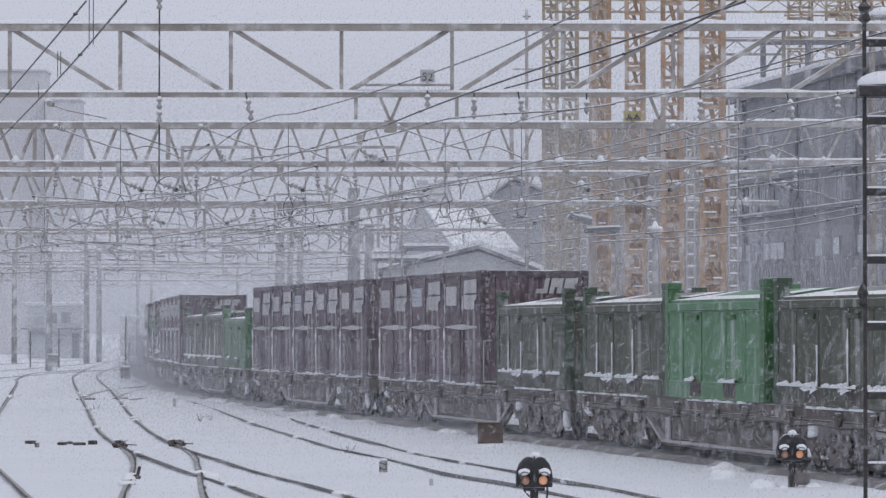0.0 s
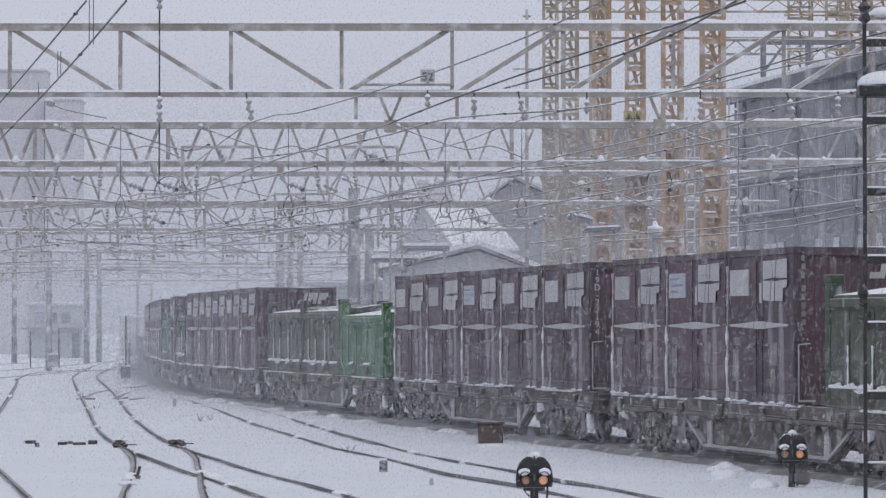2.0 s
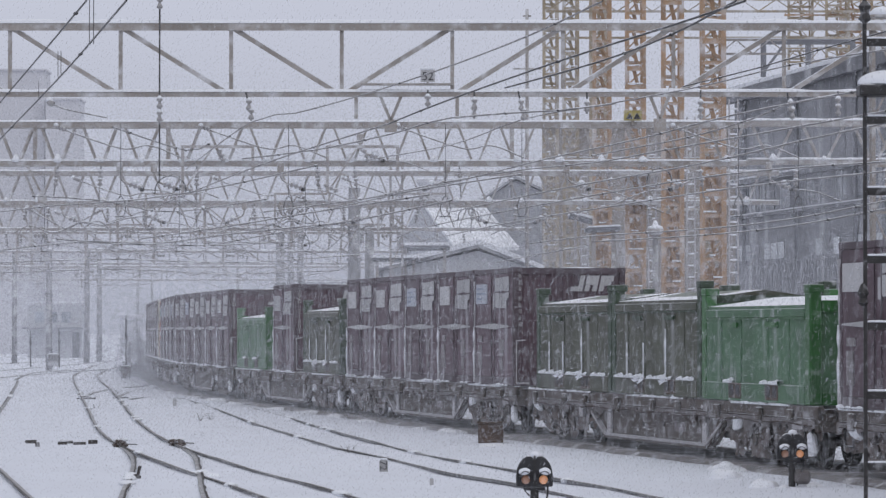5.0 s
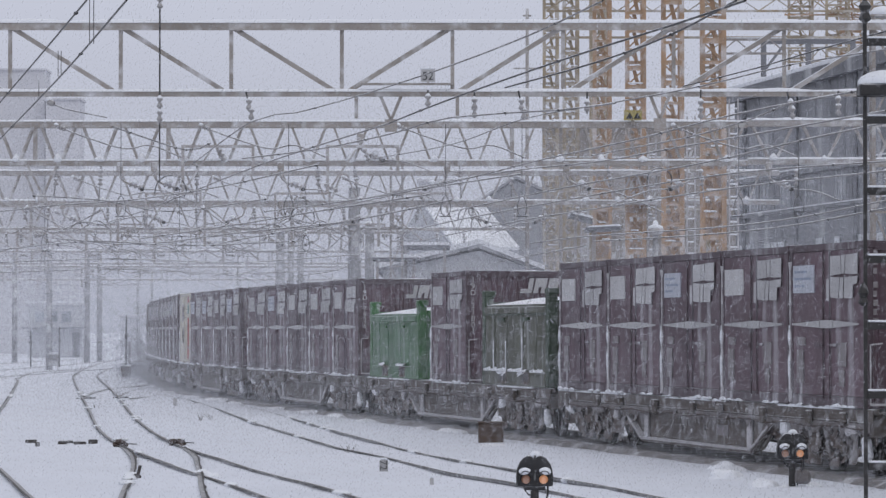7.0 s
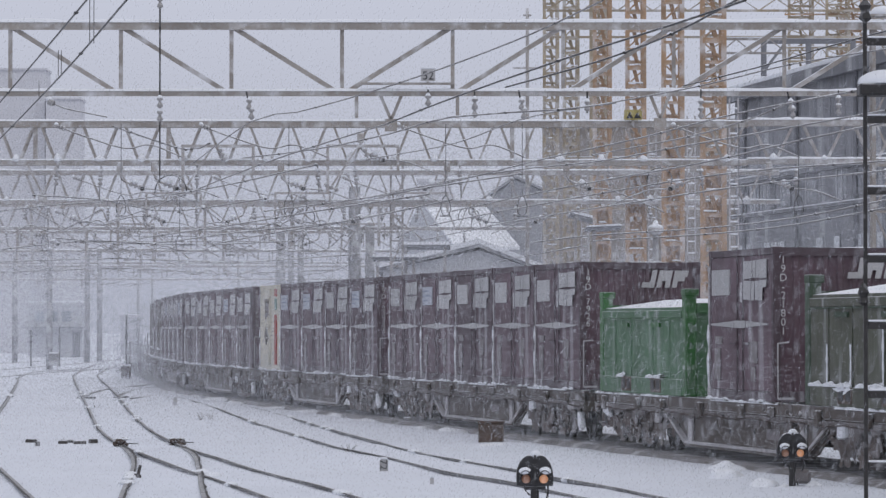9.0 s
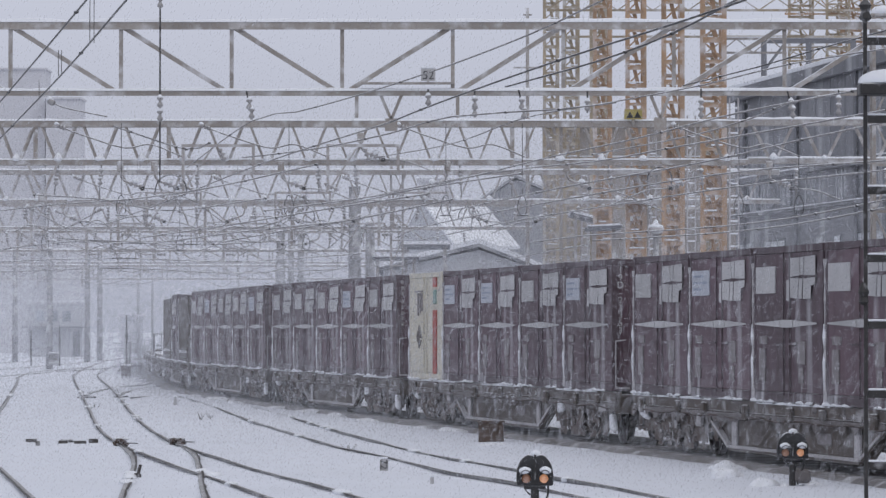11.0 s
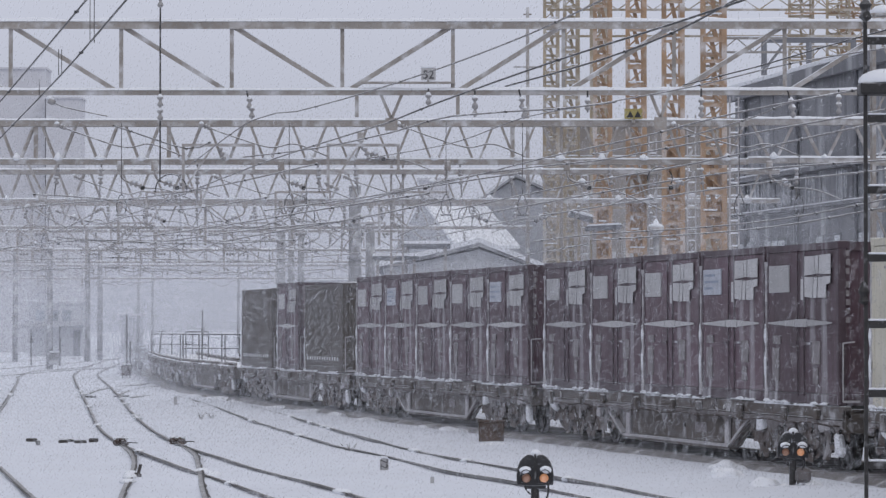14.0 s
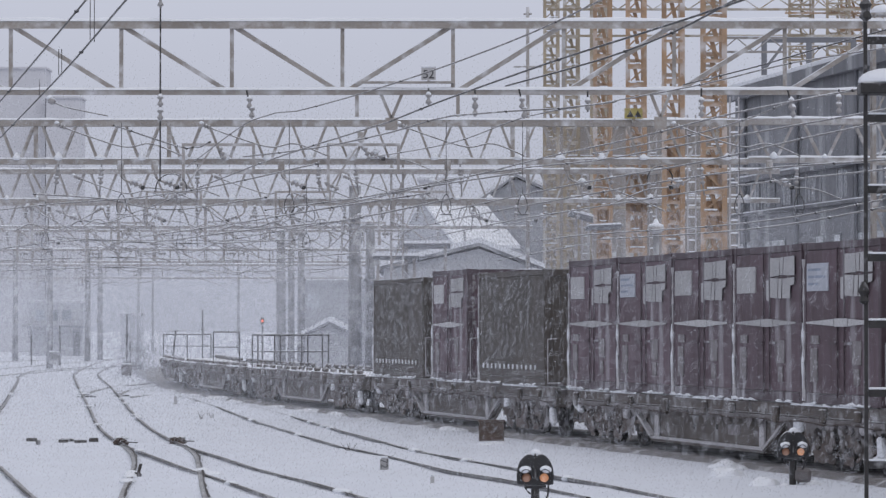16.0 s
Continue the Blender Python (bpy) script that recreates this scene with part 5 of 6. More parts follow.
def debris(x, y, n, w, seed, label="dark rubble and switch parts poking through snow"):
    rnd = random.Random(seed)
    t = thing("switch_rodding", label, "rubble", "dark things in the snow", Matrix.Translation((x, y, 0)))
    for i in range(n):
        a, ln_ = rnd.uniform(-w / 2, w / 2), rnd.uniform(0.05, 0.22)
        bm = boxes((a, a + ln_, -0.06, 0.06, -0.10, rnd.uniform(-0.005, 0.035)), bevel=0.015)
        bmesh.ops.rotate(bm, cent=(a, 0, 0), matrix=Matrix.Rotation(rnd.uniform(-0.3, 0.3), 3, "Z"), verts=bm.verts[:])
        part("bar", bm, DARK, t)
    return t


def buried_plank(x0, x1, y, z):
    """A dark timber or plate whose edge stands out of the snow, with a little snow on it."""
    t = thing("buried_plank", "dark timber edge standing out of the snow", "timber", "dark things in the snow")
    part("board", boxes((x0, x1, y - 0.05, y + 0.05, -0.12, z), bevel=0.012), SOIL, t)
    part("snow_cap", boxes((x0 + 0.01, x1 - 0.01, y - 0.035, y + 0.045, z, z + 0.014), bevel=0.005), CAP, t)


for x0, x1, y, z in ((-8.30, -8.08, 71.8, 0.035), (-7.26, -7.02, 71.0, 0.022), (-7.01, -6.83, 71.4, 0.05), (-7.90, -7.82, 70.0, 0.045), (-7.60, -7.42, 71.3, 0.02)):
    buried_plank(x0, x1, y, z)
debris(-7.50, 72.0, 4, 0.3, 1)
debris(-11.8, 118.6, 5, 0.5, 5)
debris(-10.75, 120.2, 5, 0.5, 7)


def switch_motor(x, y, w, h, seed):
    """A point machine under a crust of dark ice, with rodding to the rail."""
    t = thing("switch_motor", "dark icy switch motor between snowy rails", "switch motor", "switch motors", Matrix.Translation((x, y, 0)))
    bm = bmesh.new()
    bmesh.ops.create_icosphere(bm, subdivisions=3, radius=1.0)
    for v in bm.verts:
        k = 1 + 0.55 * noise.noise(v.co * 2.3 + Vector((seed, 0, 0))) + 0.35 * noise.noise(v.co * 6 + Vector((0, seed, 0)))
        v.co = Vector((v.co.x * w / 2 * k, v.co.y * 0.25 * k, v.co.z * h * k * 0.8))
    part("casing", bm, RUST, t, "jagged ice-crusted casing")
    for k in (-1, 1):
        bm = bmesh.new()
        bmesh.ops.create_icosphere(bm, subdivisions=2, radius=0.06, matrix=Matrix.Translation((k * w * 0.28, 0.05, h * 0.75)) @ Matrix.Diagonal((1.5, 1, 0.5, 1)))
        part("snow_cap", bm, CAP, t, smooth=True)
    part("rod", bars(((w * 0.5, 0.1, 0.02), (w * 0.5 + 0.16, 0.35, 0.005), 0.02, 0.02)), SOIL, t)


switch_motor(-6.22, 69.6, 0.26, 0.14, 1)
switch_motor(-5.20, 70.4, 0.30, 0.12, 4)
pl = thing("rail_stop", "dark steel plate standing by a rail in the snow", "plate", "dark things in the snow", Matrix.Translation((-4.62, 54.6, 0)) @ Matrix.Rotation(0.25, 4, "Y"))
part("plate", boxes((-0.018, 0.018, -0.08, 0.08, -0.1, 0.17), bevel=0.006), SOIL, pl)
part("foot", boxes((-0.06, 0.05, -0.06, 0.06, -0.08, 0.03), bevel=0.01), SOIL, pl)


def tuft(x, y, seed):
    rnd = random.Random(seed)
    t = thing("dry_weed", "dry brown weed stalks poking through the snow", "weeds", "dry weeds")
    for i in range(6):
        a, ln_ = rnd.uniform(-0.9, 0.9), rnd.uniform(0.08, 0.22)
        bm = rods(((x + rnd.uniform(-0.05, 0.05), y, -0.1), (x + ln_ * math.sin(a), y, ln_ * math.cos(a) - 0.02), 0.006, 5, 0.003))
        part("stalk", bm, RUST, t)
    return t


for i, (x, y) in enumerate(((-6.05, 90.0), (-5.85, 91.0), (-1.75, 66.0), (-11.5, 128.0), (-10.0, 104.0))):
    tuft(x, y, i)


def mound(x, y, w, h, seed):
    bm = bmesh.new()
    bmesh.ops.create_icosphere(bm, subdivisions=4, radius=1.0)
    for v in bm.verts:
        v.co *= 1 + 0.25 * noise.noise(v.co * 1.5 + Vector((seed, 0, 0)))
        v.co = Vector((v.co.x * w / 2, v.co.y * w * 0.45, max(v.co.z, -0.3) * h))
    ob = part("snow_mound", bm, CAP, smooth=True)
    ob.matrix_world = Matrix.Translation((x, y, -0.1))
    return tagged(ob, "rounded mound of snow lying beside a track", "snow mound", "snow mounds")


mound(-3.80, 56.5, 0.42, 0.13, 11)
mound(-3.55, 55.4, 0.38, 0.13, 12)
mound(4.5, 57.5, 0.7, 0.20, 1)
mound(4.23, 54.2, 0.60, 0.25, 2)
mound(4.58, 51.6, 0.50, 0.19, 6)
mound(4.82, 51.3, 0.22, 0.11, 7)
mound(5.25, 51.6, 0.4, 0.14, 3)
mound(1.0, 69.5, 0.9, 0.12, 4)
rm = random.Random(17)
for k in range(11):
    place = on_line(-62.0 + 5.4 * k + rm.uniform(-1.5, 1.5), -1.72 - rm.uniform(0.0, 0.25))
    mound(place.x, place.y, rm.uniform(0.5, 1.2), rm.uniform(0.09, 0.17), 20 + k)


# ---------------------------------------------------------------- the train
# Wagons and containers face along +x, their near side is -y.
def logo_mesh(k=1.0):
    """Three slanted white blocks, a carrier's mark as plain shapes, in the y-z plane."""
    bm = bmesh.new()
    for outline in ([(0.0, 0.0), (0.23, 0.0), (0.23, 0.30), (0.14, 0.30), (0.14, 0.09), (0.0, 0.09)],
                    [(0.27, 0.0), (0.36, 0.0), (0.36, 0.12), (0.42, 0.12), (0.42, 0.0), (0.51, 0.0), (0.51, 0.30), (0.27, 0.30)],
                    [(0.55, 0.0), (0.64, 0.0), (0.64, 0.11), (0.76, 0.11), (0.76, 0.19), (0.80, 0.19), (0.80, 0.30), (0.55, 0.30)]):
        prism(bm, [(y + 0.22 * z, z) for y, z in outline], 0.0, 0.004, "x")
    bmesh.ops.scale(bm, vec=(1, k, k), verts=bm.verts[:])
    return bm


def badge_mesh():
    """A white mark of slanted bars, cut by slits and by a tapering gap, in the x-z plane, facing -y."""
    bm = bmesh.new()
    for outline in ([(0.22, 0.85), (0.70, 0.85), (0.74, 0.572), (0.66, 0.567), (0.22, 0.550)],
                    [(0.73, 0.85), (0.93, 0.86), (0.90, 0.574), (0.77, 0.574)],
                    [(0.97, 0.86), (1.52, 0.87), (1.52, 0.56), (1.10, 0.565), (0.93, 0.573)],
                    [(0.22, 0.533), (0.66, 0.520), (0.60, 0.20), (0.22, 0.22)],
                    [(0.69, 0.518), (0.86, 0.516), (0.82, 0.20), (0.64, 0.20)],
                    [(0.90, 0.516), (1.10, 0.520), (1.52, 0.533), (1.50, 0.42), (1.30, 0.40), (1.28, 0.20), (0.88, 0.20)],
                    [(0.02, 0.50), (0.15, 0.50), (0.15, 0.16), (0.02, 0.18)]):
        prism(bm, outline, -0.006, 0.0)
    return bm


def ragged(p, q, w, d, seed, across=(1, 0, 0)):
    """A clinging strip of snow from p to q with an uneven edge."""
    p, q, ac = Vector(p), Vector(q), Vector(across)
    n = max(6, int((q - p).length / 0.07))
    bm = bmesh.new()
    rings = []
    for i in range(n + 1):
        c0 = p.lerp(q, i / n)
        k = max(0.15, 0.75 + 1.3 * noise.noise((i * 0.31, seed, 0)) + 0.5 * noise.noise((i * 0.9, seed, 4)))
        o = Vector((0, -1, 0))
        rings.append([bm.verts.new(c0), bm.verts.new(c0 + o * d * k), bm.verts.new(c0 + o * d * k + ac * w * 0.6 * k), bm.verts.new(c0 + ac * w * k)])
    for lo, hi in itertools.pairwise(rings):
        for i in range(3):
            bm.faces.new((lo[i], lo[i + 1], hi[i + 1], hi[i]))
    bmesh.ops.recalc_face_normals(bm, faces=bm.faces[:])
    return bm


def belt_mesh(x0, x1, z):
    """A white band that tapers to both ends."""
    bm = bmesh.new()
    a, b = x0 + 0.42 * (x1 - x0), x0 + 0.62 * (x1 - x0)
    prism(bm, [(x0, z - 0.012), (a, z - 0.055), (a, z + 0.055), (x0, z + 0.012)], -0.006, 0.0)
    prism(bm, [(a + 0.03, z - 0.062), (b, z - 0.062), (b, z + 0.062), (a + 0.03, z + 0.062)], -0.006, 0.0)
    prism(bm, [(b + 0.03, z - 0.055), (x1, z - 0.012), (x1, z + 0.012), (b + 0.03, z + 0.055)], -0.006, 0.0)
    return bm


def corrugated(bm, x0, x1, z0, z1, y, n, depth, end=False):
    """A sheet in the x-z plane, facing -y, folded into n upright ribs."""
    step = (x1 - x0) / n
    pts = []
    for i in range(n):
        x = x0 + i * step
        pts += [(x, y), (x + step * 0.30, y), (x + step * 0.42, y + depth), (x + step * 0.88, y + depth)]
    pts.append((x1, y))
    if end:
        pts = [(-b, a) for a, b in pts]
    lo = [bm.verts.new((a, b, z0)) for a, b in pts]
    hi = [bm.verts.new((a, b, z1)) for a, b in pts]
    for i in range(len(pts) - 1):
        bm.faces.new((lo[i], lo[i + 1], hi[i + 1], hi[i]))


def roof_snow(parent, x0, x1, y0, y1, z, h, hump=0.0, mat=CAP):
    bm = bmesh.new()
    nx, ny = 10, 7
    grid = []
    for i in range(nx + 1):
        row = []
        for j in range(ny + 1):
            u, v = i / nx, j / ny
            edge = min(1.0, 5 * min(u, 1 - u), 5 * min(v, 1 - v))
            x, y = x0 + (x1 - x0) * u, y0 + (y1 - y0) * v
            k = z + edge * (h * (0.8 + 0.5 * noise.noise((x * 1.7, y * 1.7, z + x0))) + hump * (1 - abs(2 * v - 1)))
            row.append(bm.verts.new((x, y, k)))
        grid.append(row)
    for lo, hi in itertools.pairwise(grid):
        for j in range(ny):
            bm.faces.new((lo[j], lo[j + 1], hi[j + 1], hi[j]))
    bmesh.ops.recalc_face_normals(bm, faces=bm.faces[:])
    if bm.faces[0].normal.z < 0:
        bmesh.ops.reverse_faces(bm, faces=bm.faces[:])
    return part("roof_snow", bm, mat, parent, "thin layer of wind-packed snow", smooth=True)


def box_container(label, body, posts, ln=3.715, wd=2.45, ht=2.5, marks=True, group="containers on the train", bright=LABEL, doors=2):
    """A closed freight container, origin at the middle of its floor."""
    c = thing("freight_container", label, "container", group)
    x, y = ln / 2, wd / 2
    bm = boxes((-x + 0.06, x - 0.06, -y + 0.07, y - 0.04, 0.12, ht - 0.06))
    corrugated(bm, -x + 0.13, x - 0.13, 0.17, ht - 0.12, -y + 0.012, int(ln / 0.9), 0.004)
    part("body", bm, body, c)
    # end wall with shallow upright ribs and a frame
    bm = bmesh.new()
    corrugated(bm, -y + 0.12, y - 0.12, 0.15, ht - 0.12, -x + 0.035, 9, 0.022, True)
    part("end_wall", bm, body, c)
    for sx in (-1, 1):
        for sy in (-1, 1):
            part("corner_post", boxes((sx * x, sx * (x - 0.13), sy * y, sy * (y - 0.13), 0.0, ht), bevel=0.012), posts, c)
            part("corner_casting", boxes((sx * (x + 0.005), sx * (x - 0.17), sy * (y + 0.006), sy * (y - 0.17), ht - 0.11, ht + 0.012), bevel=0.01), posts, c)
    for sy in (-1, 1):
        part("top_rail", boxes((-x + 0.14, x - 0.14, sy * (y - 0.002), sy * (y - 0.09), ht - 0.11, ht - 0.003)), posts, c)
        part("bottom_rail", boxes((-x + 0.14, x - 0.14, sy * (y - 0.002), sy * (y - 0.09), 0.0, 0.16)), posts, c)
    part("end_header", boxes((x - 0.09, x - 0.003, -y + 0.14, y - 0.14, ht - 0.14, ht - 0.004)), posts, c)
    part("end_sill", boxes((x - 0.09, x - 0.003, -y + 0.14, y - 0.14, 0.0, 0.17)), posts, c)
    if doors:
        seams = (0.0,) if ln < 5 else (-1.4, 1.4)
        for s in seams:
            for e in (-0.16, 0.16):
                part("lock_rod", rods(((s + e, -y - 0.006, 0.12), (s + e, -y - 0.006, ht - 0.1), 0.012, 6)), posts, c)
            for e in (-0.36, 0.36):
                part("door_handle", boxes((s + e - 0.18, s + e + 0.18, -y - 0.03, -y - 0.01, 0.92, 0.96)), posts, c)
    roof_snow(c, -x + 0.02, x - 0.02, -y + 0.02, y - 0.02, ht - 0.05, 0.07)
    # snow that lies in the corner of the bottom rail and clings to the rear post
    sd, ka, kb = (1.7, 0.36, 0.35) if bright is LABEL else (6.4, 0.17, 0.52)
    part("snow_strip", ragged((-x + 0.03, -y, 0.0), (-x + 0.03 + ka * ln, -y, 0.0), 0.045, 0.05, sd, (0, 0, 1)), CAP, c)
    part("snow_strip", ragged((x - kb * ln, -y, 0.0), (x - 0.12 * ln, -y, 0.0), 0.04, 0.04, sd + 2.2, (0, 0, 1)), CAP, c)
    part("end_handle", bars(((x + 0.012, -y + 0.07, 0.06), (x + 0.012, -y + 0.07, 0.95), 0.018, 0.018), ((x + 0.012, -y + 0.07, 0.95), (x + 0.012, -y + 0.26, 0.97), 0.018, 0.022), ((x + 0.012, -y + 0.07, 0.06), (x + 0.012, -y + 0.34, 0.06), 0.03, 0.035)), FROSTED, c, "frosted handle frame")
    part("snow_strip", ragged((-x - 0.01, -y - 0.015, 0.04), (-x - 0.01, -y - 0.015, 0.5 * ht), 0.045, 0.02, 8.2), CAP, c, "snow clinging to a corner post")
    part("snow_strip", ragged((-x - 0.01, -y, 0.04), (-x - 0.01, -y, ht - 0.25), 0.065, 0.02, 5.2), FROSTED, c, "frost clinging to a corner post")
    if marks:
        for s in (0.0,):
            part("label_plate", boxes((s - 1.68, s - 0.62, -y - 0.008, -y + 0.02, ht - 0.75, ht - 0.32)), bright, c, "white placard")
            part("badge", badge_mesh(), LABEL, c, "white badge of slanted bars").matrix_local = Matrix.Translation((0, -y - 0.010, ht - 1.05))
            if bright is not LABEL:
                for k, (a, e) in enumerate(((-1.60, -0.98), (-1.60, -0.75), (-1.60, -1.10))):
                    part("text_bar", boxes((s + a, s + e, -y - 0.012, -y - 0.0085, ht - 0.44 - 0.11 * k, ht - 0.40 - 0.11 * k)), BLUETXT, c, "faded blue line of writing")
            part("belt_mark", belt_mesh(-1.66, 1.62, 1.26), LABEL, c, "tapering white band").matrix_local = Matrix.Translation((0, -y - 0.024, 0))
        part("stencil", boxes((-1.52, -1.18, -y - 0.004, -y + 0.02, 0.34, 0.86), (-1.5, -1.1, -y - 0.004, -y + 0.02, 0.93, 1.06)), GREYTXT, c, "faded grey stencil bars")
        part("stencil", boxes((0.55, 0.95, -y - 0.004, -y + 0.02, 0.62, 0.98), (0.6, 0.85, -y - 0.004, -y + 0.02, 0.32, 0.56)), GREYTXT, c, "faded grey stencil bars")
        lg = part("logo", logo_mesh(1.12), LABEL, c, "white slanted block logo")
        lg.matrix_local = Matrix.Translation((x - 0.012, 0.02, ht - 0.50))
    return c


PROTO = {}
PROTO["P"] = box_container("dull purple steel freight container with white markings on a flat wagon", PURPLE, PURPLED)
PROTO["Q"] = box_container("dull purple steel freight container with bluish placard on a flat wagon", PURPLE, PURPLED, bright=LABELB)
PROTO["N"] = box_container("dark brown steel freight container, snow-dusted, on a flat wagon", BROWN, BROWN, 6.06, 2.45, 2.38, marks=False, doors=0)
for i in range(13):
    part("vent", boxes((-2.6 + i * 0.4, -2.54 + i * 0.4, -1.236, -1.20, 0.32, 0.42)), CAP, PROTO["N"], "snow-filled vent slot")
PROTO["C"] = box_container("cream steel freight container with a red stripe on a flat wagon", CREAM, CREAM, 3.715, 2.45, 2.5, marks=False)
part("stripe", boxes((0.86, 1.24, -1.239, -1.20, 0.14, 1.62)), RED, PROTO["C"], "faded red stripe")
part("stripe", boxes((0.86, 1.24, -1.239, -1.20, 2.16, 2.38)), RED, PROTO["C"], "faded red stripe")
part("seal", boxes((0.88, 1.20, -1.239, -1.20, 1.76, 2.10), bevel=0.03), TEAL, PROTO["C"], "faded teal seal")
part("emblem", made(prism, [(-1.0, 1.0), (-0.72, 1.28), (-0.44, 1.0), (-0.72, 0.72)], -1.240, -1.2), BROWN, PROTO["C"], "dark diamond emblem")
part("stencil", boxes((-1.2, -0.3, -1.240, -1.2, 2.05, 2.09), (-0.9, -0.8, -1.240, -1.2, 1.5, 2.03), (-0.65, -0.58, -1.240, -1.2, 1.55, 2.03), (-0.45, -0.38, -1.240, -1.2, 1.6, 2.03)), GREYTXT, PROTO["C"], "grey stencil bars")


def bulk_container(label, body, post, tall=2.02, snowy=True, cover=CAP):
    """A low open-topped bulk container under a ridged cover, 20 ft long."""
    c = thing("bulk_container", label, "container", "containers on the train")
    x, y, h = 3.03, 1.22, tall - 0.36
    bm = boxes((-x + 0.1, x - 0.1, -y + 0.10, y - 0.1, 0.2, h))
    corrugated(bm, -x + 0.2, x - 0.2, 0.30, h - 0.12, -y + 0.02, 5, 0.005)
    part("body", bm, body, c)
    for sx in (-1, 1):
        for sy in (-1, 1):
            part("corner_post", boxes((sx * x, sx * (x - 0.26), sy * y, sy * (y - 0.2), 0.0, tall), bevel=0.02), post, c)
            part("corner_casting", boxes((sx * (x + 0.006), sx * (x - 0.28), sy * (y + 0.008), sy * (y - 0.24), tall - 0.12, tall + 0.01), bevel=0.012), post, c)
        for z0, z1 in ((h - 0.06, h + 0.12), (0.0, 0.2)):
            part("end_frame", boxes((sx * (x - 0.02), sx * (x - 0.16), -y + 0.21, y - 0.21, z0, z1)), post, c)
        part("end_wall", boxes((sx * (x - 0.05), sx * (x - 0.11), -y + 0.2, y - 0.2, 0.2, h - 0.06)), body, c)
    part("top_rail", boxes((-x + 0.27, x - 0.27, -y - 0.01, -y + 0.10, h - 0.14, h), bevel=0.01), body, c)
    part("bottom_rail", boxes((-x + 0.27, x - 0.27, -y - 0.004, -y + 0.10, 0.0, 0.30), bevel=0.008), body, c)
    part("top_rail", boxes((-x + 0.27, x - 0.27, y - 0.10, y + 0.01, h - 0.14, h), bevel=0.01), body, c)
    for xx in (-1.9, -0.75, 0.75, 1.9):
        part("rib", boxes((xx - 0.03, xx + 0.03, -y + 0.010, -y + 0.06, 0.30, h - 0.14)), body, c)
    for i in (-1, 1):
        fp = part("fork_pocket", boxes((i * 1.03 - 0.36, i * 1.03 + 0.36, -y - 0.010, -y + 0.05, 0.04, 0.30), bevel=0.01), RUSTY, c, "rusty brown fork pocket")
        for k in (-0.17, 0.17):
            part("opening", boxes((i * 1.03 + k - 0.12, i * 1.03 + k + 0.12, -y - 0.016, -y + 0.05, 0.09, 0.27)), BLACK, fp)
    for i in (-1.2, 1.0):
        part("hinge_plate", boxes((i - 0.3, i + 0.3, -y - 0.02, -y + 0.05, h - 0.30, h - 0.22)), post, c)
    # ridged cover under snow
    bm = bmesh.new()
    prism(bm, [(-y + 0.04, h), (-y + 0.04, h + 0.05), (0.0, h + 0.22), (y - 0.04, h + 0.05), (y - 0.04, h)], -x + 0.28, x - 0.28, "x")
    part("cover", bm, body, c)
    part("lid_edge", boxes((-x + 0.27, x - 0.27, -y - 0.012, -y + 0.02, h - 0.17, h - 0.145)), post, c)
    roof_snow(c, -x + 0.30, x - 0.30, -y + 0.06, y - 0.06, h + 0.02, 0.045, 0.19, cover)
    for k, (xa, xb) in enumerate(((-2.7, -0.7), (-0.4, 1.3), (1.6, 2.6)) if snowy else ((-1.6, -1.1), (0.5, 1.6))):
        part("snow_strip", ragged((xa, -y, 0.30), (xb, -y, 0.30), 0.075, 0.07, 2.0 + k, (0, 0, 1)), CAP, c, "snow on the lower ledge")
    for k, i in enumerate((-1.9, -0.75, 0.75) if snowy else ()):
        part("snow_strip", ragged((i + 0.03, -y - 0.012, 0.32), (i + 0.03, -y - 0.012, 0.95 + 0.25 * (i > 0)), 0.035, 0.02, 7.0 + k), CAP, c, "snow clinging to a rib")
    return c


PROTO["G"] = bulk_container("bright green low bulk container with snow on its ridged cover", GREEN, GREENP, 1.88, False)
PROTO["O"] = bulk_container("grimy olive green low bulk container, snow on its cover and ledges", OLIVE, OLIVED)
PROTO["H"] = bulk_container("bright green low bulk container with a thin dusting of snow", BRIGHT, GREENP, 2.02, False, DUSTEDG)
PROTO["U"] = bulk_container("grimy olive green low bulk container, snow on its ledges, dusted cover", OLIVE, OLIVED, 2.02, True, DUSTED)
for i, w0, w1, bulk in ((-0.95, 0.75, 0.40, "O"), (0.55, 0.35, 0.50, "O"), (-0.95, 0.75, 0.40, "U"), (0.55, 0.35, 0.50, "U")):
    bm = bmesh.new()
    bmesh.ops.create_grid(bm, x_segments=18, y_segments=6, size=1.0)
    for v in bm.verts:
        u, k = v.co.x, v.co.y
        crest = max(0.0, 1 - abs(u) ** 1.5) * (0.6 + 0.55 * noise.noise((u * 2.1 + i, 0.3, 1.0)) + 0.6 * max(0.0, 1 - abs(u - 0.2) * 3.5))
        v.co = Vector((i + u * (w1 if u > 0 else w0), -1.16 - 0.15 * (1 - (0.5 + 0.5 * k)) * (0.4 + 0.6 * crest), 0.29 + 0.20 * crest * (0.5 + 0.5 * k) - 0.05 * (1 - k) * crest))
    bmesh.ops.recalc_face_normals(bm, faces=bm.faces[:])
    part("snow_heap", bm, CAP, PROTO[bulk], "drift of snow on the lower ledge", smooth=True)


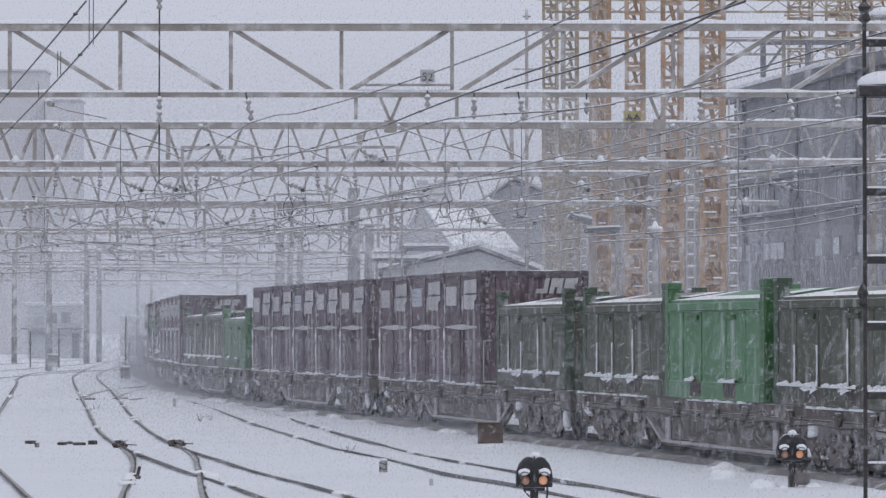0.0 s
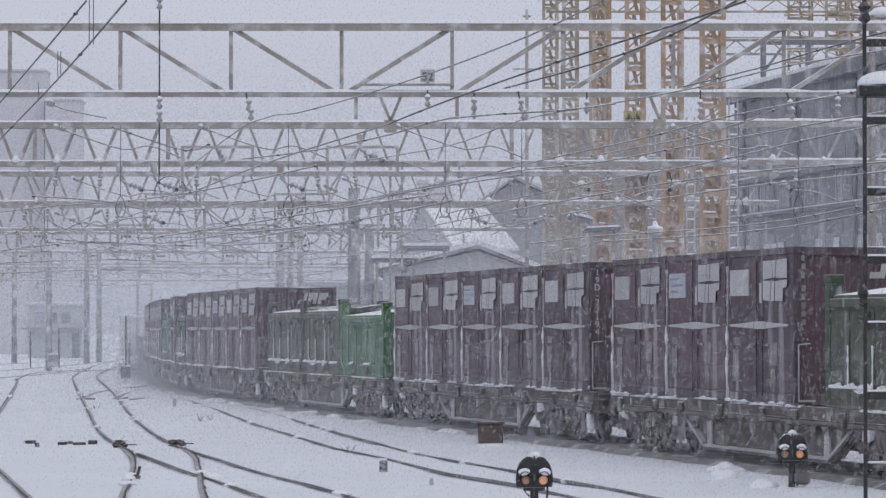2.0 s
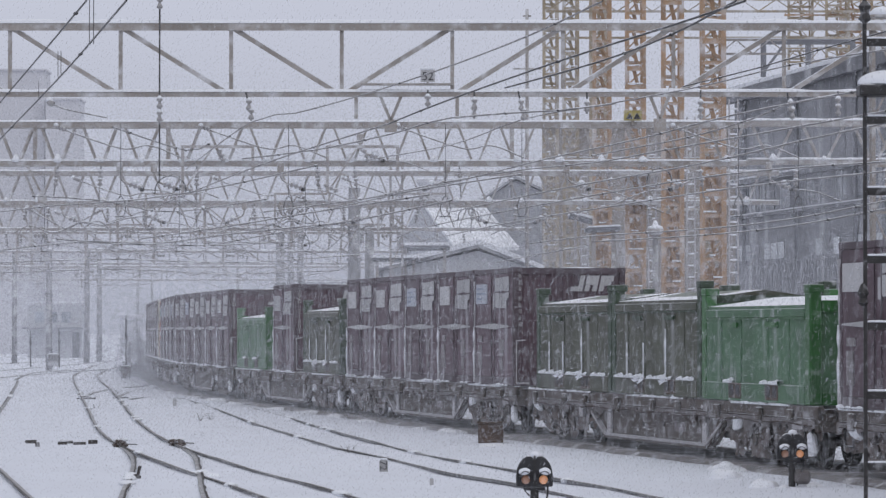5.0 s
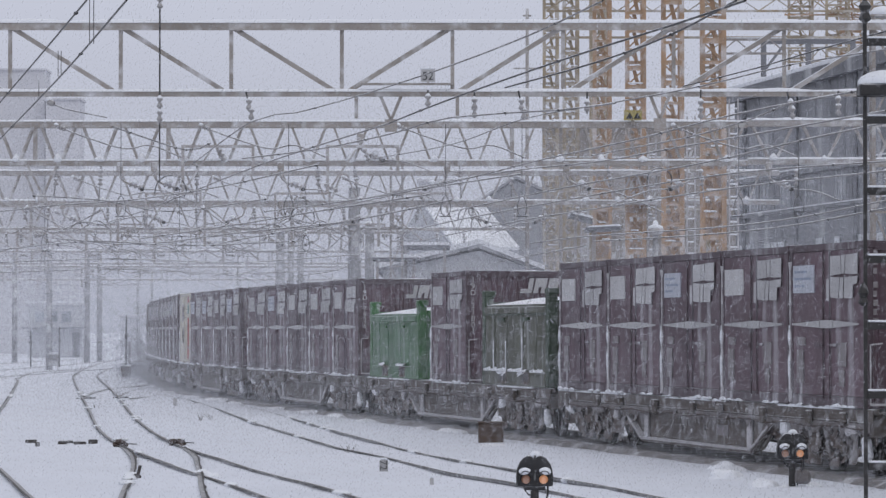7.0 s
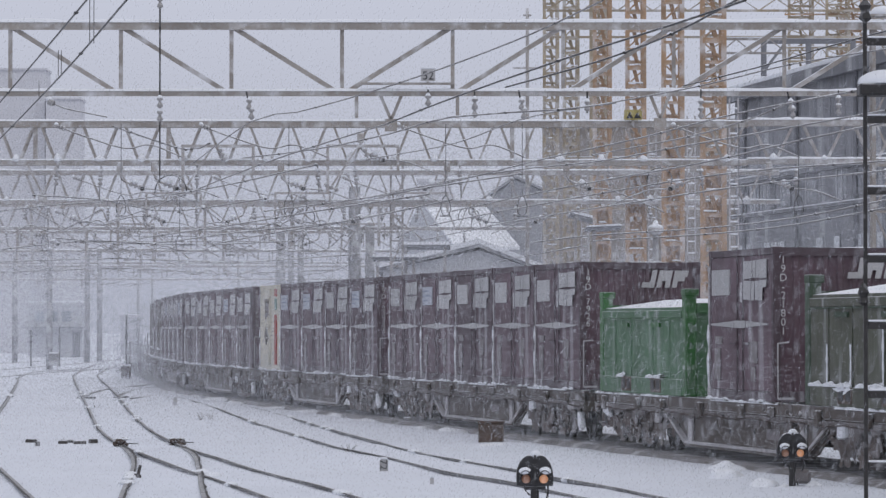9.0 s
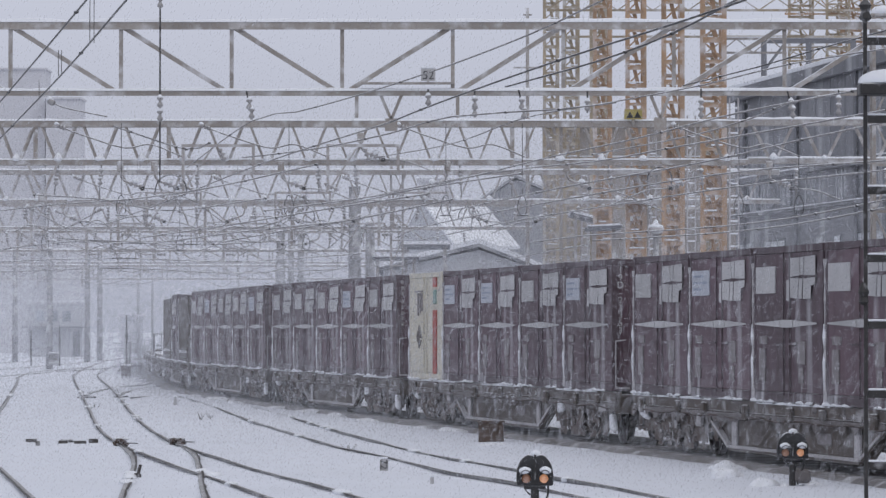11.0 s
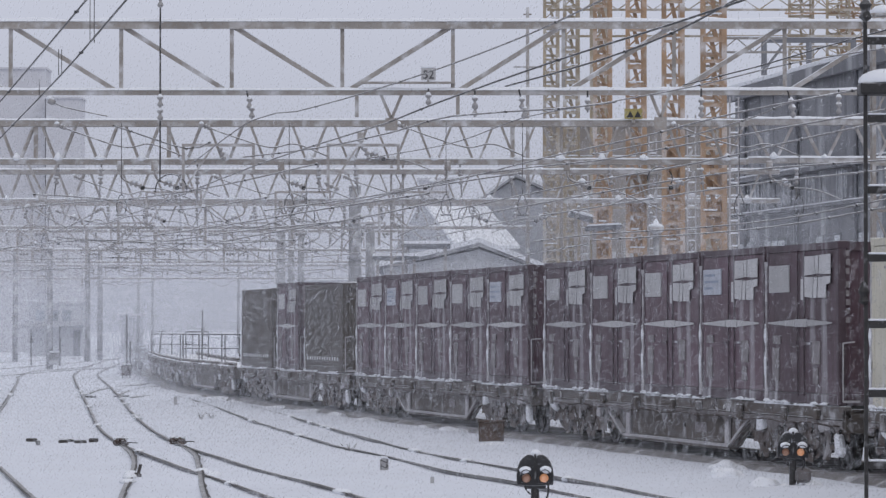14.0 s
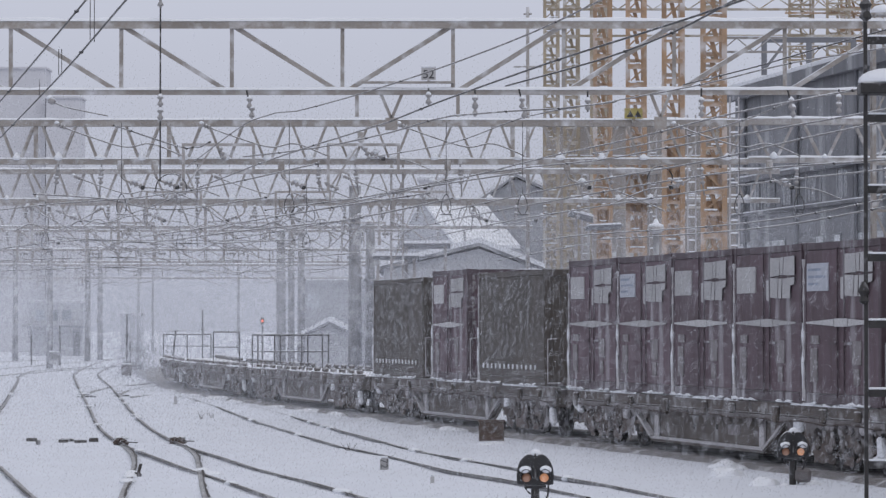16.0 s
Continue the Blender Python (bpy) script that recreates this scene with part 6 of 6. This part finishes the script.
def wheelset(parent, x):
    """An axle with two wheels, turning about its own middle."""
    ob = part("wheelset", rods(((0, -0.62, 0), (0, 0.62, 0), 0.075, 10)), WHEEL, parent)
    ob.matrix_local = Matrix.Translation((x, 0, 0.43))
    for s in (-1, 1):
        m = Matrix.Rotation(radians(90), 4, "X")
        bm = lathe([(0.09, -0.09), (0.12, -0.055), (0.34, -0.03), (0.36, -0.065), (0.43, -0.065), (0.435, 0.04), (0.46, 0.065), (0.36, 0.065), (0.33, 0.02), (0.12, 0.05), (0.09, 0.08)], 24,
                   Matrix.Translation((0, s * 0.555, 0)) @ (m if s < 0 else m @ Matrix.Rotation(math.pi, 4, "X")))
        part("wheel", bm, WHEEL, ob)
    return ob


def wagon(empty=0):
    """A container flat wagon with deep fish-bellied side sills, origin on the rails under its middle."""
    kind = "empty container flat wagon with end railing, snow on its deck" if empty else "grimy container flat wagon crusted with snow, carrying containers"
    w = thing("container_wagon", kind, "rail wagon", "wagons of the train")
    L = 9.75
    part("deck", boxes((-L, L, -1.08, 1.08, 0.93, 0.985), (-L, L, -0.3, 0.3, 0.55, 0.93)), FRAME, w)
    for s in (-1, 1):
        part("side_sill", boxes((-L, L, s * 1.10, s * 1.20, 0.84, 1.03), (-L, L, s * 1.06, s * 1.20, 0.815, 0.838), bevel=0.006), FRAME, w)
        bm = bmesh.new()
        prism(bm, [(-4.9, 0.80), (4.9, 0.80), (3.9, 0.26), (3.4, 0.20), (-3.4, 0.20), (-3.9, 0.26)], s * 1.07, s * 1.10)
        part("belly_plate", bm, FRAME, w)
        part("belly_flange", bars(((-3.5, s * 1.10, 0.20), (3.5, s * 1.10, 0.20), 0.16, 0.05), ((-4.9, s * 1.10, 0.79), (-3.45, s * 1.10, 0.20), 0.16, 0.05), ((4.9, s * 1.10, 0.79), (3.45, s * 1.10, 0.20), 0.16, 0.05)), FRAME, w)
        part("flange_snow", bars(((-3.45, s * 1.15, 0.245), (3.45, s * 1.15, 0.245), 0.09, 0.045), ((-4.7, s * 1.15, 0.75), (-3.5, s * 1.15, 0.26), 0.10, 0.05), ((4.7, s * 1.15, 0.75), (3.5, s * 1.15, 0.26), 0.10, 0.05)), FROSTED, w, "line of frost on the lower flange")
        for xx in (-3.25, 3.25):
            part("stiffener", boxes((xx - 0.13, xx + 0.13, s * 1.105, s * 1.15, 0.25, 0.80), bevel=0.01), FROSTED, w, "frosted end stiffener")
        part("drain_hole", rods(((-0.9, s * 1.10, 0.50), (-0.9, s * 1.108, 0.50), 0.05, 10)), BLACK, w)
        part("drain_hole", rods(((0.5, s * 1.10, 0.53), (0.5, s * 1.108, 0.53), 0.05, 10)), BLACK, w)
        part("ice_fringe", ragged((-L + 0.1, s * 1.205, 0.81), (L - 0.1, s * 1.205, 0.81), 0.16, 0.012 if s < 0 else -0.012, 3.3, (0, 0, -1)), CRUST, w, "fringe of dirty ice")
        for xa, xb in ((-L + 0.2, -L + 5.4), (-1.7, 2.2), (5.0, L - 1.4)):
            part("sill_snow", ragged((xa, s * 1.20, 1.000), (xb, s * 1.20, 1.005), 0.045, 0.03 * -s, xa + 11.3, (0, 0, 1)), CAP, w, "ragged line of snow on the sill")
    for k in range(9):
        xx = -L + 0.9 + k * 2.2 + 0.3 * math.sin(k * 2.1)
        part("lashing_bracket", boxes((xx - 0.09, xx + 0.09, -1.29, -1.205, 0.70 + 0.05 * (k % 3), 0.97), bevel=0.02), BOGIE, w)
    part("air_pipe", wire_mesh([Vector((-L + 0.3 + 0.5 * k, -1.24, 0.74 + 0.02 * math.sin(k * 1.3))) for k in range(39)], 0.014, 6), RUST, w)
    part("number_panel", boxes((1.2, 1.9, -1.112, -1.104, 0.42, 0.60)), GREYTXT, w, "faded grey stencil panel")
    for e in (-1, 1):
        b = part("bogie", boxes((e * 7.1 - 0.22, e * 7.1 + 0.22, -1.05, 1.05, 0.46, 0.80), bevel=0.03), BOGIE, w, "snow-crusted steel bogie")
        for s in (-1, 1):
            bm = bmesh.new()
            prism(bm, [(e * 7.1 - 1.35, 0.50), (e * 7.1 - 1.15, 0.62), (e * 7.1 - 0.5, 0.62), (e * 7.1 - 0.32, 0.80), (e * 7.1 + 0.32, 0.80), (e * 7.1 + 0.5, 0.62), (e * 7.1 + 1.15, 0.62), (e * 7.1 + 1.35, 0.50), (e * 7.1 + 1.2, 0.34), (e * 7.1 + 0.6, 0.40), (e * 7.1 + 0.38, 0.20), (e * 7.1 - 0.38, 0.20), (e * 7.1 - 0.6, 0.40), (e * 7.1 - 1.2, 0.34)], s * 0.86, s * 1.0)
            part("side_frame", bm, BOGIE, b)
            for k in (-0.18, 0.18):
                part("spring", lathe([(0.10, 0.24 + 0.045 * j) if j % 2 else (0.075, 0.24 + 0.045 * j) for j in range(9)], 10, Matrix.Translation((e * 7.1 + k, s * 1.04, 0))), BOGIE, b)
            for k in (-0.95, 0.95):
                part("axle_box", boxes((e * 7.1 + k - 0.19, e * 7.1 + k + 0.19, s * 0.84, s * 1.08, 0.28, 0.60), bevel=0.04), BOGIE, b)
                part("axle_cap", rods(((e * 7.1 + k, s * 1.08, 0.43), (e * 7.1 + k, s * 1.13, 0.43), 0.11, 10)), BOGIE, b)
            for k in (-1, 1):
                part("brake_hanger", bars(((e * 7.1 + k * 1.6, s * 0.9, 0.3), (e * 7.1 + k * 1.45, s * 0.9, 0.78), 0.06, 0.06)), BOGIE, b)
        for k in (-0.95, 0.95):
            wheelset(w, e * 7.1 + k)
        part("coupler", boxes((e * L, e * (L + 0.42), -0.14, 0.14, 0.74, 1.0), bevel=0.03), BOGIE, w)
        part("end_sill", boxes((e * L, e * (L - 0.14), -1.2, 1.2, 0.62, 0.98), bevel=0.01), FRAME, w)
        part("brake_hose", wire_mesh(spline([(e * L, 0.35, 0.75), (e * (L + 0.2), 0.36, 0.5), (e * (L + 0.4), 0.36, 0.6)], 0.05), 0.025), BLACK, w)
        part("foot_step", bars(((e * (L - 0.35), -1.17, 0.45), (e * (L - 0.35), -1.17, 0.8), 0.03, 0.03), ((e * (L - 0.75), -1.17, 0.45), (e * (L - 0.75), -1.17, 0.8), 0.03, 0.03), ((e * (L - 0.35), -1.17, 0.45), (e * (L - 0.75), -1.17, 0.45), 0.06, 0.03)), DARK, w)
    for name, mat, n, r0, r1, seed in (("ice_crust", CRUST, 190, 0.02, 0.07, 1), ("snow_crust", FROSTED, 60, 0.02, 0.055, 2)):
        rnd = random.Random(seed + 5 * empty)
        bm = bmesh.new()
        for k in range(n):
            near_bogie = rnd.random() < 0.62
            x = rnd.choice((-7.1, 7.1)) + rnd.uniform(-1.5, 1.5) if near_bogie else rnd.uniform(-9.6, 9.6)
            y = rnd.uniform(-1.17, -1.03) if near_bogie else rnd.uniform(-1.21, -1.11)
            z = rnd.uniform(0.25, 1.0) if near_bogie else rnd.uniform(0.80, 1.02)
            m = Matrix.Translation((x, y, z)) @ Matrix.Rotation(rnd.uniform(-0.6, 0.6), 4, "Y") @ Matrix.Diagonal((rnd.uniform(0.8, 3.0), 0.4, rnd.uniform(0.5, 2.6), 1))
            got = bmesh.ops.create_icosphere(bm, subdivisions=1, radius=rnd.uniform(r0, r1), matrix=m)
            for v in got["verts"]:
                v.co += Vector((noise.noise(v.co * 14), 0.3 * noise.noise(v.co * 11), noise.noise(v.co * 12 + Vector((5, 5, 5))))) * 0.06
        tagged(part(name, bm, mat, w, "lumps of dirty ice and snow on the running gear", smooth=True), kind="stuff")
    for k, (xa, xb, za, zb, keep) in enumerate(((-8.75, -5.0, 0.13, 0.90, -0.26), (5.0, 8.75, 0.13, 0.90, -0.26), (-9.7, -8.6, 0.36, 0.82, -0.2), (8.6, 9.7, 0.36, 0.82, -0.2), (-5.3, -3.9, 0.30, 0.82, -0.12), (3.9, 5.3, 0.30, 0.82, -0.12))):
        nx, nz = max(8, int((xb - xa) / 0.07)), max(5, int((zb - za) / 0.07))
        bm = bmesh.new()
        grid = [[None] * (nz + 1) for _ in range(nx + 1)]
        for i in range(nx + 1):
            for j in range(nz + 1):
                x, z = xa + (xb - xa) * i / nx, za + (zb - za) * j / nz
                jag = 0.05 * noise.noise((x * 6, z * 6, k + 9 * empty))
                grid[i][j] = bm.verts.new((x + jag, -1.10 - 0.07 * noise.noise((x * 3.1, z * 3.1, k)) - 0.05 * noise.noise((x * 9, z * 9, k)), z + 0.04 * noise.noise((x * 7, z * 7, 3))))
        for i in range(nx):
            for j in range(nz):
                x, z = xa + (xb - xa) * (i + 0.5) / nx, (j + 0.5) / nz
                if noise.noise((x * 1.9, z * 2.2, k * 3.7 + empty)) + 0.6 * noise.noise((x * 5.5, z * 5.0, k)) > keep - 0.25 * z + 0.30 * (1 - z) * (z < 0.35):
                    bm.faces.new((grid[i][j], grid[i + 1][j], grid[i + 1][j + 1], grid[i][j + 1]))
        bmesh.ops.delete(bm, geom=[v for v in bm.verts if not v.link_faces], context="VERTS")
        part("ice_sheet", bm, GRIME, w, "broken sheet of dirty ice and packed snow", smooth=True)
    for k, (xx, z0, z1, ww) in enumerate(((-8.9, 0.60, 0.83, 0.20), (-5.2, 0.56, 0.80, 0.09), (5.35, 0.58, 0.80, 0.16), (8.75, 0.62, 0.80, 0.26), (9.4, 0.30, 0.60, 0.10))):
        bm = boxes((xx - ww, xx + ww, -1.225, -1.12, z0, z1), bevel=0.03)
        for v in bm.verts:
            v.co += Vector((noise.noise(v.co * 7), 0, noise.noise(v.co * 9))) * 0.09
        part("snow_clump", bm, (CAP, FROSTED)[k % 2], w, "clump of snow stuck to the frame")
    if empty:
        roof_snow(w, -L + 0.1, L - 0.1, -1.05, 1.05, 0.965, 0.04)
        for k in range(14):
            xx = -L + 1.4 + k * 1.32
            for yy in (-1.08, 1.08):
                part("twist_lock", boxes((xx - 0.10, xx + 0.10, yy - 0.08, yy + 0.08, 1.03, 1.14), bevel=0.03), BOGIE, w)

        def railing(x, y0, y1, z1, posts):
            r = part("railing", rods(((x, y0, z1), (x, y1, z1), 0.028), ((x, y0, 0.5 * z1 + 0.5), (x, y1, 0.5 * z1 + 0.5), 0.02)), DARK, w, "dark tubular steel railing")
            for yy in posts:
                part("railing_post", rods(((x, yy, 0.98), (x, yy, z1), 0.024)), DARK, r)

        if empty == 1:
            railing(-L + 0.12, -1.1, 1.1, 2.02, (-1.1, -0.4, 0.45, 1.1))
            railing(-L + 1.25, -1.1, 1.1, 2.02, (-1.1, -0.4, 0.45, 1.1))
            for yy in (-1.1, 1.1):
                part("railing", rods(((-L + 0.12, yy, 2.02), (-L + 1.25, yy, 2.02), 0.028)), DARK, w)
        elif empty == 2:
            railing(-L + 0.6, -0.1, 0.85, 2.10, (-0.1, 0.85))
        else:
            railing(-L + 0.12, -1.1, 0.9, 1.98, (-1.1, -0.1, 0.9))
            st = part("brake_column", rods(((-L + 0.5, -0.72, 1.0), (-L + 0.4, -0.60, 2.10), 0.035)), DARK, w)
            m = Matrix.Translation((-L + 0.4, -0.60, 2.12))
            ring = [m @ Vector((0.24 * math.cos(a * math.tau / 16), 0.24 * math.sin(a * math.tau / 16), 0)) for a in range(17)]
            part("brake_wheel", wire_mesh(ring, 0.02, 6), DARK, st)
    return w


WAGON = wagon()
FLATS = {11: wagon(1), 12: wagon(2), 13: wagon(3)}

# Loads from the leading wagon back: kind and metres from the wagon's rear container stop to the container's rear end
LOADS = [
    [("U", 0.35), ("H", 6.35), ("U", 12.9)],
    [("P", 0.0), ("Q", 3.82), ("P", 7.64), ("U", 12.9)],
    [("P", 0.0), ("P", 3.82), ("Q", 7.64), ("P", 11.46), ("P", 15.28)],
    [("U", 0.65), ("U", 6.75), ("G", 12.85)],
    [("P", 0.0), ("P", 3.82), ("Q", 7.64), ("P", 11.46), ("Q", 15.28)],
    [("G", 0.2), ("P", 7.75), ("O", 13.1)],
    [("P", 0.0), ("Q", 3.82), ("P", 7.64), ("P", 11.46), ("P", 15.28)],
    [("C", 0.0), ("Q", 3.82), ("Q", 7.64), ("P", 11.46), ("Q", 15.28)],
    [("P", 0.0), ("P", 3.82), ("P", 7.64), ("Q", 11.46), ("P", 15.28)],
    [("P", 0.0), ("Q", 3.82), ("P", 7.64), ("P", 11.46), ("Q", 15.28)],
    [("N", 0.2), ("P", 7.4), ("N", 12.3)],
    [],
    [],
    [],
]
# how far coupler slack has drawn each wagon forward
SLACK = (0.0, 0.4, 0.0, 0.0, 0.0, 0.25, 0.35, 0.2, 0.05, 0.0, 0.0, -0.3, 0.0, 0.0)
LENGTH = {"P": 3.715, "Q": 3.715, "C": 3.715, "N": 6.06, "G": 6.06, "O": 6.06, "H": 6.06, "U": 6.06}
used, TRAIN = set(), []
for i, load in enumerate(LOADS):
    src = WAGON if load else FLATS[i]
    w = src if src not in used else copy_thing(src, Matrix())
    used.add(src)
    TRAIN.append((w, i, None))
    for k, (kind, off) in enumerate(load):
        src = PROTO[kind]
        c = src if src not in used else copy_thing(src, Matrix())
        used.add(src)
        TRAIN.append((c, i, (off + LENGTH[kind] / 2 - 9.5, kind, k)))
        if kind in "PQ":
            # the number runs down the near edge of the front end
            text = {(6, 4): "19D-7926", (5, 1): "19D-21801", (2, 4): "19D-22194", (7, 4): "19D-23353"}.get((i, k))
            edge = Matrix.Translation((1.8585 - 0.028, -1.12, 2.34)) @ Matrix.Rotation(radians(90), 4, "Z") @ Matrix.Rotation(radians(90), 4, "X")
            if text:
                lettering("\n".join(text), 0.175, edge @ Matrix.Translation((0.06, -0.1, 0.034)), c, LABEL)
            elif k == len(load) - 1 or load[k + 1][0] not in "PQC":
                for j in range(8):
                    z = 2.275 - j * 0.135 - (0.07 if j > 2 else 0)
                    part("number_bar", boxes((1.862, 1.867, -1.105, -1.050 + 0.014 * (j % 2), z, z + 0.09)), GREYTXT, c, "faded grey stencil bar")


# ---------------------------------------------------------------- falling and drifting snow
def flakes(label, c, s, fall, stretch, rng, mat):
    """Loose flakes of size s at the places c; one rigid cloud that drifts."""
    count = len(c)
    ang = rng.normal(0, 0.25, count) + math.atan2(fall[0], -fall[2])
    yaw = rng.normal(0, 0.6, count)
    ax = np.stack([np.cos(yaw) * np.cos(ang), np.sin(yaw), np.sin(ang)], 1)
    up = np.stack([-np.sin(ang), np.zeros(count), np.cos(ang)], 1)
    w, h = (s * 0.5)[:, None], (s * 0.5 * stretch)[:, None]
    corners = [c - up * h, c + ax * w, c + up * h, c - ax * w] if stretch > 1.5 else [c - up * h, c + ax * w * 1.4 + up * h * 0.5, c - ax * w * 1.4 + up * h * 0.5]
    k = len(corners)
    v = np.stack(corners, 1).reshape(-1, 3)
    me = bpy.data.meshes.new("falling_snow")
    me.vertices.add(count * k)
    me.vertices.foreach_set("co", v.ravel())
    me.loops.add(count * k)
    me.loops.foreach_set("vertex_index", np.arange(count * k, dtype=np.int32))
    me.polygons.add(count)
    me.polygons.foreach_set("loop_start", np.arange(0, count * k, k, dtype=np.int32))
    me.polygons.foreach_set("loop_total", np.full(count, k, dtype=np.int32))
    me.update(calc_edges=True)
    me.materials.append(mat)
    ob = tagged(new("falling_snow", me), label, "falling snow", kind="stuff")
    FALLS.append((ob, fall))
    return ob


def snow_cloud(label, count, y0, y1, size, fall, stretch, seed, z_top, rise, dense=1.0, mat=FLAKE, z_low=0.0):
    """A cloud of flakes wide and high enough for the way that it falls in the clip."""
    rng = np.random.default_rng(seed)
    y = (y0 ** 2 + (y1 ** 2 - y0 ** 2) * rng.random(count) ** dense) ** 0.5
    half = 0.125 * y + 0.5
    x = (rng.random(count) * 2 - 1) * half - fall[0] * 16 * rng.random(count)
    z = z_low + rng.random(count) * (z_top + rise * y - fall[2] * 16)
    s = size * (0.6 + 0.9 * rng.random(count)) * (y / 100.0) ** 0.6
    return flakes(label, np.stack([x, y, z], 1), s, fall, stretch, rng, mat)


def whirled_snow(label, count, size, seed, top=1.7, wide=1.3, stretch=1.3, mat=FLAKE):
    """Powder whirled up along the near side of the passing wagons."""
    rng = np.random.default_rng(seed)
    us = -190.0 + 232.0 * rng.random(count)
    h = np.interp(us, U, heading)
    side = -1.35 - wide * rng.random(count) ** 1.6
    z = 0.03 + (top + 0.3) * rng.random(count) ** 1.4
    c = np.stack([np.interp(us, U, LINE_X) + side * np.cos(h), np.interp(us, U, LINE_Y) + side * np.sin(h), z], 1)
    return flakes(label, c, size * (0.6 + 0.9 * rng.random(count)), (-0.015, -0.05, -0.04), stretch, rng, mat)


FALLS = []
snow_cloud("streaking snowflakes falling before the train", 90000, 24.0, 80.0, 0.021, (-0.5, -0.1, -1.5), 3.6, 1, 3.0, 0.045, mat=WISP)
snow_cloud("fine powder snow drifting round the train", 620000, 34.0, 118.0, 0.0245, (-0.2, 0.0, -0.2), 1.4, 2, 2.0, 0.035, mat=POWDER)
snow_cloud("dense blowing snow that hides the distance", 560000, 100.0, 205.0, 0.0218, (-0.2, 0.0, -0.1), 1.3, 3, 1.8, 0.02, 0.8, mat=MIST)
snow_cloud("thin high snowfall before the buildings", 130000, 84.0, 182.0, 0.031, (-0.2, 0.0, -0.1), 1.3, 7, 4.5, 0.01, mat=MIST, z_low=3.6)
snow_cloud("dense blowing snow that hides the distance", 400000, 205.0, 400.0, 0.0300, (-0.2, 0.0, -0.1), 1.3, 4, 2.5, 0.012, 0.8, mat=MIST)
whirled_snow("fine powder snow whirled up beside the wagons", 150000, 0.021, 5, mat=POWDER)
whirled_snow("low powder snow blown along the rails", 70000, 0.022, 8, 0.5, 1.6, mat=POWDER)
whirled_snow("thin wind-blown veils of powder snow before the train", 7000, 0.075, 6, 3.6, 2.6, 2.4, VEIL)


# ---------------------------------------------------------------- motions
def motions():
    times = [i * 0.5 for i in range(33)]
    for ob, i, at in TRAIN:
        rows = []
        for t in times:
            m = wagon_pose(gone(t) - 20.4 * i + 9.5 + SLACK[i])
            if at:
                m = m @ Matrix.Translation((at[0], 0, 1.04))
            rows.append((t, m))
        walk(ob, rows)
        if not at:
            base = gone(0.0)
            turns = [(k / 30, -(gone(k / 30) - base) / 0.43) for k in range(481)]
            for ws in [o for o in ob.children if o.name.startswith("wheelset")]:
                x = ws.location.x
                walk(ws, [(t, Matrix.Translation((x, 0, 0.43)) @ Matrix.Rotation(-a, 4, "Y")) for t, a in turns])
    for ob, fall in FALLS:
        walk(ob, [(t, Matrix.Translation(Vector(fall) * t)) for t in (0.0, 8.0, 16.0)])


motions()
